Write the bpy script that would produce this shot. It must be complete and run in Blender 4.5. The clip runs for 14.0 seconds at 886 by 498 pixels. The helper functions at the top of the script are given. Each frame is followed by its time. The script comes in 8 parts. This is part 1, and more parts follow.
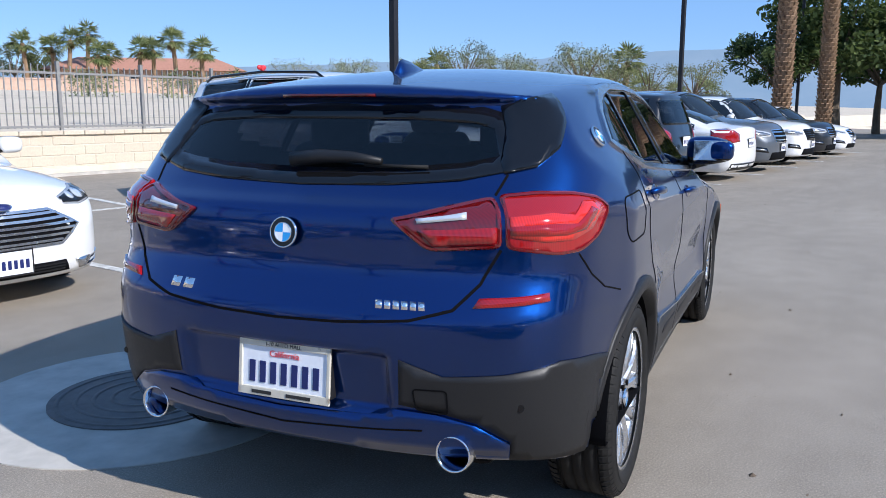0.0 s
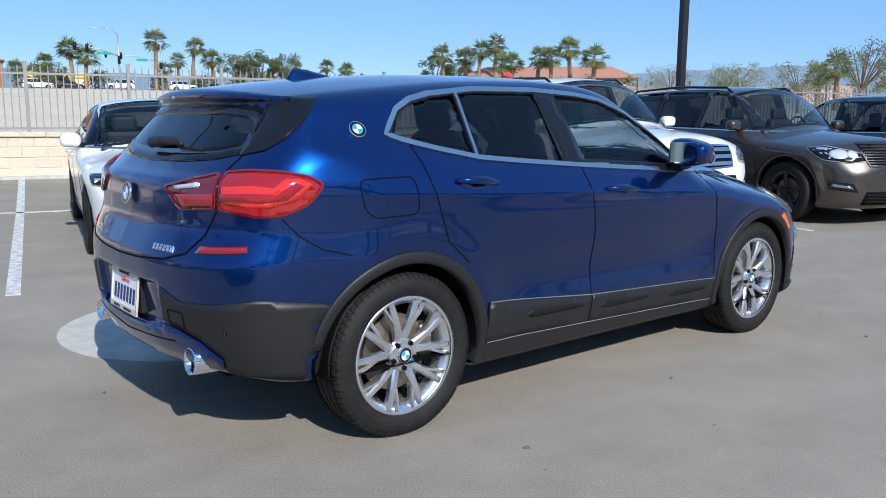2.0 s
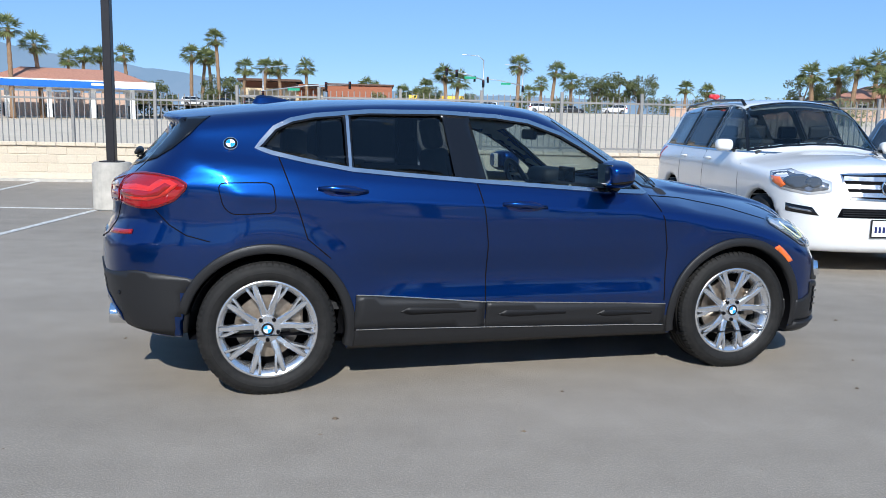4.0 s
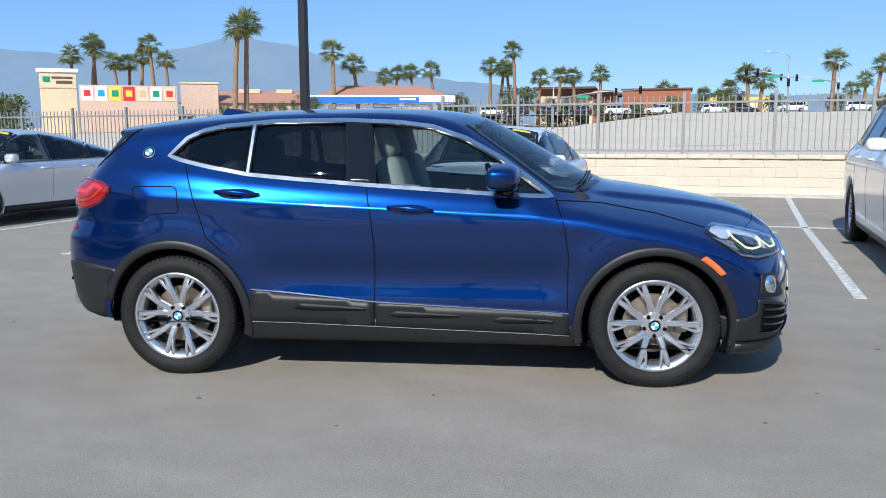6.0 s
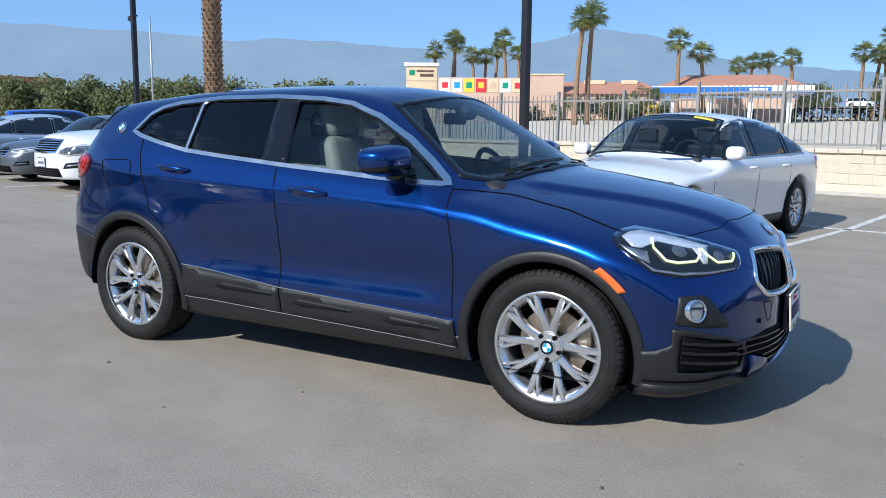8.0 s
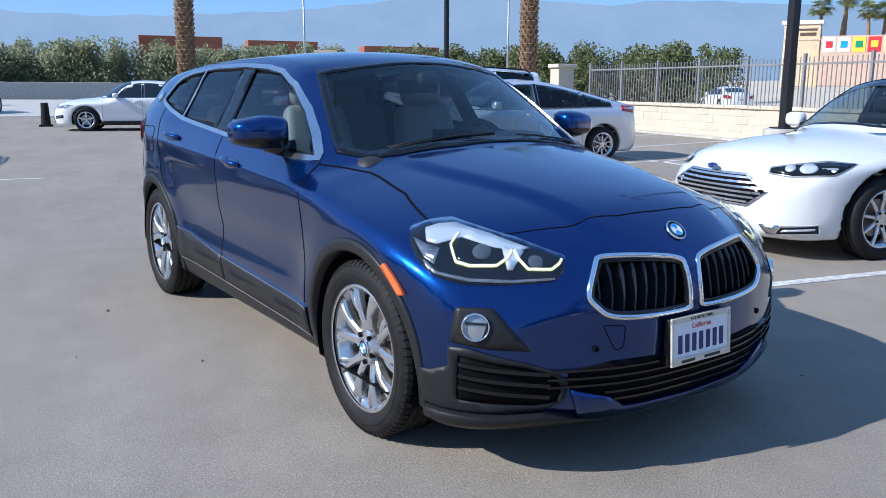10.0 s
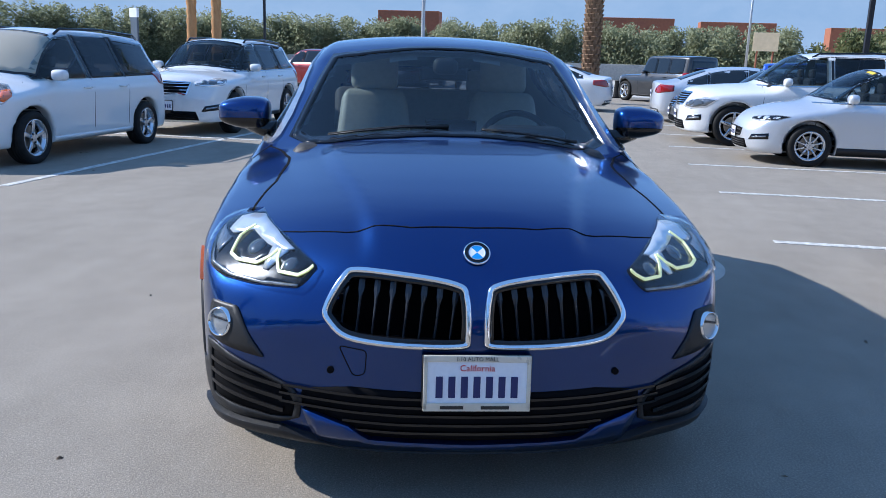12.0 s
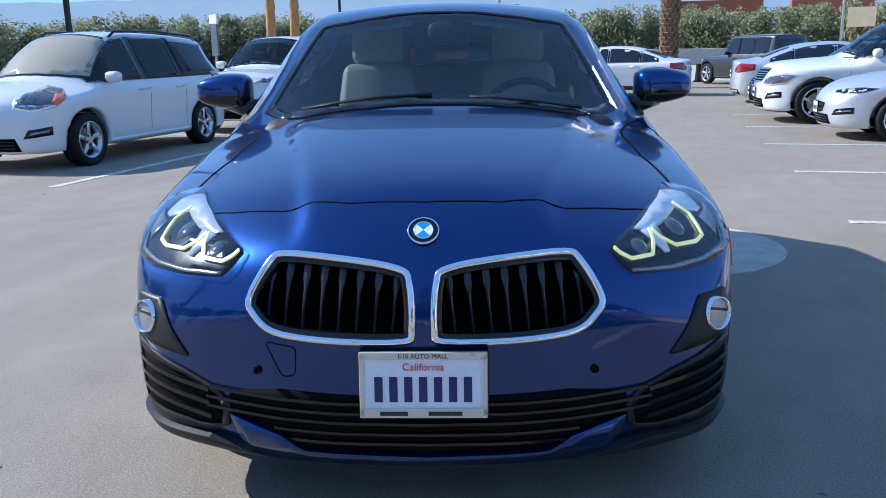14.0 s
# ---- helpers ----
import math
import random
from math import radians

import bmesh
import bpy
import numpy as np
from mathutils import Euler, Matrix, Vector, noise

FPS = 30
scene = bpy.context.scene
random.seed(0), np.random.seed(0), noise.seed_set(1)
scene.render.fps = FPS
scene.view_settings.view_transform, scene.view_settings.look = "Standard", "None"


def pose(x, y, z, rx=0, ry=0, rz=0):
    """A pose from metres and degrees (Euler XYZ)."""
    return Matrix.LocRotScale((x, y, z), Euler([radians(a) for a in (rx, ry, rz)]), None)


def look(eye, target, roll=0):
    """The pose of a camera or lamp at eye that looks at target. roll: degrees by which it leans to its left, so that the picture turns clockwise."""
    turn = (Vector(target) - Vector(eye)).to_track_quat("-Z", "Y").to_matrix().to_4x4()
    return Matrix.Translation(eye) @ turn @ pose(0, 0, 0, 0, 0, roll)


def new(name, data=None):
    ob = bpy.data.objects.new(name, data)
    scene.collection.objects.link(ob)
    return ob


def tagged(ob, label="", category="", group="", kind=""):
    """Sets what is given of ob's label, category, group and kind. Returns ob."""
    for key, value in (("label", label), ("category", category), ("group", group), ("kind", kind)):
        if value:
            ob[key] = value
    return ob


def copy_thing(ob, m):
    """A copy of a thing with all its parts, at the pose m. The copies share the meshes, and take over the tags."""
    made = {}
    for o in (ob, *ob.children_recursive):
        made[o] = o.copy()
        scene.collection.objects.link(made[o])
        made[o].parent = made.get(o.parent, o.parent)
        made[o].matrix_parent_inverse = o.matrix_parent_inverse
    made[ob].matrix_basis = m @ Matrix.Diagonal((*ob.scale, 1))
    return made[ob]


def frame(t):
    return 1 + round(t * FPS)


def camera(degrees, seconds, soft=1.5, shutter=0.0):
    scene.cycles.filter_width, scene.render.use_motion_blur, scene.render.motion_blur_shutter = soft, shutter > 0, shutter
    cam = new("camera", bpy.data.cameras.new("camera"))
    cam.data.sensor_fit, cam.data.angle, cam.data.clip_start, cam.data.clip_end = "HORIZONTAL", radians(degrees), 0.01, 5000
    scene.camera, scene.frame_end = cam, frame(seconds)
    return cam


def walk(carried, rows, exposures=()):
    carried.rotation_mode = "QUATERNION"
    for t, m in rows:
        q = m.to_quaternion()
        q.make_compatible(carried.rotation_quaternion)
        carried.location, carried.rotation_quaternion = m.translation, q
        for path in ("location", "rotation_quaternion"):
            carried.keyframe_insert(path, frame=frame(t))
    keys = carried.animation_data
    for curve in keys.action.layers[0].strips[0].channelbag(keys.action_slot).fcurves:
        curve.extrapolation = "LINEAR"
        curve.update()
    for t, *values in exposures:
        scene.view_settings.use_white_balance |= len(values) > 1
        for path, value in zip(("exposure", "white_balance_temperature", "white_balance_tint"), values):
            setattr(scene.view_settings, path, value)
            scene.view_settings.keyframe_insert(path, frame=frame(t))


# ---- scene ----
cam = camera(56.7, 14.0, soft=0.3)
PATH = [
    (0, (-3.745, -2.262, 1.352), (-2.155, -1.097, 1.015), 0.1),
    (0.5, (-3.548, -2.856, 1.365), (-2.167, -1.448, 1.033), 0.7),
    (1, (-3.21, -3.299, 1.339), (-1.994, -1.747, 1.0), 1.0),
    (1.5, (-2.862, -3.75, 1.332), (-1.81, -2.085, 0.986), 1.0),
    (2, (-2.436, -4.146, 1.33), (-1.556, -2.381, 1.004), 0.4),
    (2.5, (-1.963, -4.547, 1.359), (-1.279, -2.691, 1.064), 0.3),
    (3, (-1.495, -4.907, 1.365), (-1.006, -2.988, 1.082), 0.7),
    (3.2, (-1.28, -4.995, 1.341), (-0.874, -3.058, 1.055), 1.0),
    (5.3, (1.127, -5.285, 1.377), (0.713, -3.349, 1.093), 0.1),
    (5.5, (1.333, -5.245, 1.342), (0.864, -3.32, 1.064), 0.1),
    (6, (1.839, -4.984, 1.363), (1.188, -3.113, 1.086), -0.2),
    (6.5, (2.357, -4.704, 1.364), (1.492, -2.922, 1.09), -0.0),
    (7, (2.812, -4.308, 1.352), (1.768, -2.626, 1.065), 0.8),
    (7.5, (3.241, -3.896, 1.337), (2.032, -2.331, 1.042), 0.8),
    (8, (3.551, -3.412, 1.303), (2.2, -1.968, 1.003), 0.6),
    (8.2, (3.665, -3.22, 1.322), (2.261, -1.828, 1.021), 0.4),
    (10.3, (4.484, -1.045, 1.345), (2.617, -0.45, 0.943), 1.0),
    (10.5, (4.496, -0.812, 1.385), (2.604, -0.308, 0.976), 1.5),
    (11, (4.551, -0.239, 1.382), (2.607, -0.029, 0.959), 1.5),
    (11.5, (4.475, 0.293, 1.369), (2.526, 0.208, 0.929), 1.7),
    (12, (4.45, 0.754, 1.402), (2.523, 0.458, 0.953), 1.8),
    (12.5, (4.513, 1.029, 1.427), (2.611, 0.599, 0.98), 1.1),
    (13, (4.507, 1.078, 1.421), (2.615, 0.61, 0.975), 0.5),
    (13.5, (4.412, 1.088, 1.398), (2.524, 0.6, 0.954), -0.8),
    (14, (4.013, 1.067, 1.271), (2.131, 0.566, 0.811), -0.9),
]
walk(cam, [(t, look(eye, target, roll)) for t, eye, target, roll in PATH], exposures=[(0, 0.28, 6050, 13), (2.0, 0.20, 6050, 9), (8.0, 0.22, 6050, 9), (10.5, 0.33, 5800, 12), (14, 0.43, 5800, 12)])

BMW_TURN = 12.9                      # the subject's heading against the parking grid, degrees
SUN_TO = Vector((-0.04, -1.44, 1.0)).normalized()


def make_world():
    w = bpy.data.worlds.new("sky")
    scene.world = w
    w.use_nodes = True
    nt = w.node_tree
    nt.nodes.clear()
    out = nt.nodes.new("ShaderNodeOutputWorld")
    bg = nt.nodes.new("ShaderNodeBackground")
    sky = nt.nodes.new("ShaderNodeTexSky")
    sky.sky_type = "NISHITA"
    sky.sun_disc = False
    sky.sun_elevation = math.asin(SUN_TO.z)
    sky.sun_rotation = math.atan2(SUN_TO.x, SUN_TO.y)
    sky.altitude = 1500
    sky.air_density = 1.0
    sky.dust_density = 0.0
    sky.ozone_density = 4.0
    bg.inputs["Strength"].default_value = 0.135
    tone = nt.nodes.new("ShaderNodeMix")
    tone.data_type = "RGBA"
    tone.blend_type = "MIX"
    tone.inputs[0].default_value = 0.64
    tone.inputs[7].default_value = (1.30, 2.70, 5.2, 1)
    nt.links.new(sky.outputs[0], tone.inputs[6])
    nt.links.new(tone.outputs[2], bg.inputs["Color"])
    nt.links.new(bg.outputs[0], out.inputs["Surface"])


make_world()
sun_data = bpy.data.lights.new("sun", "SUN")
sun_data.energy = 5.0
sun_data.angle = radians(0.53)
sun_data.color = (1.0, 0.955, 0.88)
sun = new("sun", sun_data)
sun.matrix_world = look(SUN_TO * 60, (0, 0, 0))
scene.view_settings.exposure = 0.0

# ---------------------------------------------------------------- materials
def nodes_of(name):
    m = bpy.data.materials.new(name)
    m.use_nodes = True
    nt = m.node_tree
    return m, nt, nt.nodes["Principled BSDF"]


def sets(p, **kw):
    names = {"color": "Base Color", "rough": "Roughness", "metal": "Metallic", "coat": "Coat Weight", "coat_rough": "Coat Roughness",
             "ior": "IOR", "trans": "Transmission Weight", "spec": "Specular IOR Level", "emit": "Emission Color", "emit_s": "Emission Strength",
             "sub": "Subsurface Weight"}
    for k, v in kw.items():
        if k in ("color", "emit") and len(v) == 3:
            v = (*v, 1)
        p.inputs[names[k]].default_value = v


def tex_coords(nt, scale=1.0, space="Object", stretch=None):
    tc = nt.nodes.new("ShaderNodeTexCoord")
    mp = nt.nodes.new("ShaderNodeMapping")
    mp.inputs["Scale"].default_value = stretch or (scale,) * 3
    nt.links.new(tc.outputs[space], mp.inputs["Vector"])
    return mp.outputs[0]


def noise_tex(nt, vec, scale, detail=4, rough=0.55):
    n = nt.nodes.new("ShaderNodeTexNoise")
    n.inputs["Scale"].default_value = scale
    n.inputs["Detail"].default_value = detail
    n.inputs["Roughness"].default_value = rough
    if vec is not None:
        nt.links.new(vec, n.inputs["Vector"])
    return n.outputs["Fac"]


def ramp(nt, fac, stops):
    r = nt.nodes.new("ShaderNodeValToRGB")
    els = r.color_ramp.elements
    while len(els) < len(stops):
        els.new(0.5)
    for e, (pos, c) in zip(els, stops):
        e.position = pos
        e.color = (*c, 1) if len(c) == 3 else c
    nt.links.new(fac, r.inputs[0])
    return r.outputs[0]


def mixc(nt, fac, a, b, mode="MIX"):
    n = nt.nodes.new("ShaderNodeMix")
    n.data_type = "RGBA"
    n.blend_type = mode
    for sock, v in ((n.inputs[0], fac), (n.inputs[6], a), (n.inputs[7], b)):
        if hasattr(v, "is_linked"):
            nt.links.new(v, sock)
        elif isinstance(v, (int, float)):
            sock.default_value = v
        else:
            sock.default_value = (*v, 1)
    return n.outputs[2]


def bump(nt, p, height, strength=0.3, dist=0.01):
    b = nt.nodes.new("ShaderNodeBump")
    b.inputs["Strength"].default_value = strength
    b.inputs["Distance"].default_value = dist
    nt.links.new(height, b.inputs["Height"])
    nt.links.new(b.outputs[0], p.inputs["Normal"])


def plain(name, color, rough=0.5, metal=0.0, vary=0.08, scale=30.0, bumps=0.0, coat=0.0, spec=0.5):
    """A surface with slight mottling of colour and gloss."""
    m, nt, p = nodes_of(name)
    sets(p, color=color, rough=rough, metal=metal, coat=coat, spec=spec)
    if vary > 0:
        v = tex_coords(nt)
        n = noise_tex(nt, v, scale)
        lo = tuple(c * (1 - vary) for c in color)
        hi = tuple(min(1, c * (1 + vary)) for c in color)
        nt.links.new(ramp(nt, n, [(0.3, lo), (0.7, hi)]), p.inputs["Base Color"])
        n2 = noise_tex(nt, v, scale * 0.3)
        mr = nt.nodes.new("ShaderNodeMapRange")
        mr.inputs["To Min"].default_value = max(0.02, rough - 0.08)
        mr.inputs["To Max"].default_value = min(1, rough + 0.08)
        nt.links.new(n2, mr.inputs[0])
        nt.links.new(mr.outputs[0], p.inputs["Roughness"])
        if bumps > 0:
            bump(nt, p, n, bumps, 0.004)
    return m


def car_paint(name, color, flake=0.35, rough=0.32, dust=0.02):
    """Metallic base under clear coat, with a little road dust."""
    m, nt, p = nodes_of(name)
    sets(p, color=color, rough=rough, metal=flake, coat=1.0, coat_rough=0.03)
    v = tex_coords(nt)
    n = noise_tex(nt, v, 900, 2)
    hi = tuple(min(1, c * 1.28) for c in color)
    base = ramp(nt, n, [(0.35, color), (0.75, hi)])
    d = noise_tex(nt, v, 5, 6, 0.7)
    dust_f = ramp(nt, d, [(0.45, (0, 0, 0)), (0.85, (dust,) * 3)])
    nt.links.new(mixc(nt, dust_f, base, (0.35, 0.31, 0.26)), p.inputs["Base Color"])
    n2 = noise_tex(nt, v, 14, 5, 0.7)
    mr = nt.nodes.new("ShaderNodeMapRange")
    mr.inputs["To Min"].default_value = 0.015
    mr.inputs["To Max"].default_value = 0.07
    nt.links.new(n2, mr.inputs[0])
    nt.links.new(mr.outputs[0], p.inputs["Coat Roughness"])
    return m


def glass_mat(name, tint, gloss=0.01, base=0.05, dust=0.0):
    """A tinted pane: what lies behind shows through, the sky mirrors in it more towards grazing angles."""
    m = bpy.data.materials.new(name)
    m.use_nodes = True
    nt = m.node_tree
    nt.nodes.clear()
    out = nt.nodes.new("ShaderNodeOutputMaterial")
    tr = nt.nodes.new("ShaderNodeBsdfTransparent")
    tr.inputs[0].default_value = (*tint, 1)
    gl = nt.nodes.new("ShaderNodeBsdfGlossy")
    gl.inputs["Roughness"].default_value = gloss
    lw = nt.nodes.new("ShaderNodeLayerWeight")
    lw.inputs[0].default_value = 0.5
    pw = nt.nodes.new("ShaderNodeMath")
    pw.operation = "POWER"
    pw.inputs[1].default_value = 4.5
    nt.links.new(lw.outputs["Facing"], pw.inputs[0])
    ad = nt.nodes.new("ShaderNodeMath")
    ad.operation = "MULTIPLY_ADD"
    ad.inputs[1].default_value = 1 - base
    ad.inputs[2].default_value = base
    nt.links.new(pw.outputs[0], ad.inputs[0])
    mx = nt.nodes.new("ShaderNodeMixShader")
    nt.links.new(ad.outputs[0], mx.inputs[0])
    behind = tr.outputs[0]
    if dust > 0:
        df = nt.nodes.new("ShaderNodeBsdfDiffuse")
        df.inputs[0].default_value = (0.62, 0.56, 0.44, 1)
        md2 = nt.nodes.new("ShaderNodeMixShader")
        md2.inputs[0].default_value = dust
        nt.links.new(tr.outputs[0], md2.inputs[1])
        nt.links.new(df.outputs[0], md2.inputs[2])
        behind = md2.outputs[0]
    nt.links.new(behind, mx.inputs[1])
    nt.links.new(gl.outputs[0], mx.inputs[2])
    nt.links.new(mx.outputs[0], out.inputs["Surface"])
    return m


def lens_mat(name, color, rough=0.06):
    """Coloured lamp plastic, glossy with some depth."""
    m, nt, p = nodes_of(name)
    sets(p, color=color, rough=rough, coat=1.0, coat_rough=0.02, spec=0.6)
    v = tex_coords(nt)
    w = nt.nodes.new("ShaderNodeTexWave")
    w.inputs["Scale"].default_value = 70
    nt.links.new(v, w.inputs["Vector"])
    c2 = tuple(c * 0.82 for c in color)
    nt.links.new(ramp(nt, w.outputs["Fac"], [(0.2, c2), (0.8, color)]), p.inputs["Base Color"])
    return m


def asphalt_mat():
    m, nt, p = nodes_of("asphalt")
    v = tex_coords(nt)
    fine = noise_tex(nt, v, 120, 4, 0.8)
    mid = noise_tex(nt, v, 3.5, 6, 0.65)
    big = noise_tex(nt, v, 0.22, 5, 0.6)
    c1 = ramp(nt, fine, [(0.32, (0.085, 0.072, 0.056)), (0.52, (0.285, 0.246, 0.196)), (0.70, (0.68, 0.60, 0.49))])
    c2 = mixc(nt, 0.36, c1, ramp(nt, mid, [(0.3, (0.190, 0.163, 0.130)), (0.7, (0.365, 0.318, 0.258))]))
    c3 = mixc(nt, 0.28, c2, ramp(nt, big, [(0.35, (0.190, 0.163, 0.131)), (0.65, (0.375, 0.326, 0.264))]))
    drive = noise_tex(nt, tex_coords(nt, stretch=(0.25, 1, 1)), 1.4, 6, 0.65)
    c3 = mixc(nt, 0.16, c3, ramp(nt, drive, [(0.35, (0.15, 0.132, 0.108)), (0.65, (0.42, 0.37, 0.305))]))
    spots = noise_tex(nt, v, 1.9, 2, 0.4)
    f = ramp(nt, spots, [(0.0, (0.6,) * 3), (0.27, (0.0,) * 3)])
    c4 = mixc(nt, f, c3, (0.09, 0.083, 0.075))
    nt.links.new(c4, p.inputs["Base Color"])
    sets(p, rough=0.86, spec=0.3)
    bump(nt, p, fine, 0.55, 0.006)
    return m


def sand_mat():
    m, nt, p = nodes_of("sand")
    v = tex_coords(nt)
    a = noise_tex(nt, v, 0.35, 8, 0.65)
    b = noise_tex(nt, v, 4, 6, 0.7)
    c = mixc(nt, 0.5, ramp(nt, a, [(0.3, (0.52, 0.43, 0.32)), (0.7, (0.66, 0.57, 0.45))]), ramp(nt, b, [(0.3, (0.48, 0.40, 0.30)), (0.7, (0.68, 0.60, 0.48))]))
    weeds = noise_tex(nt, tex_coords(nt, stretch=(0.12, 0.35, 1)), 1.0, 4, 0.6)
    f = ramp(nt, weeds, [(0.62, (0, 0, 0)), (0.68, (0.6,) * 3)])
    nt.links.new(mixc(nt, f, c, (0.20, 0.19, 0.10)), p.inputs["Base Color"])
    sets(p, rough=0.95, spec=0.2)
    bump(nt, p, b, 0.6, 0.05)
    return m


def per_piece(name, colors, rough=0.85, bumps=0.4, scale=25):
    """Every piece takes its own shade by chance."""
    m, nt, p = nodes_of(name)
    oi = nt.nodes.new("ShaderNodeObjectInfo")
    n = len(colors)
    base = ramp(nt, oi.outputs["Random"], [(i / max(1, n - 1), c) for i, c in enumerate(colors)])
    v = tex_coords(nt)
    t = noise_tex(nt, v, scale, 6, 0.7)
    nt.links.new(mixc(nt, 0.35, base, mixc(nt, t, (0.25, 0.22, 0.18), (0.95, 0.9, 0.8)), "OVERLAY"), p.inputs["Base Color"])
    sets(p, rough=rough, spec=0.25)
    bump(nt, p, t, bumps, 0.006)
    return m


def leaf_mat(name, dark, light, scale=2.0):
    m, nt, p = nodes_of(name)
    g = nt.nodes.new("ShaderNodeNewGeometry")
    nt.links.new(ramp(nt, g.outputs["Random Per Island"], [(0.0, dark), (0.6, tuple((a + b) / 2 for a, b in zip(dark, light))), (1.0, light)]), p.inputs["Base Color"])
    sets(p, rough=0.6, spec=0.25, sub=0.0)
    thin = nt.nodes.new("ShaderNodeBsdfTranslucent")
    nt.links.new(p.inputs["Base Color"].links[0].from_socket, thin.inputs[0])
    mx = nt.nodes.new("ShaderNodeMixShader")
    mx.inputs[0].default_value = 0.40
    nt.links.new(p.outputs[0], mx.inputs[1])
    nt.links.new(thin.outputs[0], mx.inputs[2])
    nt.links.new(mx.outputs[0], nt.nodes["Material Output"].inputs["Surface"])
    return m


def bark_mat(name, a, b, scale=8):
    m, nt, p = nodes_of(name)
    v = tex_coords(nt, stretch=(1, 1, 0.3))
    n = noise_tex(nt, v, scale, 8, 0.7)
    nt.links.new(ramp(nt, n, [(0.3, a), (0.7, b)]), p.inputs["Base Color"])
    sets(p, rough=0.9, spec=0.2)
    bump(nt, p, n, 0.8, 0.03)
    return m


def rubber_mat():
    m, nt, p = nodes_of("rubber")
    v = tex_coords(nt)
    n = noise_tex(nt, v, 18, 6, 0.7)
    nt.links.new(ramp(nt, n, [(0.3, (0.009, 0.009, 0.009)), (0.75, (0.021, 0.020, 0.019))]), p.inputs["Base Color"])
    sets(p, rough=0.66, spec=0.2)
    bump(nt, p, noise_tex(nt, v, 200, 2), 0.15, 0.002)
    return m


M = {}
M["blue"] = car_paint("deep_blue_metallic_paint", (0.0012, 0.029, 0.150), 0.95, 0.29, 0.003)
M["white"] = car_paint("white_paint", (0.66, 0.66, 0.65), 0.0, 0.35)
M["silver"] = car_paint("silver_paint", (0.58, 0.60, 0.63), 0.55, 0.35)
M["black"] = car_paint("black_paint", (0.006, 0.006, 0.008), 0.2, 0.3)
M["bronze"] = car_paint("dark_bronze_paint", (0.045, 0.036, 0.027), 0.5, 0.32)
M["graphite"] = car_paint("graphite_paint", (0.020, 0.022, 0.026), 0.3, 0.35)
M["grey"] = car_paint("grey_paint", (0.10, 0.11, 0.125), 0.5, 0.35)
M["red"] = car_paint("red_paint", (0.22, 0.012, 0.012), 0.35, 0.3)
M["royal"] = car_paint("bright_blue_paint", (0.02, 0.08, 0.45), 0.3, 0.3)
M["clad"] = plain("textured_black_plastic", (0.013, 0.013, 0.014), 0.46, 0, 0.12, 260, 0.08, spec=0.35)
M["gloss_black"] = plain("gloss_black_plastic", (0.006, 0.006, 0.007), 0.08, 0, 0.0)
# near-black for joints, also painted where openings are only shaded
M["gap"] = plain("dark_joint_and_shade", (0.003, 0.003, 0.004), 0.8, 0, 0.0, spec=0.1)
# cladding plastic darkened to paint the shade of the door grooves
M["groove_shade"] = plain("groove_shade_plastic", (0.006, 0.006, 0.007), 0.50, 0, 0.1, 60, spec=0.25)
M["chrome"] = plain("chrome", (0.85, 0.86, 0.88), 0.08, 1.0, 0.0)
M["satin"] = plain("satin_aluminium", (0.62, 0.63, 0.64), 0.24, 1.0, 0.04, 40)
M["alloy"] = plain("silver_alloy", (0.64, 0.65, 0.67), 0.24, 0.9, 0.05, 40)
M["alloy_dark"] = plain("dark_alloy", (0.05, 0.05, 0.055), 0.35, 0.6, 0.05, 40)
M["steel"] = plain("brake_steel", (0.36, 0.30, 0.24), 0.42, 0.9, 0.25, 25)
M["rubber"] = rubber_mat()
M["glass_ws"] = glass_mat("windscreen_glass", (0.55, 0.62, 0.64), base=0.05)
M["glass_clear"] = glass_mat("side_glass", (0.52, 0.59, 0.60), base=0.05)
M["glass_dark"] = glass_mat("privacy_glass", (0.15, 0.16, 0.17), base=0.05)
M["glass_rear"] = glass_mat("rear_glass", (0.16, 0.17, 0.19), base=0.05)
M["glass_lamp"] = glass_mat("lamp_cover", (0.95, 0.965, 0.97), base=0.03)
M["glass_dusty"] = glass_mat("dusty_windscreen", (0.80, 0.80, 0.76), 0.15, 0.04, 0.66)
M["glass_bg"] = plain("dark_car_glass", (0.012, 0.016, 0.02), 0.04, 0, 0.0, spec=0.7)
M["red_lens"] = lens_mat("red_lens", (0.30, 0.005, 0.005))
M["red_mid"] = lens_mat("deep_red_lens", (0.13, 0.003, 0.004))
M["red_dark"] = lens_mat("dark_red_lens", (0.10, 0.004, 0.006))
M["red_bright"] = lens_mat("bright_red_light_bar", (0.62, 0.022, 0.012))
M["orange_lens"] = lens_mat("orange_lens", (0.85, 0.16, 0.02))
M["reflector"] = plain("bright_reflector", (0.46, 0.47, 0.48), 0.25, 0.5, 0.0)
M["clear_lens"] = plain("clear_reflector", (0.86, 0.87, 0.88), 0.16, 0.6, 0.0)
M["leather"] = plain("beige_leather", (0.50, 0.47, 0.40), 0.5, 0, 0.08, 40, 0.1)
M["dark_trim"] = plain("dark_interior_plastic", (0.018, 0.018, 0.02), 0.6, 0, 0.1, 50)
M["lining"] = plain("headliner", (0.34, 0.32, 0.29), 0.9, 0, 0.08, 60)
M["asphalt"] = asphalt_mat()
M["concrete"] = plain("concrete", (0.46, 0.43, 0.38), 0.9, 0, 0.16, 6, 0.3)
M["line_paint"] = plain("worn_white_line_paint", (0.54, 0.525, 0.485), 0.8, 0, 0.38, 16, 0.1)
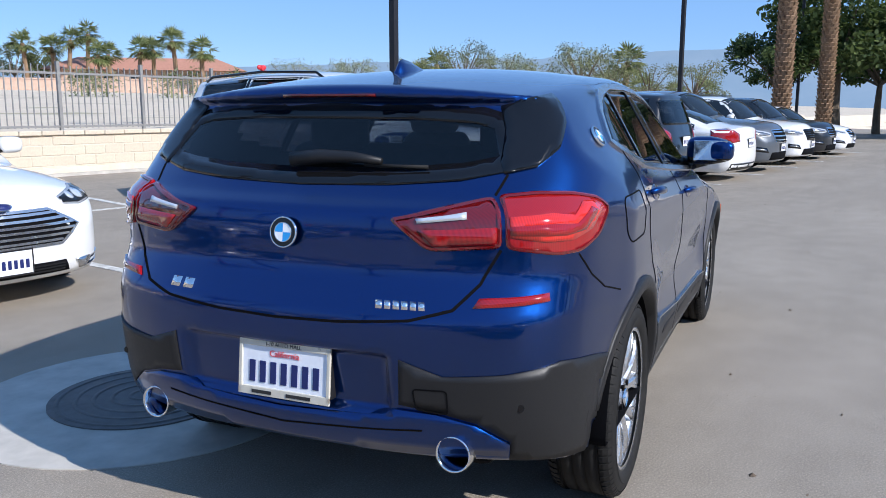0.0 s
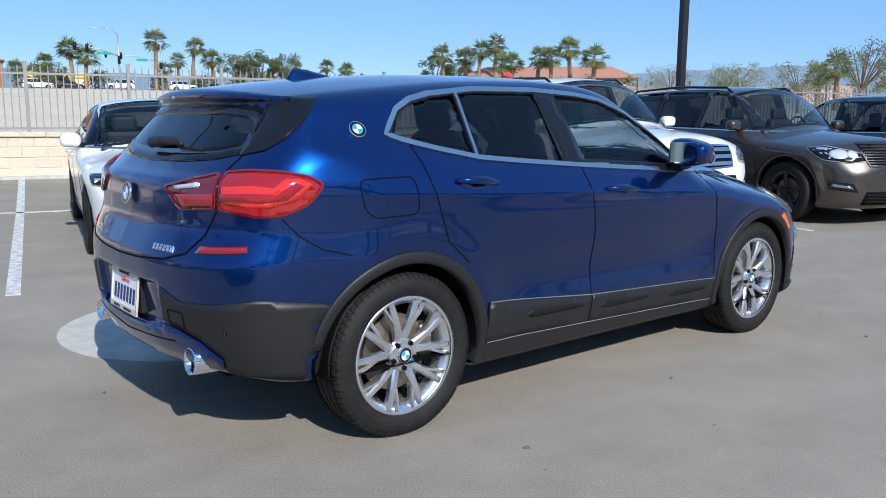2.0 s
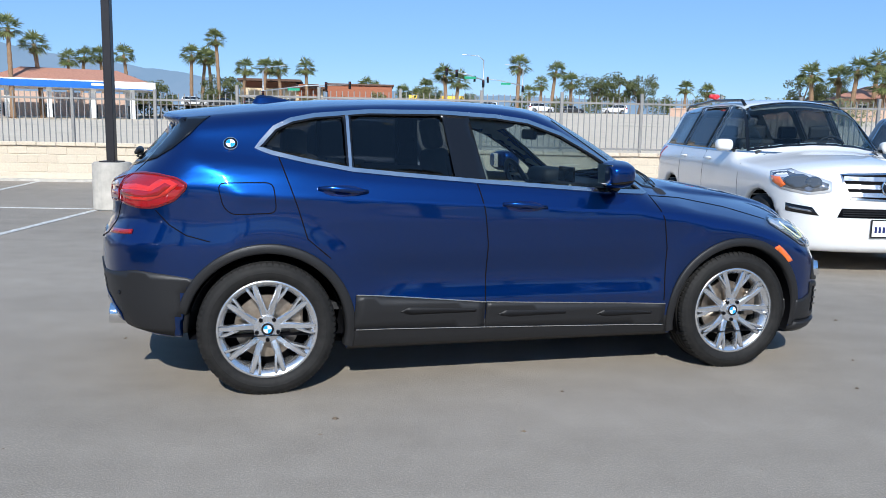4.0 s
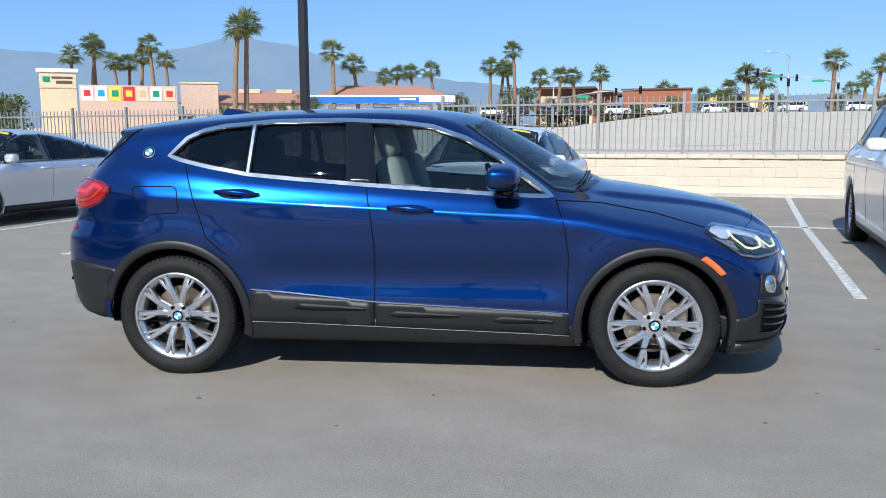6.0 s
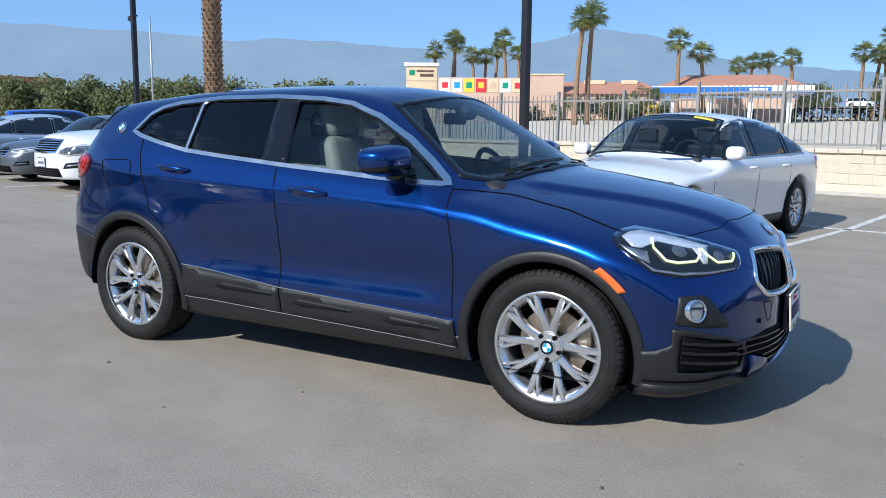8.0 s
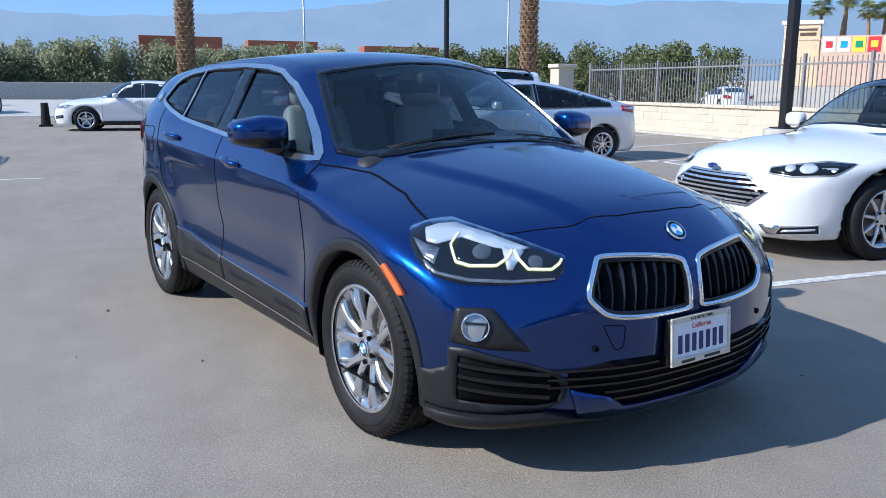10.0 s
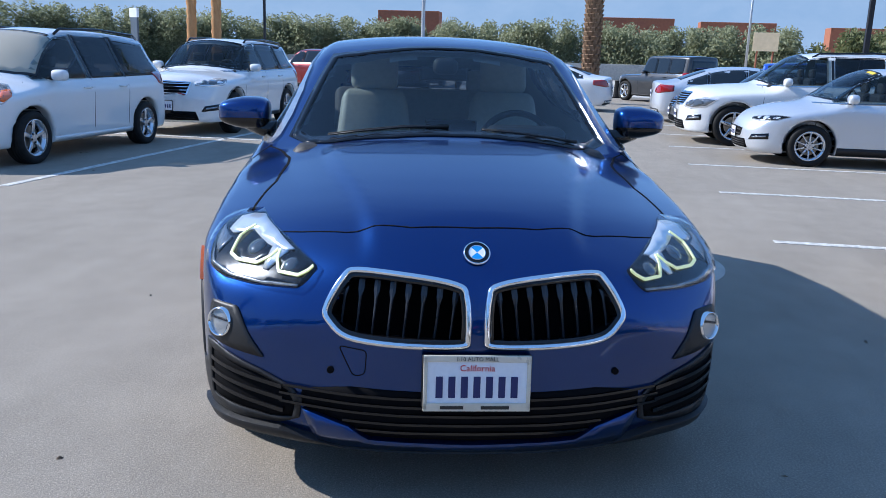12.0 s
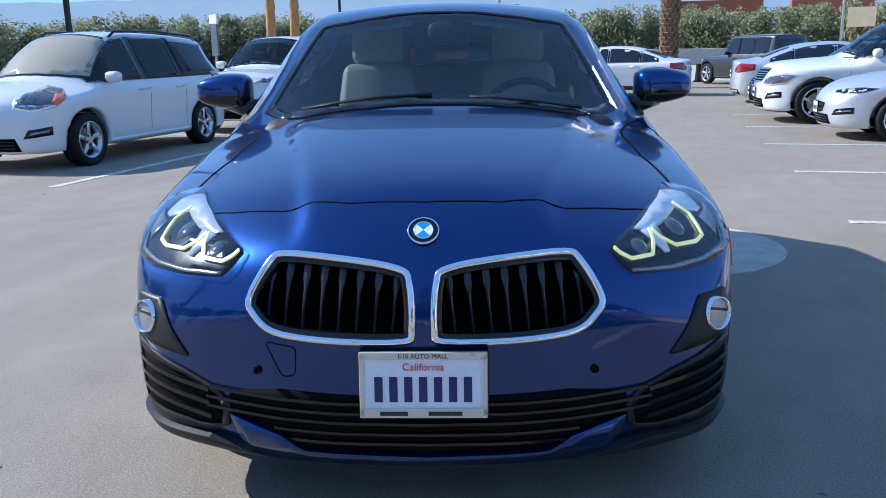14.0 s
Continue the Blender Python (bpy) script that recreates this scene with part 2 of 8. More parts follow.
M["sand"] = sand_mat()
M["block"] = per_piece("cream_wall_block", [(0.53, 0.465, 0.375), (0.55, 0.485, 0.395), (0.515, 0.45, 0.365), (0.54, 0.475, 0.385)])
M["mortar"] = plain("mortar", (0.56, 0.49, 0.39), 0.95, 0, 0.12, 20, 0.3)
M["fence"] = plain("grey_brown_fence_paint", (0.27, 0.26, 0.245), 0.5, 0.3, 0.08, 20)
M["pole"] = plain("dark_bronze_pole", (0.022, 0.020, 0.022), 0.4, 0.3, 0.08, 12)
M["bark_palm"] = bark_mat("palm_bark", (0.16, 0.095, 0.055), (0.36, 0.24, 0.15), 9)
M["bark"] = bark_mat("tree_bark", (0.10, 0.075, 0.055), (0.22, 0.17, 0.12), 9)
M["palm_leaf"] = leaf_mat("palm_leaf", (0.10, 0.135, 0.045), (0.34, 0.36, 0.15))
M["palm_dry"] = leaf_mat("dry_palm_leaf", (0.22, 0.15, 0.07), (0.38, 0.29, 0.15))
M["leaf_dark"] = leaf_mat("dark_leaves", (0.030, 0.055, 0.015), (0.13, 0.17, 0.05))
M["leaf_olive"] = leaf_mat("olive_leaves", (0.075, 0.095, 0.035), (0.24, 0.25, 0.115))
M["leaf_pale"] = leaf_mat("pale_desert_leaves", (0.14, 0.16, 0.075), (0.32, 0.33, 0.18))
# leaf colour lightened to paint the sunlit haze over the far belt
M["leaf_belt"] = leaf_mat("haze_lightened_leaves", (0.19, 0.205, 0.11), (0.38, 0.395, 0.24))
M["stucco_cream"] = plain("cream_stucco", (0.66, 0.52, 0.33), 0.9, 0, 0.08, 3, 0.2)
M["stucco_pink"] = plain("pinkish_stucco", (0.58, 0.40, 0.30), 0.9, 0, 0.08, 3, 0.2)
M["stucco_brown"] = plain("red_brown_stucco", (0.30, 0.11, 0.06), 0.9, 0, 0.08, 3, 0.2)
M["stucco_dark"] = plain("dark_brown_stucco", (0.12, 0.07, 0.05), 0.9, 0, 0.08, 3, 0.2)
M["roof_tile"] = plain("red_clay_roof", (0.42, 0.20, 0.13), 0.85, 0, 0.15, 4, 0.4)
M["white_paint"] = plain("white_painted_metal", (0.78, 0.78, 0.77), 0.4, 0, 0.05, 5)
M["blue_sign"] = plain("blue_canopy_band", (0.02, 0.14, 0.50), 0.35, 0, 0.05, 5)
M["green_sign"] = plain("green_sign", (0.01, 0.26, 0.14), 0.4, 0, 0.04, 5)
M["dark_window"] = plain("dark_window", (0.02, 0.025, 0.03), 0.1, 0, 0.0)
M["steel_pole"] = plain("galvanised_steel", (0.42, 0.43, 0.44), 0.45, 0.6, 0.06, 10)
M["plate"] = plain("plate_white", (0.78, 0.80, 0.84), 0.35, 0, 0.03, 60)
M["plate_frame"] = plain("cream_plate_frame", (0.66, 0.62, 0.52), 0.3, 0.2, 0.04, 60)
M["ink_blue"] = plain("dark_blue_ink", (0.012, 0.02, 0.11), 0.4, 0, 0.0)
M["ink_red"] = plain("red_ink", (0.60, 0.03, 0.04), 0.4, 0, 0.0)
M["ink_black"] = plain("black_ink", (0.02, 0.02, 0.02), 0.4, 0, 0.0)
M["badge_blue"] = plain("badge_blue", (0.02, 0.30, 0.72), 0.2, 0, 0.0, coat=1.0)
M["badge_white"] = plain("badge_white", (0.85, 0.86, 0.87), 0.2, 0, 0.0, coat=1.0)
M["yellow"] = plain("yellow_sticker", (0.85, 0.55, 0.05), 0.5, 0, 0.05, 30)
M["ceramic"] = plain("iron_cover", (0.12, 0.115, 0.11), 0.7, 0.15, 0.15, 20, 0.3)
M["lamp_bowl"] = plain("lamp_housing_grey", (0.030, 0.032, 0.036), 0.15, 0.7, 0.25, 60)
M["lamp_inside"] = plain("lamp_inner_grey", (0.30, 0.31, 0.33), 0.18, 0.7, 0.35, 25)
M["projector"] = plain("projector_lens", (0.10, 0.11, 0.12), 0.05, 0.4, 0.0, coat=1.0)
M["slat"] = plain("dark_grille_slat", (0.02, 0.022, 0.028), 0.25, 0, 0.0)
# darker copy of the body blue for the shade in the handle cups
M["recess_shade"] = car_paint("deep_blue_recess_shade", (0.003, 0.016, 0.12), 0.5, 0.3)
md, ntd, pd = nodes_of("day_light_ring")
sets(pd, color=(0.80, 0.85, 0.50), rough=0.25, emit=(0.95, 0.95, 0.36), emit_s=0.32)
M["day_light"] = md
M["trunk_orange"] = bark_mat("orange_palm_trunk", (0.34, 0.17, 0.07), (0.50, 0.28, 0.13), 5)
# the hills glow by themselves; blue-grey haze is painted into the emission colour
mh, nth, ph = nodes_of("hazed_hills_glow")
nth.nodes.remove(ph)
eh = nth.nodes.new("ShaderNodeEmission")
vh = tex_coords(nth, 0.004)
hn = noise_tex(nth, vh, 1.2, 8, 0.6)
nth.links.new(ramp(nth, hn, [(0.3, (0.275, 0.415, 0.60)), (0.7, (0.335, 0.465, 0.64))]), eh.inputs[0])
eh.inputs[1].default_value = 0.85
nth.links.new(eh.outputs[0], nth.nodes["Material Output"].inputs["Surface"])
M["hazed_hills_glow"] = mh

# ---------------------------------------------------------------- shaping tools
from mathutils import geometry


def mesh_from(name, verts, faces):
    me = bpy.data.meshes.new(name)
    me.from_pydata([tuple(v) for v in verts], [], [tuple(f) for f in faces])
    me.update()
    return me


def link_part(name, me, material, parent=None, label="", smooth=True):
    if material is not None:
        me.materials.append(material)
    if smooth:
        me.polygons.foreach_set("use_smooth", [True] * len(me.polygons))
    ob = new(name, me)
    if parent is not None:
        ob.parent = parent
    if label:
        tagged(ob, label)
    return ob


def part(name, bm, material, parent=None, label="", smooth=False):
    """Links a bmesh as one mesh object under a thing or a part."""
    me = bpy.data.meshes.new(name)
    bm.to_mesh(me)
    bm.free()
    return link_part(name, me, material, parent, label, smooth)


def empty(name, m, label, category, group="", kind=""):
    ob = new(name)
    ob.empty_display_size = 0.1
    ob.matrix_world = m
    return tagged(ob, label, category, group, kind)


def box_bm(sx, sy, sz, c=(0, 0, 0), bevel=0.0, segs=2, bm=None):
    """A box of that size round c, edges rounded."""
    own = bm is None
    b = bmesh.new()
    bmesh.ops.create_cube(b, size=1.0)
    bmesh.ops.scale(b, vec=(sx, sy, sz), verts=b.verts)
    if bevel > 0:
        bmesh.ops.bevel(b, geom=b.edges[:], offset=bevel, segments=segs, affect="EDGES", profile=0.5)
    bmesh.ops.translate(b, vec=c, verts=b.verts)
    if own:
        return b
    return merge_bm(bm, b)


def merge_bm(bm, other):
    me = bpy.data.meshes.new("tmp")
    other.to_mesh(me)
    other.free()
    bm.from_mesh(me)
    bpy.data.meshes.remove(me)
    return bm


def cyl_bm(r, depth, segs=24, axis="z", c=(0, 0, 0), r2=None, bevel=0.0):
    b = bmesh.new()
    bmesh.ops.create_cone(b, cap_ends=True, segments=segs, radius1=r, radius2=r if r2 is None else r2, depth=depth)
    if bevel > 0:
        bmesh.ops.bevel(b, geom=[e for e in b.edges if len(e.link_faces) == 2 and e.calc_face_angle(0) > 0.6], offset=bevel, segments=2, affect="EDGES")
    if axis == "x":
        bmesh.ops.rotate(b, matrix=Matrix.Rotation(radians(90), 3, "Y"), verts=b.verts)
    elif axis == "y":
        bmesh.ops.rotate(b, matrix=Matrix.Rotation(radians(90), 3, "X"), verts=b.verts)
    bmesh.ops.translate(b, vec=c, verts=b.verts)
    return b


def lathe(profile, segs=48, axis="y"):
    """A ring from (radius, along) pairs turned about an axis; the profile is closed if its ends meet."""
    verts, faces = [], []
    n = len(profile)
    for i in range(segs):
        a = 2 * math.pi * i / segs
        for r, h in profile:
            p = (r * math.cos(a), h, r * math.sin(a)) if axis == "y" else (r * math.cos(a), r * math.sin(a), h)
            verts.append(p)
    for i in range(segs):
        j = (i + 1) % segs
        for k in range(n - 1):
            faces.append((i * n + k, i * n + k + 1, j * n + k + 1, j * n + k))
    return verts, faces


def tube(points, radius, segs=8, closed=False):
    """A round bar along points; radius may be one number or one for each point."""
    pts = [Vector(p) for p in points]
    n = len(pts)
    rs = radius if hasattr(radius, "__len__") else [radius] * n
    verts, faces = [], []
    side = None
    for i, p in enumerate(pts):
        if closed:
            d = pts[(i + 1) % n] - pts[i - 1]
        else:
            d = pts[min(i + 1, n - 1)] - pts[max(i - 1, 0)]
        d.normalize()
        if side is None:
            side = d.orthogonal().normalized()
        side = (side - d * side.dot(d)).normalized()
        up = d.cross(side)
        for k in range(segs):
            a = 2 * math.pi * k / segs
            verts.append(p + (side * math.cos(a) + up * math.sin(a)) * rs[i])
    m = n if closed else n - 1
    for i in range(m):
        for k in range(segs):
            a, b = i * segs + k, i * segs + (k + 1) % segs
            c, d2 = ((i + 1) % n) * segs + (k + 1) % segs, ((i + 1) % n) * segs + k
            faces.append((a, b, c, d2))
    if not closed:
        faces.append(tuple(range(segs))[::-1])
        faces.append(tuple((n - 1) * segs + k for k in range(segs)))
    return verts, faces


def spl(points):
    """A smooth curve through (u, v) pairs that never overshoots them."""
    pts = sorted(points)
    xs = np.array([p[0] for p in pts], float)
    ys = np.array([p[1] for p in pts], float)
    h = np.diff(xs)
    d = np.diff(ys) / h
    m = np.zeros_like(xs)
    m[0], m[-1] = d[0], d[-1]
    for i in range(1, len(xs) - 1):
        if d[i - 1] * d[i] > 0:
            w1, w2 = 2 * h[i] + h[i - 1], h[i] + 2 * h[i - 1]
            m[i] = (w1 + w2) / (w1 / d[i - 1] + w2 / d[i])

    def f(u):
        u = np.asarray(u, float)
        k = np.clip(np.searchsorted(xs, u) - 1, 0, len(xs) - 2)
        t = (np.clip(u, xs[0], xs[-1]) - xs[k]) / h[k]
        t2, t3 = t * t, t * t * t
        v = (2 * t3 - 3 * t2 + 1) * ys[k] + (t3 - 2 * t2 + t) * h[k] * m[k] + (-2 * t3 + 3 * t2) * ys[k + 1] + (t3 - t2) * h[k] * m[k + 1]
        lo, hi = np.minimum(u - xs[0], 0), np.maximum(u - xs[-1], 0)
        return v + lo * m[0] + hi * m[-1]
    return f


def smax(a, b, k):
    h = np.maximum(k - np.abs(a - b), 0) / k
    return np.maximum(a, b) + h * h * k * 0.25


def sstep(a, b, x):
    t = np.clip((x - a) / (b - a), 0, 1)
    return t * t * (3 - 2 * t)


def in_poly(px, py, poly):
    """Which points lie inside a closed outline."""
    inside = np.zeros(px.shape, bool)
    n = len(poly)
    for i in range(n):
        x1, y1 = poly[i]
        x2, y2 = poly[(i + 1) % n]
        c = ((y1 > py) != (y2 > py))
        xi = (x2 - x1) * (py - y1) / ((y2 - y1) if y2 != y1 else 1e-9) + x1
        inside ^= c & (px < xi)
    return inside


def round_poly(poly, r=0.03, n=4):
    """The outline with its corners rounded."""
    out = []
    m = len(poly)
    for i in range(m):
        p0, p, p1 = (Vector(poly[(i + k) % m]) for k in (-1, 0, 1))
        a, b = p0 - p, p1 - p
        ra = min(r, a.length * 0.45, b.length * 0.45)
        s, e = p + a.normalized() * ra, p + b.normalized() * ra
        for k in range(n + 1):
            t = k / n
            q = s * (1 - t) ** 2 + p * 2 * t * (1 - t) + e * t * t
            out.append((q.x, q.y))
    return out


def smooth_poly(poly, n=6):
    """A closed smooth curve through the outline's points."""
    out = []
    m = len(poly)
    for i in range(m):
        p0, p1, p2, p3 = (np.array(poly[(i + k) % m], float) for k in (-1, 0, 1, 2))
        for k in range(n):
            t = k / n
            q = 0.5 * (2 * p1 + (p2 - p0) * t + (2 * p0 - 5 * p1 + 4 * p2 - p3) * t * t + (3 * p1 - p0 - 3 * p2 + p3) * t ** 3)
            out.append((float(q[0]), float(q[1])))
    return out


def grow_poly(poly, d):
    """The outline moved outwards by d (inwards if negative)."""
    n = len(poly)
    area = sum(poly[i][0] * poly[(i + 1) % n][1] - poly[(i + 1) % n][0] * poly[i][1] for i in range(n))
    s = 1 if area > 0 else -1
    out = []
    for i in range(n):
        p0, p, p1 = (Vector(poly[(i + k) % n]) for k in (-1, 0, 1))
        a, b = (p - p0), (p1 - p)
        if a.length < 1e-6 or b.length < 1e-6:
            a = b = p1 - p0
        a.normalize(), b.normalize()
        na, nb = Vector((a.y, -a.x)), Vector((b.y, -b.x))
        nn = na + nb
        if nn.length < 1e-4:
            nn = na
        nn.normalize()
        k = 1 / max(0.5, nn.dot(na))
        q = p + nn * d * s * k
        out.append((q.x, q.y))
    return out


def densify(poly, step, closed=True):
    out = []
    n = len(poly)
    for i in range(n if closed else n - 1):
        a, b = Vector(poly[i]), Vector(poly[(i + 1) % n])
        k = max(1, int(math.ceil((b - a).length / step)))
        for j in range(k):
            q = a.lerp(b, j / k)
            out.append((q.x, q.y))
    if not closed:
        out.append(tuple(poly[-1]))
    return out


class CarShape:
    """A car body as the meeting of its side, top, front and rear faces with rounded edges. x ahead, y left, z up, in metres."""

    def __init__(self, top, front, rear, plan, sec, belt, fplan, rplan, tumble=0.58, bow=0.5, crown=0.045, bottom=0.2, k=0.06,
                 wheels=(), hood_crease=None, extra=None, pinch=0.06, tail_rise=0.0, dent=None):
        self.top, self.front, self.rear, self.plan, self.sec, self.belt = (spl(p) for p in (top, front, rear, plan, sec, belt))
        self.fplan, self.rplan = spl(fplan), spl(rplan)
        self.tumble, self.bow, self.crown, self.bottom, self.k = tumble, bow, crown, bottom, k
        self.wheels, self.hood_crease, self.extra, self.pinch = wheels, hood_crease, extra, pinch
        self.tail_rise, self.dent = tail_rise, dent
        xs = [p[0] for p in plan]
        self.x0, self.x1 = min(xs) - 0.06, max(xs) + 0.06
        self.ztop = max(p[1] for p in top) + 0.05
        self.w = max(p[1] for p in plan) + 0.08

    def width(self, x, z):
        zb = self.belt(x)
        # below the belt by the section, above it leaning inwards
        w = self.plan(x) + np.where(z < zb, self.sec(z - (zb - 1.08) * sstep(0.8, 1.08, z)), self.sec(1.08) - (z - zb) * self.tumble)
        w = w - self.pinch * sstep(-1.0, -1.95, x) * sstep(1.02, 1.3, z)
        if self.extra is not None:
            w = w + self.extra(x, z)
        return w

    def roof(self, x, y):
        xx = x + self.bow * y * y * sstep(-0.6, 0.4, x)
        t = self.top(xx) - self.crown * np.power(np.abs(y) / 0.62, 2.2)
        if self.hood_crease is not None:
            t = t + self.hood_crease(x, y)
        return t

    def f(self, x, y, z):
        y = np.abs(y)
        a = smax(y - self.width(x, z), z - self.roof(x, y), self.k * 1.3)
        tail = self.rear(z) + self.rplan(y)
        if self.dent is not None:
            tail = tail + self.dent(y, z)
        b = smax(x - (self.front(z) - self.fplan(y)), tail - x, 0.02)
        a = smax(a, b, self.k)
        a = smax(a, self.bottom + self.tail_rise * (0.75 * sstep(-1.58, -1.74, x) + 0.25 * sstep(-1.8, -2.05, x)) - z, 0.03)
        for cx, cz, r, inner in self.wheels:
            c = r - np.sqrt((x - cx) ** 2 + (z - cz) ** 2)
            a = np.maximum(a, np.minimum(c, y - inner))
        return a

    def net(self, cell=(0.02, 0.02, 0.018), level=0.0, keep=None):
        """The skin as a mesh: (points, quads)."""
        ax = [np.arange(lo, hi, c) for lo, hi, c in ((self.x0, self.x1, cell[0]), (-self.w, self.w + cell[1], cell[1]), (self.bottom - 0.05, self.ztop, cell[2]))]
        ax[1] = ax[1] - (ax[1][0] + ax[1][-1]) / 2
        X, Y, Z = np.meshgrid(*ax, indexing="ij", sparse=True)
        v = self.f(X, Y, Z) - level
        X, Y, Z = (np.broadcast_to(G, v.shape) for G in (X, Y, Z))
        inside = v < 0
        shape = tuple(n - 1 for n in v.shape)
        acc = np.zeros((*shape, 3))
        cnt = np.zeros(shape)
        o = [np.array(a) for a in ax]
        corners = [(i, j, k) for i in (0, 1) for j in (0, 1) for k in (0, 1)]
        for a in corners:
            for d in range(3):
                if a[d]:
                    continue
                b = list(a)
                b[d] = 1
                sa = tuple(slice(a[i], a[i] + shape[i]) for i in range(3))
                sb = tuple(slice(b[i], b[i] + shape[i]) for i in range(3))
                va, vb = v[sa], v[sb]
                cross = np.nonzero(inside[sa] != inside[sb])
                va, vb = va[cross], vb[cross]
                t = va / (va - vb)
                for i, G in enumerate((X, Y, Z)):
                    ga, gb = G[sa][cross], G[sb][cross]
                    acc[(*cross, i)] += ga + (gb - ga) * t
                cnt[cross] += 1
        on = cnt > 0
        ids = -np.ones(shape, int)
        ids[on] = np.arange(on.sum())
        pts = acc[on] / cnt[on][:, None]
        quads = []
        for d in range(3):
            sa = [slice(None)] * 3
            sb = [slice(None)] * 3
            sa[d], sb[d] = slice(0, -1), slice(1, None)
            cross = inside[tuple(sa)] != inside[tuple(sb)]
            i0, j0, k0 = np.nonzero(cross)
            e, g = [q for q in range(3) if q != d]
            idx = np.stack([i0, j0, k0], 1)
            ok = (idx[:, e] > 0) & (idx[:, g] > 0) & (idx[:, e] < shape[e]) & (idx[:, g] < shape[g])
            idx = idx[ok]
            out = inside[tuple(sa)][tuple(idx.T)]
            q = []
            for de, dg in ((1, 1), (0, 1), (0, 0), (1, 0)):
                c = idx.copy()
                c[:, e] -= de
                c[:, g] -= dg
                q.append(ids[tuple(c.T)])
            q = np.stack(q, 1)
            flip = out if d != 1 else ~out
            q[~flip] = q[~flip][:, ::-1]
            quads.append(q)
        quads = np.concatenate(quads)
        pts = self.settle(pts, level)
        cen = pts[quads].mean(1)
        if keep is not None:
            quads = quads[keep(cen[:, 0], cen[:, 1], cen[:, 2])]
        used = np.unique(quads)
        remap = -np.ones(len(pts), int)
        remap[used] = np.arange(len(used))
        return pts[used], remap[quads]

    def normal(self, p):
        e = 0.004
        x, y, z = p.T
        v = self.f(np.stack([x + e, x - e, x, x, x, x]), np.stack([y, y, y + e, y - e, y, y]), np.stack([z, z, z, z, z + e, z - e]))
        return np.stack([v[0] - v[1], v[2] - v[3], v[4] - v[5]], 1) / (2 * e)

    def settle(self, p, level=0.0, n=2):
        for _ in range(n):
            g = self.normal(p)
            v = self.f(*p.T) - level
            l2 = np.maximum((g * g).sum(1), 0.3)
            p = p - np.clip(v / l2, -0.02, 0.02)[:, None] * g
        return p

    def onto(self, side, uv):
        """Points of the skin seen square on from a side: uv are (x, z), (y, z) or (x, y)."""
        u, w = np.array(uv, float).T
        n = len(u)
        if side in ("left", "right"):
            s = 1 if side == "left" else -1
            lo, hi = np.full(n, 0.2), np.full(n, 1.3)
            at = lambda q: (u, q * s, w)
        elif side == "front":
            lo, hi = np.full(n, 0.6), np.full(n, 3.2)
            at = lambda q: (q, u, w)
        elif side == "rear":
            lo, hi = np.full(n, 0.6), np.full(n, 3.2)
            at = lambda q: (-q, u, w)
        elif side == "top":
            lo, hi = np.full(n, 0.5), np.full(n, 2.2)
            at = lambda q: (u, w, q)
        else:
            # round an upright axis: u is the angle about it
            cx, cy = side
            lo, hi = np.full(n, 0.15), np.full(n, 1.9)
            at = lambda q: (cx + q * np.cos(u), cy + q * np.sin(u), w)
        # walk in from outside to the first meeting, then look closer twice
        for steps in (40, 14, 14):
            t = np.linspace(0, 1, steps + 1)[:, None]
            q = hi + (lo - hi) * t
            xyz = [np.broadcast_to(c, q.shape) for c in at(q)]
            ins = self.f(*xyz) < 0
            ins[-1] = True
            k = np.maximum(np.argmax(ins, axis=0), 1)
            i = np.arange(n)
            hi, lo = q[k - 1, i], q[k, i]
        return np.stack([np.broadcast_to(c, n) for c in at((lo + hi) / 2)], 1)

    def patch(self, side, poly, off=0.004, depth=0.012, step=0.04, holes=(), cut=True, flat_to=None):
        """A panel that lies on the skin within an outline, off it by off metres, its rim turned in by depth: (points, faces)."""
        poly = densify(poly, step)
        holes = [densify(h, step) for h in holes]
        u = np.array(poly)
        g0, g1 = u.min(0), u.max(0)
        gx, gy = np.meshgrid(np.arange(g0[0] + step / 2, g1[0], step), np.arange(g0[1] + step / 2, g1[1], step))
        gx, gy = gx.ravel(), gy.ravel()
        inn = in_poly(gx, gy, grow_poly(poly, -step * 0.4))
        for h in holes:
            inn &= ~in_poly(gx, gy, grow_poly(h, step * 0.4))
        verts = [Vector(p) for p in poly]
        edges = [(i, (i + 1) % len(poly)) for i in range(len(poly))]
        for h in holes:
            b = len(verts)
            verts += [Vector(p) for p in h]
            edges += [(b + i, b + (i + 1) % len(h)) for i in range(len(h))]
        verts += [Vector((float(a), float(b))) for a, b in zip(gx[inn], gy[inn])]
        r = geometry.delaunay_2d_cdt(verts, edges, [], 0, 1e-5)
        vs, fs = [(v.x, v.y) for v in r[0]], r[2]
        cen = np.array([np.mean([vs[i] for i in f], 0) for f in fs])
        ok = in_poly(cen[:, 0], cen[:, 1], poly)
        for h in holes:
            ok &= ~in_poly(cen[:, 0], cen[:, 1], h)
        fs = [f for f, k in zip(fs, ok) if k]
        p = self.onto(side, vs)
        n = self.normal(p)
        n /= np.linalg.norm(n, axis=1)[:, None]
        top = p + n * off
        # face direction
        a, b, c = (top[f[i]] for f in fs[:1] for i in range(3))
        if np.dot(np.cross(b - a, c - a), n[fs[0][0]]) < 0:
            fs = [f[::-1] for f in fs]
        count = {}
        for f in fs:
            for i in range(len(f)):
                e = (f[i], f[(i + 1) % len(f)])
                count[e] = 1
        rim = [e for e in count if (e[1], e[0]) not in count]
        pts = [tuple(v) for v in top]
        low = {}
        for e in rim:
            for i in e:
                if i not in low:
                    low[i] = len(pts)
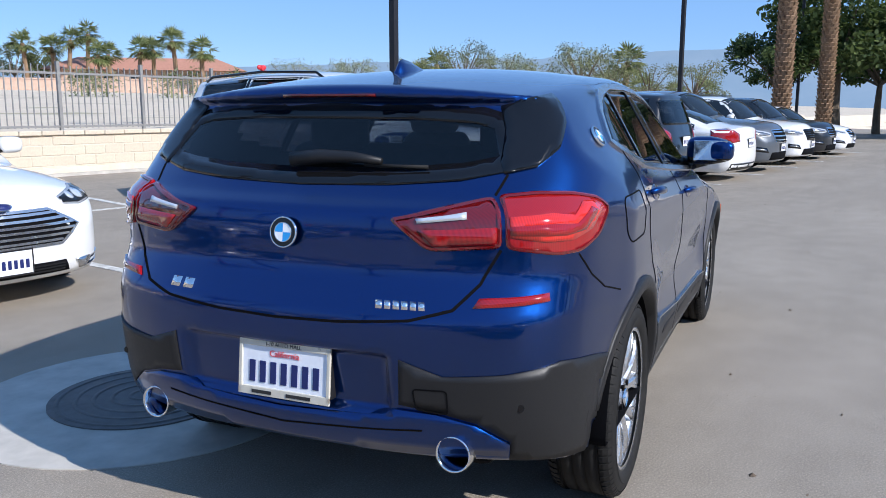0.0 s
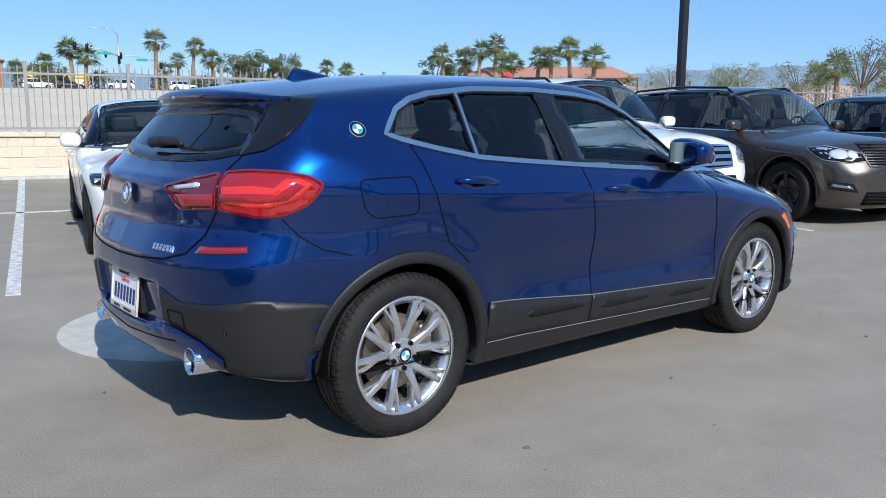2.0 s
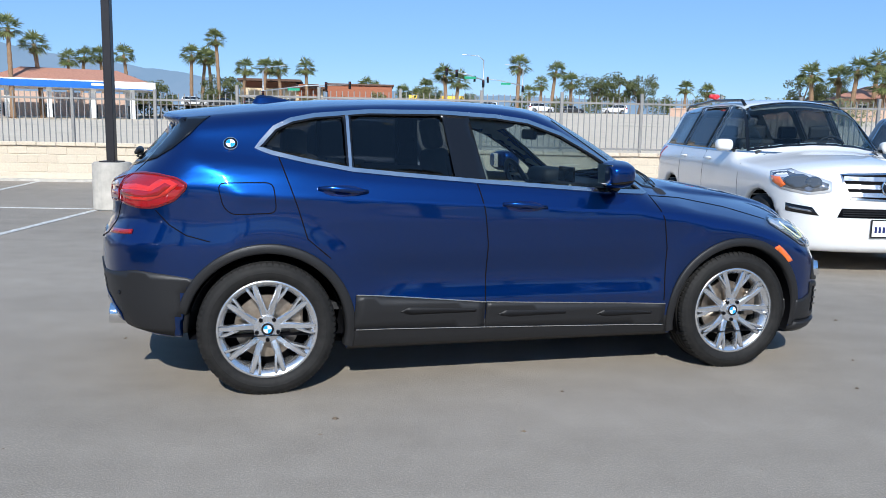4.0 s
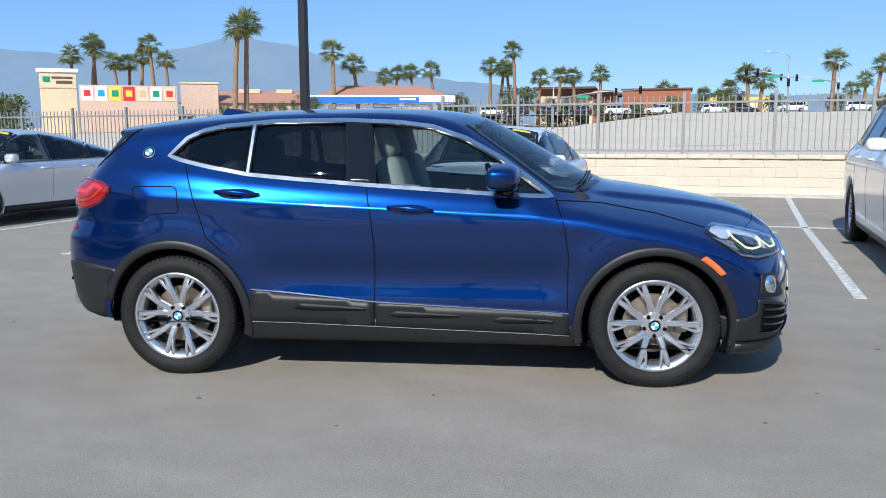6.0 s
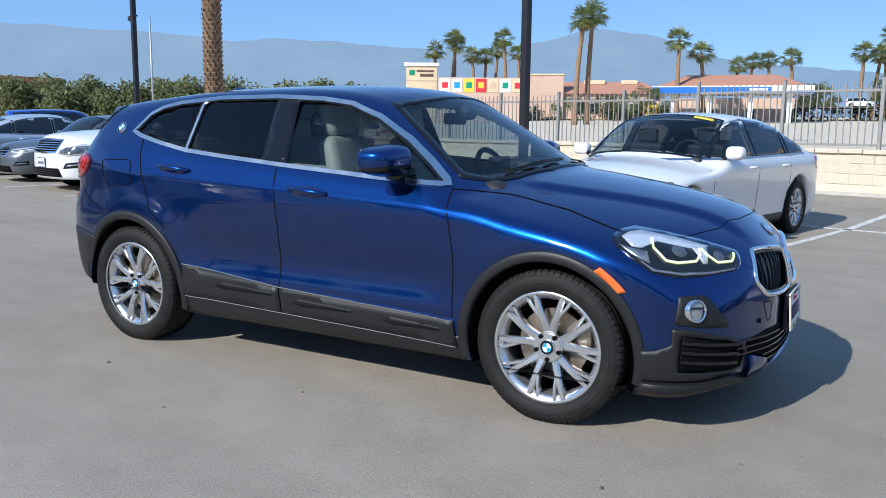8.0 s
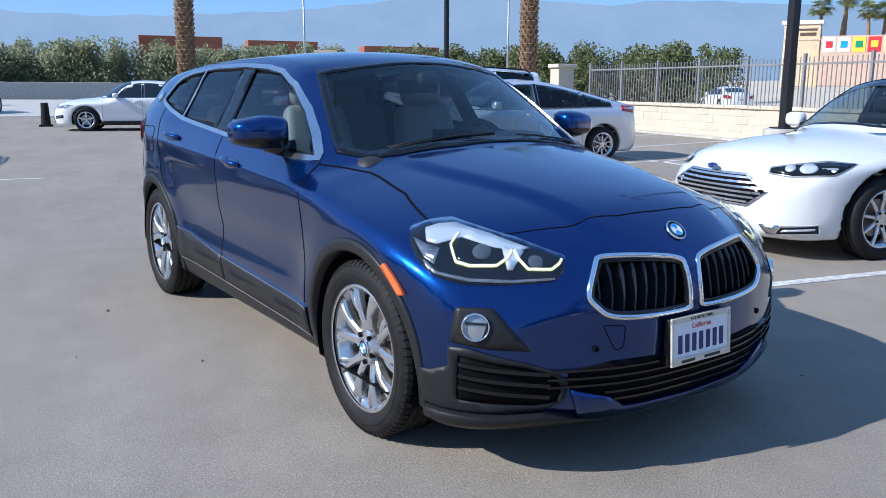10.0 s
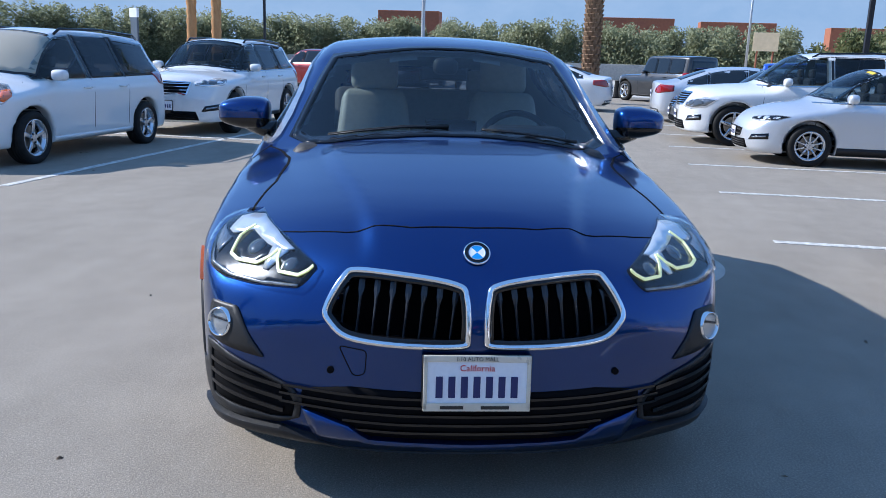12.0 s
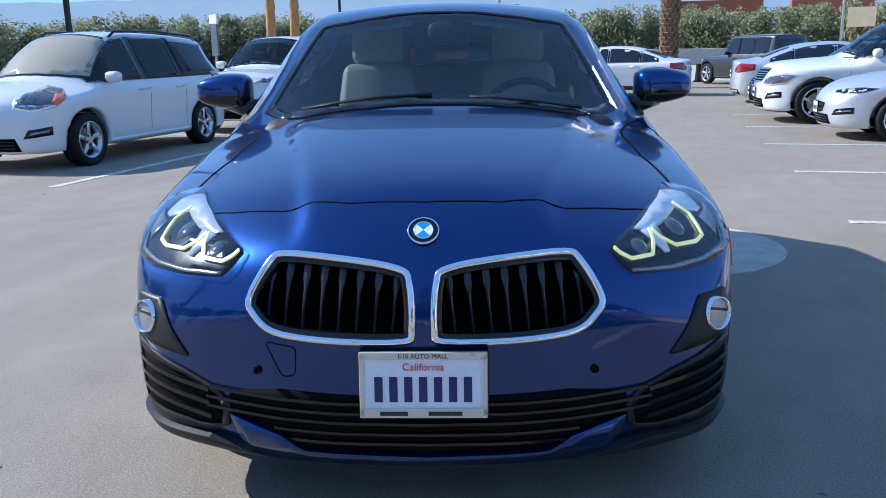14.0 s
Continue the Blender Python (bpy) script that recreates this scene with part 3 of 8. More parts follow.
                    pts.append(tuple(p[i] + n[i] * (off - depth)))
        walls = [(e[1], e[0], low[e[0]], low[e[1]]) for e in rim]
        return pts, fs, walls

    def panel(self, name, side, poly, material, parent, off=0.004, depth=0.012, step=0.04, holes=(), label=""):
        pts, fs, walls = self.patch(side, poly, off, depth, step, holes)
        me = mesh_from(name, pts, list(fs) + walls)
        me.polygons.foreach_set("use_smooth", [True] * len(fs) + [False] * len(walls))
        if material is not None:
            me.materials.append(material)
        ob = new(name, me)
        ob.parent = parent
        if label:
            tagged(ob, label)
        return ob

    def strip(self, name, side, line, width, material, parent, off=0.003, depth=0.008, step=0.03, closed=False, label=""):
        """A flat band along a line on the skin."""
        line = densify(line, step, closed)
        n = len(line)
        L, R = [], []
        for i in range(n):
            if closed:
                d = Vector(line[(i + 1) % n]) - Vector(line[i - 1])
            else:
                d = Vector(line[min(i + 1, n - 1)]) - Vector(line[max(i - 1, 0)])
            d.normalize()
            q = Vector((-d.y, d.x)) * width / 2
            c = Vector(line[i])
            L.append(tuple(c + q))
            R.append(tuple(c - q))
        p = self.onto(side, L + R)
        nn = self.normal(p)
        nn /= np.linalg.norm(nn, axis=1)[:, None]
        hi, lo = p + nn * off, p + nn * (off - depth)
        pts = [tuple(v) for v in np.concatenate([hi, lo])]
        faces = []
        m = n if closed else n - 1
        for i in range(m):
            j = (i + 1) % n
            faces += [(i, j, n + j, n + i), (i, 2 * n + i, 2 * n + j, j), (n + i, n + j, 3 * n + j, 3 * n + i)]
        if not closed:
            faces += [(0, n, 3 * n, 2 * n), (n - 1, 3 * n - 1, 4 * n - 1, 2 * n - 1)]
        me = mesh_from(name, pts, faces)
        bm = bmesh.new()
        bm.from_mesh(me)
        bmesh.ops.recalc_face_normals(bm, faces=bm.faces)
        # outside up
        fr = bm.faces[:] and bm.faces[0]
        bm.to_mesh(me)
        bm.free()
        return link_part(name, me, material, parent, label, smooth=False)


def turn_text(words, size, name="lettering", depth=0.001):
    """Letters as a mesh, in the xz plane, seen from -y, centred."""
    cu = bpy.data.curves.new(name, "FONT")
    cu.body = words
    cu.size = size
    cu.align_x = "CENTER"
    cu.align_y = "CENTER"
    cu.extrude = depth
    cu.resolution_u = 3
    tmp = bpy.data.objects.new("tmp_text", cu)
    me = bpy.data.meshes.new_from_object(tmp)
    bpy.data.objects.remove(tmp)
    bpy.data.curves.remove(cu)
    me.transform(Matrix.Rotation(radians(90), 4, "X"))
    return me


def skin(shape, name, material, parent, cell, keep=None, level=0.0, label="", flip=False):
    pts, quads = shape.net(cell, level, keep)
    if flip:
        quads = quads[:, ::-1]
    me = mesh_from(name, pts.tolist(), quads.tolist())
    return link_part(name, me, material, parent, label, smooth=True)

# ---------------------------------------------------------------- ground, markings, wall and fence
WALL_Y = 12.25
FOOT_Z = 0.14                       # the lot climbs a little to the foot of the wall


def flat(name, x0, x1, y0, y1, z, material, label="", category="", kind="structure", thick=0.0):
    b = box_bm(x1 - x0, y1 - y0, max(thick, 0.02), ((x0 + x1) / 2, (y0 + y1) / 2, z - max(thick, 0.02) / 2))
    ob = part(name, b, material)
    return tagged(ob, label, category, kind=kind)


def ground_z(x, y):
    """Height of the land: level to the wall, behind it a sandy lot that climbs to the far street."""
    if y < WALL_Y + 0.1:
        return -0.03
    west = float(sstep(-7, -17, x))
    return 0.80 * (1 - west) + 0.031 * min(max(y - WALL_Y - 46 * west, 0), 123) * (1 - float(sstep(260, 420, math.hypot(x, y))) * 0.8)


def make_ground():
    fine = [-400, -330, -270, -220, -180, -150, -130, -115, -100, -88, -76, -66, -56, -48, -40, -33, -27, -22]
    xs = [-2500, -1500, -900, -600] + fine + list(range(-19, 20, 2)) + [-v for v in fine[::-1]] + [600, 900, 1500, 2500]
    ys = [-2500, -1200, -500, -200, -80, -20, WALL_Y - 0.2, WALL_Y + 0.1, WALL_Y + 0.101] + [14 + 2.5 * i for i in range(24)] + [80, 90, 100, 110, 120, 128, 136, 150, 170, 200, 240, 280, 330, 400, 520, 800, 1400, 2500]
    vs = [(x, y, ground_z(x, y) + (0.10 * noise.noise((x * 0.15, y * 0.2, 4)) if y > 16 else 0)) for y in ys for x in xs]
    n = len(xs)
    fs = [(r * n + c, r * n + c + 1, (r + 1) * n + c + 1, (r + 1) * n + c) for r in range(len(ys) - 1) for c in range(n - 1)]
    ob = link_part("ground", mesh_from("ground", vs, fs), M["sand"])
    tagged(ob, "pale sandy desert ground rising behind the wall and reaching to the horizon", "ground", kind="structure")
    b = bmesh.new()
    rows = [[b.verts.new((x, y, z)) for x in (-120, 60)] for y, z in ((-80, 0.0), (8.05, 0.0), (WALL_Y - 0.3, FOOT_Z), (WALL_Y, FOOT_Z), (WALL_Y, -0.05), (-80, -0.05))]
    for a, c in zip(rows, rows[1:] + rows[:1]):
        b.faces.new((a[0], a[1], c[1], c[0]))
    tagged(part("road", b, M["asphalt"]), "grey sunlit asphalt of a car park with small dark spots", "car park", kind="structure")


make_ground()

# ---------------------------------------------------------------- the blue car
def blue_extra(x, z):
    """Side modelling: hollow doors, a raised shoulder line and swollen arches."""
    door = sstep(-1.0, -0.6, x) * sstep(1.05, 0.65, x)
    hollow = -0.016 * door * np.exp(-((z - 0.60) / 0.10) ** 2)
    sill = 0.010 * door * np.exp(-((z - 0.44) / 0.06) ** 2)
    zc = 0.955 - 0.045 * x
    line = 0.014 * np.exp(-np.abs(z - zc) / np.where(z > zc, 0.035, 0.085)) * sstep(1.5, 1.0, x) * sstep(-1.9, -1.5, x)
    swell = 0.0
    for cx in (1.335, -1.335):
        r = np.sqrt((x - cx) ** 2 + (z - 0.335) ** 2)
        swell = swell + 0.014 * np.exp(-((r - 0.47) / 0.10) ** 2) * sstep(0.2, 0.4, z)
    return hollow + sill + line + swell


def blue_hood(x, y):
    """Two ridges that run from the windscreen's feet to the grilles."""
    yc = 0.52 - 0.20 * sstep(1.0, 2.1, x)
    on = sstep(0.95, 1.15, x) * sstep(2.12, 1.95, x)
    return on * (0.021 * sstep(yc + 0.045, yc - 0.03, y) - 0.008)


BLUE = CarShape(
    top=[(2.25, 0.62), (2.15, 0.775), (2.05, 0.855), (1.9, 0.925), (1.7, 0.975), (1.5, 1.012), (1.25, 1.05), (1.13, 1.068), (1.06, 1.095),
         (0.9, 1.18), (0.7, 1.295), (0.5, 1.405), (0.40, 1.455), (0.3, 1.485), (0.15, 1.508), (0.0, 1.519), (-0.3, 1.527), (-0.6, 1.525), (-0.9, 1.517),
         (-1.2, 1.498), (-1.5, 1.470), (-1.8, 1.432), (-1.95, 1.410)],
    front=[(0.15, 2.05), (0.2, 2.12), (0.25, 2.165), (0.3, 2.185), (0.45, 2.192), (0.58, 2.188), (0.68, 2.170), (0.76, 2.14), (0.84, 2.08), (0.92, 1.98), (1.1, 1.7)],
    rear=[(0.22, -1.98), (0.28, -2.07), (0.35, -2.13), (0.45, -2.165), (0.55, -2.18), (0.66, -2.19), (0.76, -2.185), (0.82, -2.16), (0.90, -2.13), (1.0, -2.125),
          (1.06, -2.115), (1.10, -2.06), (1.14, -2.02), (1.25, -1.915), (1.34, -1.835), (1.365, -1.82), (1.385, -1.86), (1.42, -1.875), (1.55, -1.87)],
    plan=[(-2.25, 0.638), (-2.15, 0.738), (-2.05, 0.808), (-1.9, 0.863), (-1.7, 0.896), (-1.45, 0.910), (-1.2, 0.911), (-0.6, 0.906), (0, 0.904), (0.6, 0.906), (1.0, 0.911),
          (1.35, 0.912), (1.6, 0.914), (1.8, 0.902), (1.95, 0.864), (2.05, 0.790), (2.15, 0.698), (2.25, 0.618)],
    sec=[(0.15, -0.09), (0.22, -0.05), (0.3, -0.03), (0.42, -0.018), (0.6, -0.008), (0.75, 0.0), (0.86, 0.0), (0.95, -0.012), (1.02, -0.034), (1.08, -0.07)],
    belt=[(0.85, 1.02), (0.4, 1.045), (-0.2, 1.085), (-0.9, 1.14), (-1.3, 1.2), (-1.6, 1.23), (-2.1, 1.25)],
    fplan=[(0, 0), (0.2, 0.006), (0.35, 0.028), (0.5, 0.075), (0.62, 0.125), (0.74, 0.19), (0.82, 0.265), (0.88, 0.37), (0.95, 0.64)],
    rplan=[(0, 0), (0.25, 0.008), (0.45, 0.035), (0.6, 0.075), (0.7, 0.12), (0.78, 0.19), (0.84, 0.30), (0.9, 0.55)],
    tumble=0.57, bow=0.42, crown=0.05, bottom=0.205, k=0.05, tail_rise=0.135,
    dent=lambda y, z: 0.030 * sstep(0.375, 0.335, y) * sstep(0.475, 0.500, z) * sstep(0.672, 0.650, z),
    wheels=[(1.335, 0.335, 0.40, 0.58), (-1.335, 0.335, 0.41, 0.58)], hood_crease=blue_hood, extra=blue_extra)

# outlines in the side view (x, z)
SIDE_GLASS = [(-1.375, 1.245), (-1.285, 1.345), (-1.20, 1.385), (-1.08, 1.41), (-0.79, 1.437), (-0.40, 1.442), (-0.08, 1.428), (0.11, 1.404), (0.30, 1.338), (0.50, 1.227),
              (0.65, 1.122), (0.78, 1.022), (0.43, 1.040), (-0.20, 1.082), (-0.65, 1.117), (-0.90, 1.140), (-1.15, 1.186), (-1.30, 1.220)]
DAYLIGHT = grow_poly(SIDE_GLASS, -0.004)
WINDSCREEN = [(0.38, 0.0), (0.375, 0.25), (0.345, 0.42), (0.295, 0.545), (0.45, 0.60), (0.63, 0.655), (0.80, 0.705), (0.92, 0.62), (1.0, 0.45), (1.06, 0.22), (1.075, 0.0),
              (1.06, -0.22), (1.0, -0.45), (0.92, -0.62), (0.80, -0.705), (0.63, -0.655), (0.45, -0.60), (0.295, -0.545), (0.345, -0.42), (0.375, -0.25)]
REAR_GLASS = [(0.0, 1.365), (0.3, 1.363), (0.5, 1.352), (0.58, 1.33), (0.62, 1.25), (0.645, 1.18), (0.5, 1.150), (0.3, 1.135), (0.0, 1.128),
              (-0.3, 1.135), (-0.5, 1.150), (-0.645, 1.18), (-0.62, 1.25), (-0.58, 1.33), (-0.5, 1.352), (-0.3, 1.363)]
KIDNEY = smooth_poly([(0.034, 0.715), (0.029, 0.60), (0.052, 0.569), (0.25, 0.570), (0.385, 0.584), (0.440, 0.622), (0.456, 0.662), (0.405, 0.750), (0.36, 0.774), (0.20, 0.768), (0.065, 0.748)], 4)


def mirror_y(poly):
    return [(-a, b) for a, b in poly][::-1]


def wheel_thing(parent, name, x, y, side, r=0.345, rim_r=0.246, width=0.225, alloy="alloy", spokes=5, fancy=True, turn=0.0, caliper=True, segs=64):
    """A tyre on its rim under the car; side is -1 on the right."""
    hub = new(name)
    hub.parent = parent
    hub.empty_display_size = 0.05
    hub.location = (x, y, r - 0.006)
    hub.rotation_euler = (0, 0, turn if side < 0 else math.pi + turn)
    # the outer face looks along -y
    w = width / 2
    prof = [(rim_r, w * 0.80), (rim_r + 0.012, w * 0.97), (rim_r + 0.045, w * 1.05), (r - 0.035, w * 1.02), (r - 0.014, w * 0.93), (r - 0.003, w * 0.78), (r, w * 0.6)]
    grooves = []
    for gx in (0.55, 0.18, -0.18, -0.55):
        grooves += [(r, w * gx + 0.006), (r - 0.008, w * gx + 0.004), (r - 0.008, w * gx - 0.004), (r, w * gx - 0.006)]
    prof = prof + grooves + [(a, -b) for a, b in prof[::-1]] + [prof[0]]
    v, f = lathe(prof, segs)
    tyre = link_part("tyre", mesh_from("tyre", v, f), M["rubber"], hub)
    bmx = bmesh.new()
    bmx.from_mesh(tyre.data)
    bmesh.ops.recalc_face_normals(bmx, faces=bmx.faces)
    bmx.to_mesh(tyre.data)
    bmx.free()
    if fancy:
        # shoulder blocks of the tread
        vs, fs = [], []
        nb = 72
        for i in range(nb):
            for s in (-1, 1):
                a0, a1 = 2 * math.pi * (i + 0.12) / nb, 2 * math.pi * (i + 0.80) / nb
                b = len(vs)
                for a in (a0, a1):
                    for rr, h in ((r - 0.020, w * 0.975), (r - 0.006, w * 0.90), (r + 0.002, w * 0.76), (r + 0.002, w * 0.64)):
                        vs.append((rr * math.cos(a), s * h, rr * math.sin(a)))
                for k in range(3):
                    q = (b + k, b + k + 1, b + 5 + k, b + 4 + k)
                    fs.append(q if s > 0 else q[::-1])
                vs_in = [(x0 * 0.97, y0, z0 * 0.97) for x0, y0, z0 in vs[b:b + 8]]
                c = len(vs)
                vs += vs_in
                for k in range(3):
                    fs.append((b + k, b + k + 1, c + k + 1, c + k))
                    fs.append((b + 4 + k, b + 5 + k, c + 5 + k, c + 4 + k))
        tagged(link_part("tread", mesh_from("tread", vs, fs), M["rubber"], tyre, smooth=False), kind="stuff")
        v, f = lathe([(r - 0.055, -w * 1.052), (r - 0.052, -w * 1.066), (r - 0.049, -w * 1.052)], segs)
        link_part("sidewall_ring", mesh_from("sidewall_ring", v, f), M["rubber"], tyre)
    # rim barrel with lip
    rim_prof = [(rim_r - 0.006, -w * 0.90), (rim_r + 0.006, -w * 0.93), (rim_r + 0.008, -w * 0.82), (rim_r - 0.004, -w * 0.78), (rim_r - 0.028, -w * 0.70), (rim_r - 0.034, w * 0.3), (rim_r - 0.01, w * 0.85)]
    v, f = lathe(rim_prof, segs)
    rim = link_part("rim", mesh_from("rim", v, f), M[alloy], hub)
    # added near-black disc that paints the shade seen between the spokes
    v, f = lathe([(0.0, w * 0.45), (rim_r - 0.02, w * 0.45)], 24)
    link_part("wheel_back", mesh_from("wheel_back", v, f), M["gap"], hub)
    # brake disc
    part("brake_disc", cyl_bm(rim_r * 0.66, 0.022, 40, "y", (0, -w * 0.05, 0)), M["steel"], hub, smooth=False)
    if caliper:
        part("brake_caliper", box_bm(0.07, 0.07, 0.15, (rim_r * 0.60, -w * 0.08, 0.03), 0.015), M["steel"], hub)
    face = -w * 0.72

    def spoke(a, r0, r1, w0, w1, d0, d1, lean=0.0, th=0.03):
        b = bmesh.new()
        pts = []
        n = 6
        for i in range(n + 1):
            t = i / n
            rr = r0 + (r1 - r0) * t
            ang = a + lean * math.sin(t * math.pi / 2)
            ww = w0 + (w1 - w0) * t
            y0 = d0 + (d1 - d0) * t - 0.010 * math.sin(t * math.pi)
            c = Vector((rr * math.cos(ang), y0, rr * math.sin(ang)))
            s = Vector((-math.sin(ang), 0, math.cos(ang)))
            pts.append([b.verts.new(c + s * ww * 0.5 + Vector((0, 0.008, 0))), b.verts.new(c + s * ww * 0.28), b.verts.new(c - s * ww * 0.28), b.verts.new(c - s * ww * 0.5 + Vector((0, 0.008, 0))),
                        b.verts.new(c - s * ww * 0.5 + Vector((0, th, 0))), b.verts.new(c + s * ww * 0.5 + Vector((0, th, 0)))])
        for i in range(n):
            for k in range(6):
                b.faces.new((pts[i][k], pts[i][(k + 1) % 6], pts[i + 1][(k + 1) % 6], pts[i + 1][k]))
        bmesh.ops.recalc_face_normals(b, faces=b.faces)
        return b
    for i in range(spokes):
        a = math.pi / 2 + 2 * math.pi * i / spokes
        if fancy:
            for s in (-1, 1):
                da = s * 0.17
                bm = spoke(a + da * 1.05, 0.050, rim_r - 0.006, 0.040, 0.028, face + 0.012, face - 0.010, s * 0.10)
                merge_bm(bm, spoke(a + da * 1.05 + s * 0.10, 0.115, rim_r - 0.006, 0.014, 0.020, face + 0.004, face - 0.008, s * 0.17))
                part("spoke", bm, M[alloy], rim, smooth=False)
        else:
            part("spoke", spoke(a, 0.04, rim_r - 0.004, 0.30 / spokes, 0.25 / spokes, face + 0.012, face - 0.004), M[alloy], rim, smooth=False)
    part("hub", cyl_bm(0.068, 0.03, 32, "y", (0, face + 0.012, 0), bevel=0.006), M[alloy], rim, smooth=False)
    for i in range(5):
        a = math.pi / 2 + 2 * math.pi * (i + 0.5) / 5
        part("wheel_bolt", cyl_bm(0.011, 0.012, 6, "y", (0.056 * math.cos(a), face - 0.004, 0.056 * math.sin(a))), M["gap"], hub)
    return hub


def roundel(parent, r, m, letters=False):
    """A round badge: bright rim, black ring, quartered blue and white field. Looks along its own -y."""
    b = new("badge")
    b.parent = parent
    b.matrix_local = m
    b.empty_display_size = 0.03
    v, f = lathe([(r * 0.93, 0.002), (r * 0.93, -0.007), (r, -0.006), (r, 0.002)], 40)
    link_part("badge_rim", mesh_from("badge_rim", v, f), M["chrome"], b)
    part("badge_ring", cyl_bm(r * 0.94, 0.006, 40, "y", (0, -0.002, 0)), M["gloss_black"], b)
    v, f = lathe([(r * 0.60, 0.0), (r * 0.60, -0.0075), (r * 0.64, -0.0075), (r * 0.64, 0.0)], 40)
    link_part("inner_rim", mesh_from("inner_rim", v, f), M["chrome"], b)
    for q in range(4):
        vs = [(0, -0.0065, 0)] + [(r * 0.61 * math.cos(math.pi / 2 * q + math.pi / 2 * k / 8), -0.0065, r * 0.61 * math.sin(math.pi / 2 * q + math.pi / 2 * k / 8)) for k in range(9)]
        vs2 = [(x, 0.0, z) for x, y, z in vs]
        fs = [tuple(range(10)), tuple(range(10, 20))[::-1]] + [(i, 10 + i, 10 + (i + 1) % 10, (i + 1) % 10) for i in range(10)]
        link_part("badge_quarter", mesh_from("badge_quarter", vs + vs2, fs), M["badge_blue" if q % 2 else "badge_white"], b, smooth=False)
    return b



REAR_AXIS, FRONT_AXIS = (-1.2, 0.0), (1.2, 0.0)


def around(axis, pts):
    """Outline points given roughly in space, as angle about the axis and height."""
    out = []
    for x, y, z in pts:
        a = math.atan2(y - axis[1], x - axis[0])
        if axis[0] < 0 and a < 0:
            a += 2 * math.pi
        out.append((a, z))
    return out


def both(pts):
    """The outline on the right side (y below 0) and its mirror."""
    return pts, [(x, -y, z) for x, y, z in pts][::-1]


def lic_plate(parent, m):
    """A registration plate in a cream frame, looking along its own -y: bars for the number, small words on the frame."""
    p = new("licence_plate")
    p.parent = parent
    p.matrix_local = m
    p.empty_display_size = 0.05
    tagged(p, "white licence plate with dark blue characters in a cream frame")
    part("plate_sheet", box_bm(0.305, 0.004, 0.152, (0, 0, 0), 0.0015), M["plate"], p)
    b = bmesh.new()
    for c, sx, sz in (((0, 0, 0.076), 0.322, 0.020), ((0, 0, -0.073), 0.322, 0.026), ((-0.155, 0, 0), 0.012, 0.16), ((0.155, 0, 0), 0.012, 0.16)):
        merge_bm(b, box_bm(sx, 0.009, sz, (c[0], -0.003, c[2]), 0.002))
    part("plate_frame", b, M["plate_frame"], p)
    # the number as seven bars
    for i in range(7):
        x = -0.113 + i * 0.0375
        part("character_bar", box_bm(0.021, 0.003, 0.066, (x, -0.003, -0.012), 0.001), M["ink_blue"], p)
    for words, size, z, ink, depth in (("I-10 AUTO MALL", 0.017, 0.0755, "ink_black", 0.0008), ("California", 0.027, 0.046, "ink_red", 0.0006)):
        me = turn_text(words, size, "lettering", depth)
        ob = link_part("lettering", me, M[ink], p, smooth=False)
        ob.location = (0.0, -0.0085 if ink == "ink_black" else -0.0035, z)
    for x, w in ((-0.075, 0.07), (0.055, 0.085)):
        part("frame_bar", box_bm(w, 0.002, 0.010, (x, -0.0085, -0.0735)), M["ink_black"], p)
    return p


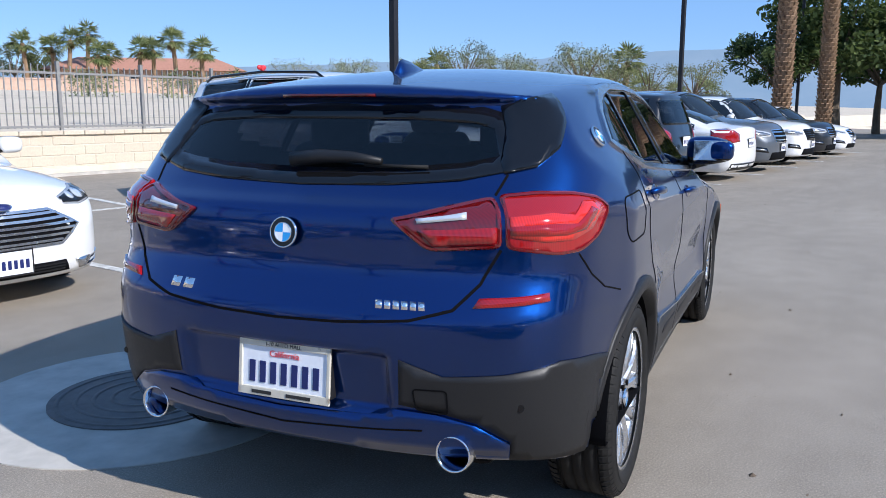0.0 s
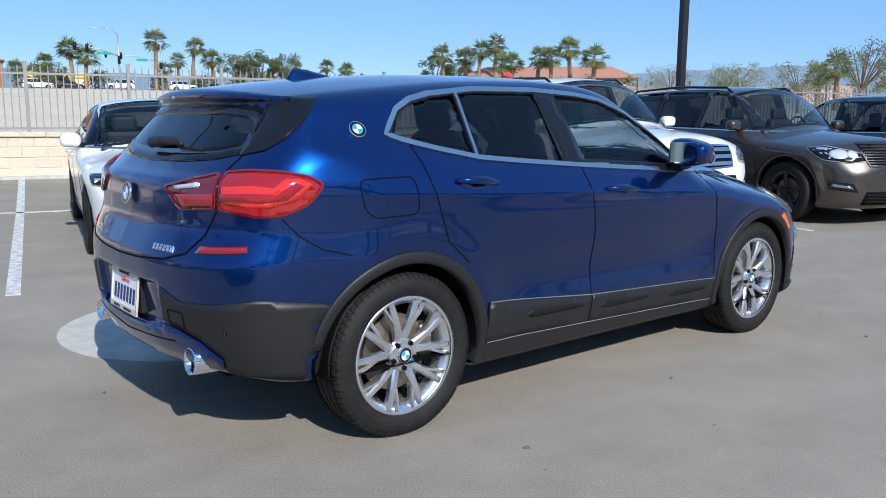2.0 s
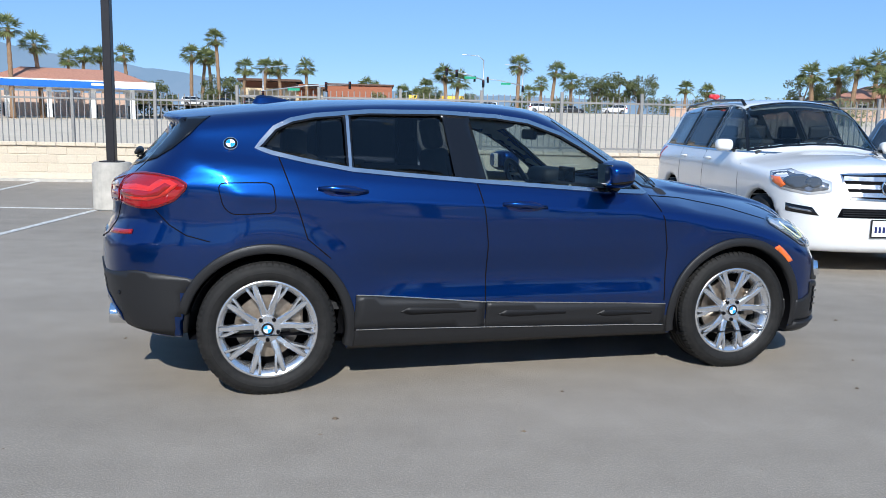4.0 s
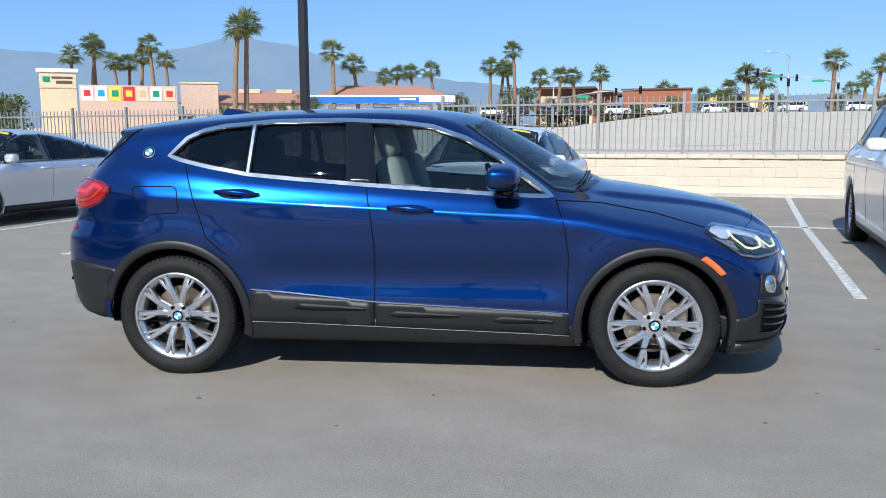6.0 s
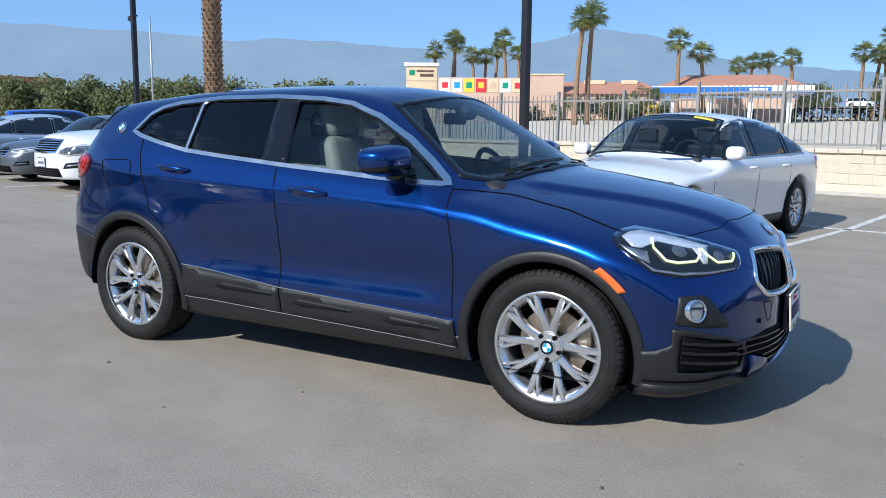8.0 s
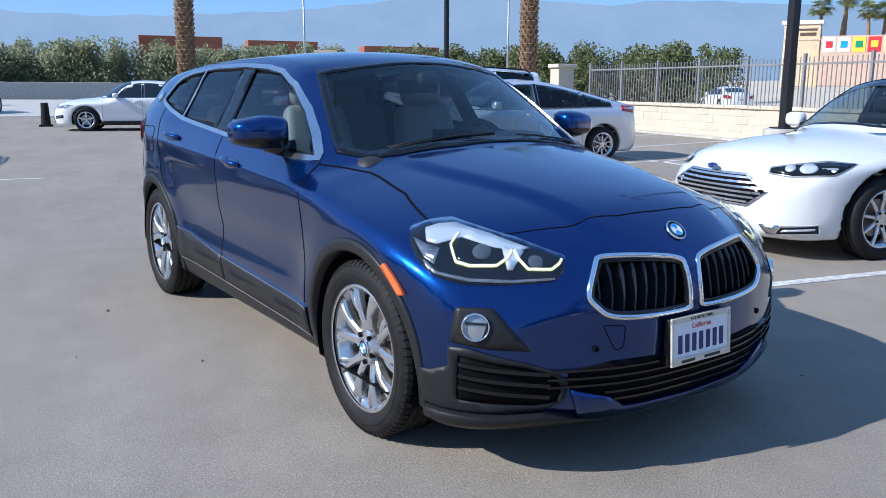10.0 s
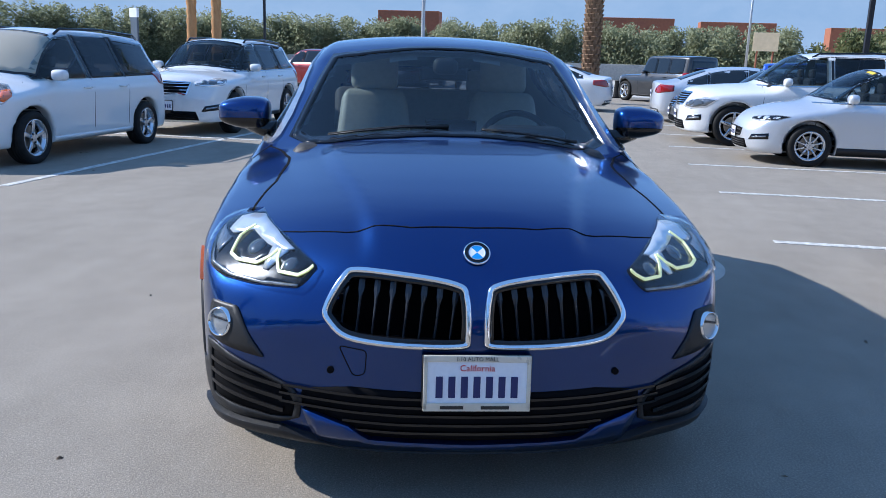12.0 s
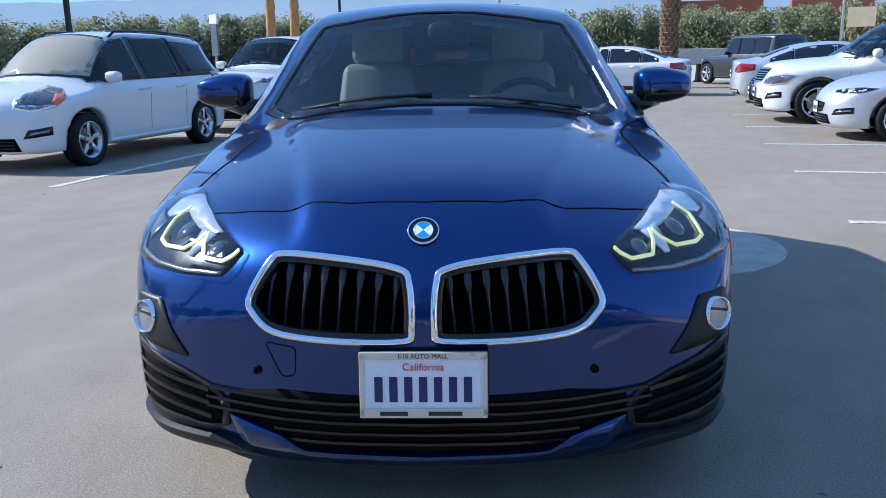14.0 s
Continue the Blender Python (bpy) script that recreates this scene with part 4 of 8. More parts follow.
def blue_rear(S, car):
    ax = REAR_AXIS
    # lamps: an inner part on the tailgate and an outer one that wraps round the corner
    inner = [(-2.10, -0.335, 1.045), (-2.06, -0.50, 1.078), (-2.02, -0.642, 1.105), (-2.02, -0.642, 0.970), (-2.08, -0.47, 0.958), (-2.09, -0.445, 0.963)]
    outer = [(-2.02, -0.655, 1.108), (-1.95, -0.75, 1.118), (-1.85, -0.81, 1.115), (-1.755, -0.85, 1.098), (-1.70, -0.862, 1.070), (-1.705, -0.862, 1.045), (-1.76, -0.85, 0.985),
             (-1.85, -0.82, 0.948), (-1.93, -0.77, 0.945), (-2.02, -0.655, 0.968)]
    for k, (pi, po) in enumerate(zip(both(inner), both(outer))):
        lamp = new("tail_lamp")
        lamp.parent = car
        tagged(lamp, "red L-shaped tail lamp")
        ui, uo = around(ax, pi), around(ax, po)
        for nm, u in (("inner_lens", ui), ("outer_lens", uo)):
            S.panel(nm, ax, round_poly(u, 0.02, 3), M["red_mid" if nm[0] == "i" else "red_lens"], lamp, 0.008, 0.02, 0.02)
            S.strip("lens_rim", ax, round_poly(grow_poly(u, -0.007), 0.02, 3), 0.006, M["red_mid"], lamp, 0.012, 0.006, closed=True)
        sg = 1 if k == 0 else -1
        mk = lambda pts: around(ax, [(x, y * sg, z) for x, y, z in pts])
        S.panel("reversing_light", ax, mk([(-2.075, -0.41, 1.046), (-2.045, -0.55, 1.064), (-2.045, -0.55, 1.048), (-2.085, -0.42, 1.034)]), M["clear_lens"], lamp, 0.012, 0.006, 0.02)
        S.panel("indicator", ax, mk([(-2.07, -0.415, 1.015), (-2.02, -0.630, 1.028), (-2.02, -0.630, 0.982), (-2.07, -0.46, 0.972)]), M["red_lens"], lamp, 0.011, 0.006, 0.02)
        S.panel("light_bar", ax, mk([(-2.02, -0.67, 1.055), (-1.93, -0.755, 1.062), (-1.87, -0.80, 1.055), (-1.83, -0.82, 1.085), (-1.78, -0.83, 1.085), (-1.74, -0.85, 1.065), (-1.80, -0.83, 1.01), (-1.88, -0.80, 0.985),
                                     (-1.95, -0.74, 0.985), (-2.02, -0.67, 1.00)]), M["red_bright"], lamp, 0.011, 0.006, 0.02)
        S.panel("brake_bar", ax, mk([(-2.02, -0.67, 1.03), (-1.93, -0.755, 1.035), (-1.86, -0.80, 1.03), (-1.80, -0.83, 1.07), (-1.77, -0.84, 1.06), (-1.83, -0.82, 1.01), (-1.90, -0.785, 1.00), (-2.02, -0.67, 1.005)]), M["red_lens"], lamp, 0.0125, 0.006, 0.02)
    # bumper reflectors
    for pts in both([(-2.05, -0.585, 0.832), (-2.02, -0.70, 0.836), (-1.99, -0.79, 0.842), (-1.99, -0.79, 0.820), (-2.02, -0.70, 0.812), (-2.05, -0.56, 0.805)]):
        S.panel("bumper_reflector", ax, around(ax, pts), M["red_lens"], car, 0.006, 0.01, 0.03, label="red bumper reflector strip")
    # tailgate joints
    S.strip("tailgate_gap", ax, around(ax, [(-1.95, -0.66, 1.165), (-2.02, -0.648, 1.11)]), 0.006, M["gap"], car, 0.0015, 0.004)
    gate = [(-2.03, -0.648, 0.965), (-2.06, -0.60, 0.87), (-2.10, -0.53, 0.80), (-2.15, -0.42, 0.768), (-2.17, -0.2, 0.75), (-2.18, 0.0, 0.745), (-2.17, 0.2, 0.75), (-2.15, 0.42, 0.768), (-2.10, 0.53, 0.80), (-2.06, 0.60, 0.87), (-2.03, 0.648, 0.965)]
    S.strip("tailgate_gap", ax, around(ax, gate), 0.008, M["gap"], car, 0.0015, 0.004)
    S.strip("tailgate_gap", ax, around(ax, [(-1.95, 0.66, 1.165), (-2.02, 0.648, 1.11)]), 0.006, M["gap"], car, 0.0015, 0.004)
    for pts in both([(-1.86, -0.83, 0.94), (-1.80, -0.86, 0.87), (-1.72, -0.88, 0.82), (-1.60, -0.89, 0.79)]):
        S.strip("bumper_gap", ax, around(ax, pts), 0.005, M["gap"], car, 0.0015, 0.004)
    # black cladding right round the bumper
    corner = [(-1.66, -0.90, 0.60), (-1.80, -0.88, 0.625), (-1.95, -0.80, 0.645), (-2.05, -0.66, 0.622), (-2.10, -0.50, 0.612), (-2.14, -0.385, 0.655), (-2.14, -0.385, 0.52), (-2.10, -0.48, 0.505), (-2.06, -0.58, 0.475), (-2.02, -0.67, 0.415),
              (-2.02, -0.68, 0.352), (-1.90, -0.78, 0.335), (-1.80, -0.86, 0.318), (-1.66, -0.90, 0.312)]
    for pts in both(corner):
        S.panel("bumper_cladding", ax, around(ax, pts), M["clad"], car, 0.005, 0.02, 0.03, label="black plastic rear bumper corner")
    skirt = [(-2.14, 0.38, 0.505), (-2.16, 0.30, 0.478), (-2.17, 0.0, 0.468), (-2.16, -0.30, 0.478), (-2.14, -0.38, 0.505), (-2.10, -0.48, 0.498), (-2.06, -0.58, 0.468), (-2.02, -0.67, 0.408), (-2.02, -0.67, 0.368), (-2.06, -0.56, 0.374),
             (-2.09, -0.36, 0.365), (-2.11, 0.0, 0.360), (-2.09, 0.36, 0.365), (-2.06, 0.56, 0.374), (-2.02, 0.67, 0.368), (-2.02, 0.67, 0.408), (-2.06, 0.58, 0.468), (-2.10, 0.48, 0.498)]
    S.panel("bumper_skirt", ax, around(ax, skirt), M["blue"], car, 0.0075, 0.006, 0.03, label="blue painted rear skirt")
    S.strip("skirt_line", ax, around(ax, [(-2.1, -0.44, 0.445), (-2.13, 0.0, 0.415), (-2.1, 0.44, 0.445)]), 0.005, M["gap"], car, 0.0088, 0.004)
    S.strip("tow_cover_gap", ax, round_poly(around(ax, [(-2.1, -0.41, 0.572), (-2.08, -0.50, 0.572), (-2.08, -0.505, 0.50), (-2.1, -0.42, 0.51)]), 0.012), 0.004, M["gap"], car, 0.0068, 0.003, closed=True)
    for y in (-0.64, 0.64):
        p = S.onto(ax, around(ax, [(-2.1 + 0.15 * (abs(y) > 0.5), y, 0.52)]))[0]
        part("parking_sensor", cyl_bm(0.011, 0.008, 14, "x", (p[0] - 0.006, p[1], p[2])), M["gloss_black"], car)
    for y in (-0.542, 0.542):
        pipe = new("exhaust_tip")
        pipe.parent = car
        tagged(pipe, "chrome exhaust tip")
        pipe.location = (-2.03, y, 0.372)
        pipe.rotation_euler = (0, radians(4), 0)
        v, f = lathe([(0.044, 0.0), (0.046, 0.10), (0.047, 0.175), (0.052, 0.18), (0.0535, 0.175), (0.052, 0.10), (0.050, 0.0)], 36, "z")
        me = mesh_from("pipe", v, f)
        me.transform(Matrix.Rotation(radians(-90), 4, "Y"))
        me.transform(Matrix.Translation((0.09, 0, 0)))
        link_part("pipe", me, M["chrome"], pipe)
        part("pipe_inside", cyl_bm(0.044, 0.01, 24, "x", (0.03, 0, 0)), M["gap"], pipe)
        b = box_bm(0.12, 0.17, 0.13, (0.075, 0, 0.0), 0.04, 3)
        part("pipe_surround", b, M["gap"], pipe)
    lic_plate(car, pose(-2.176, -0.02, 0.578, -6, 0, -90))
    part("plate_holder", box_bm(0.03, 0.31, 0.15, (-2.150, -0.02, 0.578), 0.004), M["clad"], car)
    roundel(car, 0.046, pose(-2.142, -0.01, 0.992, 0, 0, -90) @ pose(0, 0, 0, -8))
    # model lettering as plain bright bars
    for y0, y1, n in ((0.435, 0.315, 2), (-0.315, -0.475, 6)):
        for i in range(n):
            a = y0 + (y1 - y0) * (i + 0.5) / n
            w = abs(y1 - y0) / n * 0.36
            S.panel("badge_bar", ax, around(ax, [(-2.15, a - w, 0.795), (-2.15, a + w, 0.795), (-2.15, a + w, 0.825 if n == 2 else 0.818), (-2.15, a - w, 0.825 if n == 2 else 0.818)][::-1]), M["chrome"], car, 0.004, 0.006, 0.03)
    # black side pieces of the rear window, and the wiper
    for pts in both([(-1.56, -0.60, 1.398), (-1.64, -0.66, 1.31), (-1.74, -0.69, 1.235), (-1.86, -0.70, 1.185), (-1.96, -0.655, 1.165), (-1.93, -0.63, 1.20), (-1.85, -0.62, 1.29), (-1.80, -0.585, 1.36), (-1.70, -0.60, 1.385)]):
        S.panel("rear_window_wing", ax, around(ax, pts), M["gloss_black"], car, 0.004, 0.012, 0.025, label="gloss black wing beside the rear window")
    w = new("rear_wiper")
    w.parent = car
    tagged(w, "black rear wiper")
    p = S.onto("rear", [(0.03, 1.185)])[0]
    arm = [(0.045, 1.185), (-0.05, 1.196), (-0.16, 1.196), (-0.26, 1.187)]
    q = S.onto("rear", arm) + np.array([-0.030, 0, 0.012])
    v, f = tube(q.tolist(), [0.024, 0.022, 0.017, 0.010], 10)
    link_part("wiper_arm", mesh_from("wiper_arm", v, f), M["clad"], w)
    q = S.onto("rear", [(-0.20, 1.180), (-0.30, 1.178), (-0.40, 1.178)]) + np.array([-0.014, 0, 0.006])
    v, f = tube(q.tolist(), 0.006, 6)
    link_part("wiper_blade", mesh_from("wiper_blade", v, f), M["rubber"], w)
    # high brake light in the spoiler
    S.panel("high_brake_light", "rear", [(-0.17, 1.398), (0.17, 1.398), (0.17, 1.388), (-0.17, 1.388)], M["red_dark"], car, 0.003, 0.006)
    # roof fin
    b = bmesh.new()
    prof = [(-1.375, 0.0), (-1.345, 0.042), (-1.32, 0.048), (-1.25, 0.034), (-1.16, 0.008), (-1.12, -0.008)]
    rings = []
    for x, h in prof:
        z0 = float(S.roof(np.array([x]), np.array([0.0]))[0]) - 0.012
        hw = 0.034 * (1 - ((x + 1.27) / 0.16) ** 2 * 0.75)
        rings.append([b.verts.new((x, -hw, z0)), b.verts.new((x, -hw * 0.35, z0 + h * 0.6 + 0.012)), b.verts.new((x, 0, z0 + h + 0.012)), b.verts.new((x, hw * 0.35, z0 + h * 0.6 + 0.012)), b.verts.new((x, hw, z0))])
    for a, c in zip(rings, rings[1:]):
        for k in range(4):
            b.faces.new((a[k], a[k + 1], c[k + 1], c[k]))
    b.faces.new(rings[0])
    bmesh.ops.recalc_face_normals(b, faces=b.faces)
    part("roof_fin", b, M["blue"], car, smooth=True)
    # quarter panel badges
    for s in (-1, 1):
        p = S.onto("right" if s < 0 else "left", [(-1.50, 1.262)])
        n = S.normal(p)[0]
        n = Vector(n).normalized()
        rot = Vector((0, -1, 0)).rotation_difference(n).to_matrix().to_4x4()
        roundel(car, 0.036, Matrix.Translation(Vector(p[0]) + n * 0.004) @ rot)


def blue_front(S, car):
    ax = FRONT_AXIS
    fr = lambda pts: around(ax, [(float(S.onto("front", [(y, z)])[0][0]), y, z) for y, z in pts])
    # head lamps
    lamp_pts = [(1.605, -0.868, 0.835), (1.67, -0.862, 0.858), (1.74, -0.83, 0.868), (1.84, -0.715, 0.843), (1.92, -0.605, 0.816), (2.02, -0.48, 0.768), (2.03, -0.505, 0.728), (2.02, -0.53, 0.702), (1.93, -0.675, 0.690),
                (1.85, -0.78, 0.690), (1.77, -0.848, 0.712), (1.70, -0.868, 0.756), (1.64, -0.870, 0.800)]
    for k, pts in enumerate(both(lamp_pts)):
        lamp = new("head_lamp")
        lamp.parent = car
        tagged(lamp, "clear head lamp with pale hexagonal light rings")
        u = round_poly(around(ax, pts), 0.015, 3)
        sg = 1 if k == 0 else -1
        mk = lambda q: around(ax, [(x, y * sg, z) for x, y, z in q])
        S.panel("lamp_housing", ax, u, M["lamp_bowl"], lamp, 0.001, 0.02, 0.02)
        S.panel("bright_brow", ax, mk([(1.66, -0.860, 0.842), (1.70, -0.85, 0.856), (1.76, -0.815, 0.862), (1.86, -0.695, 0.836), (1.95, -0.58, 0.798), (1.93, -0.615, 0.788), (1.88, -0.68, 0.796), (1.80, -0.785, 0.822), (1.74, -0.842, 0.800), (1.70, -0.858, 0.806)]), M["clear_lens"], lamp, 0.005, 0.006, 0.02)
        S.panel("lower_brow", ax, mk([(1.72, -0.860, 0.760), (1.78, -0.838, 0.724), (1.86, -0.76, 0.708), (1.95, -0.65, 0.706), (2.02, -0.53, 0.714), (2.02, -0.53, 0.707), (1.95, -0.65, 0.697), (1.86, -0.76, 0.698), (1.77, -0.845, 0.718)]), M["lamp_inside"], lamp, 0.005, 0.006, 0.02)
        for ring in ([(1.79, -0.80, 0.832), (1.785, -0.815, 0.800), (1.81, -0.785, 0.752), (1.84, -0.745, 0.742), (1.895, -0.675, 0.745), (1.915, -0.645, 0.768), (1.92, -0.635, 0.790)],
                     [(1.925, -0.628, 0.790), (1.935, -0.615, 0.765), (1.955, -0.59, 0.736), (2.0, -0.53, 0.736), (2.015, -0.508, 0.752), (2.02, -0.498, 0.766)]):
            S.strip("light_ring", ax, mk(ring), 0.0075, M["day_light"], lamp, 0.010, 0.006, 0.02)
            S.panel("ring_bowl", ax, round_poly(mk(ring), 0.01, 2), M["lamp_bowl"], lamp, 0.0045, 0.006, 0.02)
        S.panel("corner_reflector", ax, mk([(1.64, -0.866, 0.815), (1.70, -0.858, 0.800), (1.76, -0.84, 0.79), (1.765, -0.845, 0.745), (1.72, -0.862, 0.765)]), M["lamp_inside"], lamp, 0.005, 0.006, 0.02)
        S.panel("chrome_web", ax, mk([(1.90, -0.665, 0.80), (1.945, -0.60, 0.79), (1.925, -0.63, 0.735), (1.915, -0.645, 0.735)]), M["clear_lens"], lamp, 0.006, 0.006, 0.02)
        for x, y, z, r in ((1.86, -0.72, 0.785, 0.034), (1.97, -0.57, 0.760, 0.027)):
            p = S.onto(ax, mk([(x, y, z)]))[0]
            n = Vector(S.normal(np.array([p]))[0]).normalized()
            b = bmesh.new()
            bmesh.ops.create_uvsphere(b, u_segments=20, v_segments=10, radius=r)
            bmesh.ops.scale(b, vec=(0.35, 1, 1), verts=b.verts)
            ob = part("projector", b, M["projector"], lamp, smooth=True)
            ob.matrix_local = Matrix.Translation(Vector(p) + n * 0.002) @ Vector((1, 0, 0)).rotation_difference(n).to_matrix().to_4x4()
        S.panel("lamp_cover", ax, u, M["glass_lamp"], lamp, 0.020, 0.02, 0.02)
    # grilles
    for k, out in enumerate((KIDNEY, mirror_y(KIDNEY))):
        g = new("grille")
        g.parent = car
        tagged(g, "black slatted grille in a chrome surround")
        cen = S.onto("front", out)
        xb = float(cen[:, 0].min()) - 0.05
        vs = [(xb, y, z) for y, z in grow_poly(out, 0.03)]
        # near-black sheet stands in for the shade behind the slats
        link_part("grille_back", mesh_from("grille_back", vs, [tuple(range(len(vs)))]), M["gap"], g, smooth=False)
        # surround: a rounded bar along the outline
        q = S.onto("front", densify(out, 0.02)) + np.array([0.004, 0, 0])
        n = len(q)
        inner = S.onto("front", densify(grow_poly(out, -0.017), 0.02))
        v, f = tube(q.tolist(), 0.0105, 8, closed=True)
        link_part("grille_surround", mesh_from("grille_surround", v, f), M["chrome"], g)
        S.panel("surround_inside", "front", out, M["gloss_black"], g, 0.001, 0.05, 0.02, holes=[grow_poly(out, -0.02)])
        s = 1 if k == 0 else -1
        for i in range(8):
            y = s * (0.072 + i * 0.047)
            zz = [z for yy, z in densify(out, 0.01) if abs(yy - y) < 0.014]
            z0, z1 = min(zz) + 0.006, max(zz) - 0.006
            b = bmesh.new()
            x0 = float(S.onto("front", [(y, (z0 + z1) / 2)])[0][0])
            lean = 0.020 * s
            secs = []
            for t, hw in ((0, 0.0035), (0.35, 0.0035), (0.62, 0.0045), (0.74, 0.009), (1, 0.009)):
                z = z0 + (z1 - z0) * t
                xf = float(S.onto("front", [(y, z)])[0][0]) - 0.010 - 0.012 * (1 - t)
                yy = y - lean * (t - 0.5)
                secs.append([b.verts.new((xf - 0.05, yy - hw, z)), b.verts.new((xf - 0.004, yy - hw, z)), b.verts.new((xf, yy, z)), b.verts.new((xf - 0.004, yy + hw, z)), b.verts.new((xf - 0.05, yy + hw, z))])
            for a, c in zip(secs, secs[1:]):
                for j in range(5):
                    b.faces.new((a[j], a[(j + 1) % 5], c[(j + 1) % 5], c[j]))
            bmesh.ops.recalc_face_normals(b, faces=b.faces)
            part("slat", b, M["slat"], g)
    p = S.onto("front", [(0.0, 0.827)])[0]
    n = Vector(S.normal(np.array([p]))[0]).normalized()
    roundel(car, 0.041, Matrix.Translation(Vector(p) + n * 0.004) @ Vector((0, -1, 0)).rotation_difference(n).to_matrix().to_4x4())
    # bonnet cut line
    S.strip("bonnet_gap", "top", [(1.80, -0.66), (1.862, -0.55), (1.93, -0.40), (1.985, -0.20), (1.995, 0.0), (1.985, 0.20), (1.93, 0.40), (1.862, 0.55), (1.80, 0.66)], 0.003, M["gap"], car, 0.0015, 0.004)
    # fog lamps in their pods
    for pts in both([(1.88, -0.835, 0.622), (1.95, -0.73, 0.622), (1.97, -0.715, 0.60), (2.03, -0.63, 0.480), (1.94, -0.745, 0.490), (1.86, -0.835, 0.505)]):
        S.panel("fog_pod", ax, round_poly(around(ax, pts), 0.012, 3), M["clad"], car, 0.004, 0.02, 0.02, label="black plastic fog lamp pod")
    for s in (-1, 1):
        p = S.onto(ax, around(ax, [(1.92, s * 0.775, 0.562)]))[0]
        n = (Vector(S.normal(np.array([p]))[0]).normalized() + Vector((0.35, 0, 0))).normalized()
        fog = new("fog_lamp")
        fog.parent = car
        fog.matrix_local = Matrix.Translation(Vector(p) + n * 0.006) @ Vector((0, -1, 0)).rotation_difference(n).to_matrix().to_4x4()
        v, f = lathe([(0.0425, 0.02), (0.0425, -0.012), (0.046, -0.012), (0.047, 0.02)], 32)
        link_part("fog_rim", mesh_from("fog_rim", v, f), M["chrome"], fog)
        v, f = lathe([(0.001, -0.006), (0.02, -0.005), (0.036, -0.003), (0.043, -0.001)], 32)
        link_part("fog_bowl", mesh_from("fog_bowl", v, f), M["reflector"], fog)
        part("fog_bar", box_bm(0.07, 0.006, 0.008, (0, -0.006, 0.012), 0.002), M["alloy_dark"], fog)
        v, f = lathe([(0.001, -0.016), (0.02, -0.015), (0.041, -0.010)], 32)
        link_part("fog_cover", mesh_from("fog_cover", v, f), M["glass_lamp"], fog)
    # side air intakes
    for k, pts in enumerate(both([(1.86, -0.845, 0.488), (1.90, -0.80, 0.490), (2.02, -0.64, 0.440), (2.08, -0.56, 0.405), (2.10, -0.525, 0.365), (2.09, -0.535, 0.300), (2.06, -0.60, 0.272), (1.98, -0.72, 0.262), (1.86, -0.85, 0.262), (1.72, -0.90, 0.262),
                                    (1.72, -0.90, 0.385), (1.80, -0.87, 0.395), (1.86, -0.845, 0.42)])):
        u = around(ax, pts)
        sg = 1 if k == 0 else -1
        mk = lambda q: around(ax, [(x, y * sg, z) for x, y, z in q])
        hole = mk([(1.885, -0.818, 0.462), (2.02, -0.645, 0.425), (2.075, -0.565, 0.388), (2.085, -0.545, 0.345), (2.08, -0.555, 0.300), (2.04, -0.62, 0.290), (1.88, -0.82, 0.305)])
        S.panel("intake_frame", ax, u, M["clad"], car, 0.006, 0.02, 0.02, holes=[hole], label="black plastic air intake frame")
        # the skin is closed here; a near-black sheet paints the intake's shaded depth
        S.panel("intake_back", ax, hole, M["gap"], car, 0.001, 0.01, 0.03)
        for z in (0.340, 0.380, 0.420):
            a, b = (1.885, -0.815, z + 0.012), (2.065, -0.580, z - 0.022)
            line = mk([a, ((a[0] + b[0]) / 2 + 0.01, (a[1] + b[1]) / 2, (a[2] + b[2]) / 2), b])
            S.strip("intake_slat", ax, line, 0.013, M["gloss_black"], car, 0.011, 0.012, 0.03)
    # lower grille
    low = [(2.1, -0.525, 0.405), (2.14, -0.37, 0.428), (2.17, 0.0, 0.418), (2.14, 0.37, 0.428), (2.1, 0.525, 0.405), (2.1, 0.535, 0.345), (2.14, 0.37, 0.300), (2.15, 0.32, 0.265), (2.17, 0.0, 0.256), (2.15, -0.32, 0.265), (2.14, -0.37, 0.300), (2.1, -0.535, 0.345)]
    # near-black sheet on the closed skin paints the shade between the bars
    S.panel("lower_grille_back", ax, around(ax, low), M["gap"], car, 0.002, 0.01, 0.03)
    for z, y1 in ((0.40, 0.52), (0.372, 0.53), (0.345, 0.53), (0.315, 0.37), (0.288, 0.34)):
        line = [(2.17 - 0.25 * (y / 0.6) ** 2, y, z + 0.006 * (y / 0.5) ** 2) for y in np.linspace(-y1, y1, 15)]
        S.strip("grille_bar", ax, around(ax, line), 0.008, M["gloss_black"], car, 0.010, 0.012, 0.05)
    S.panel("front_lip", ax, around(ax, [(2.1, -0.520, 0.342), (2.14, -0.375, 0.302), (2.15, -0.32, 0.264), (2.17, 0.0, 0.254), (2.15, 0.32, 0.264), (2.14, 0.375, 0.302), (2.1, 0.520, 0.342), (2.1, 0.48, 0.240), (2.12, 0.40, 0.228), (2.15, 0, 0.218), (2.12, -0.40, 0.228), (2.1, -0.48, 0.240)]),
            M["blue"], car, 0.018, 0.03, 0.03, label="blue painted front lip")
    lip = [(1.72, -0.90, 0.258), (1.86, -0.845, 0.258), (1.98, -0.715, 0.258), (2.06, -0.60, 0.262), (2.09, -0.515, 0.242), (2.12, -0.4, 0.226), (2.15, 0.0, 0.216), (2.12, 0.4, 0.226), (2.09, 0.515, 0.242), (2.06, 0.60, 0.262), (1.98, 0.715, 0.258), (1.86, 0.845, 0.258), (1.72, 0.90, 0.258)]
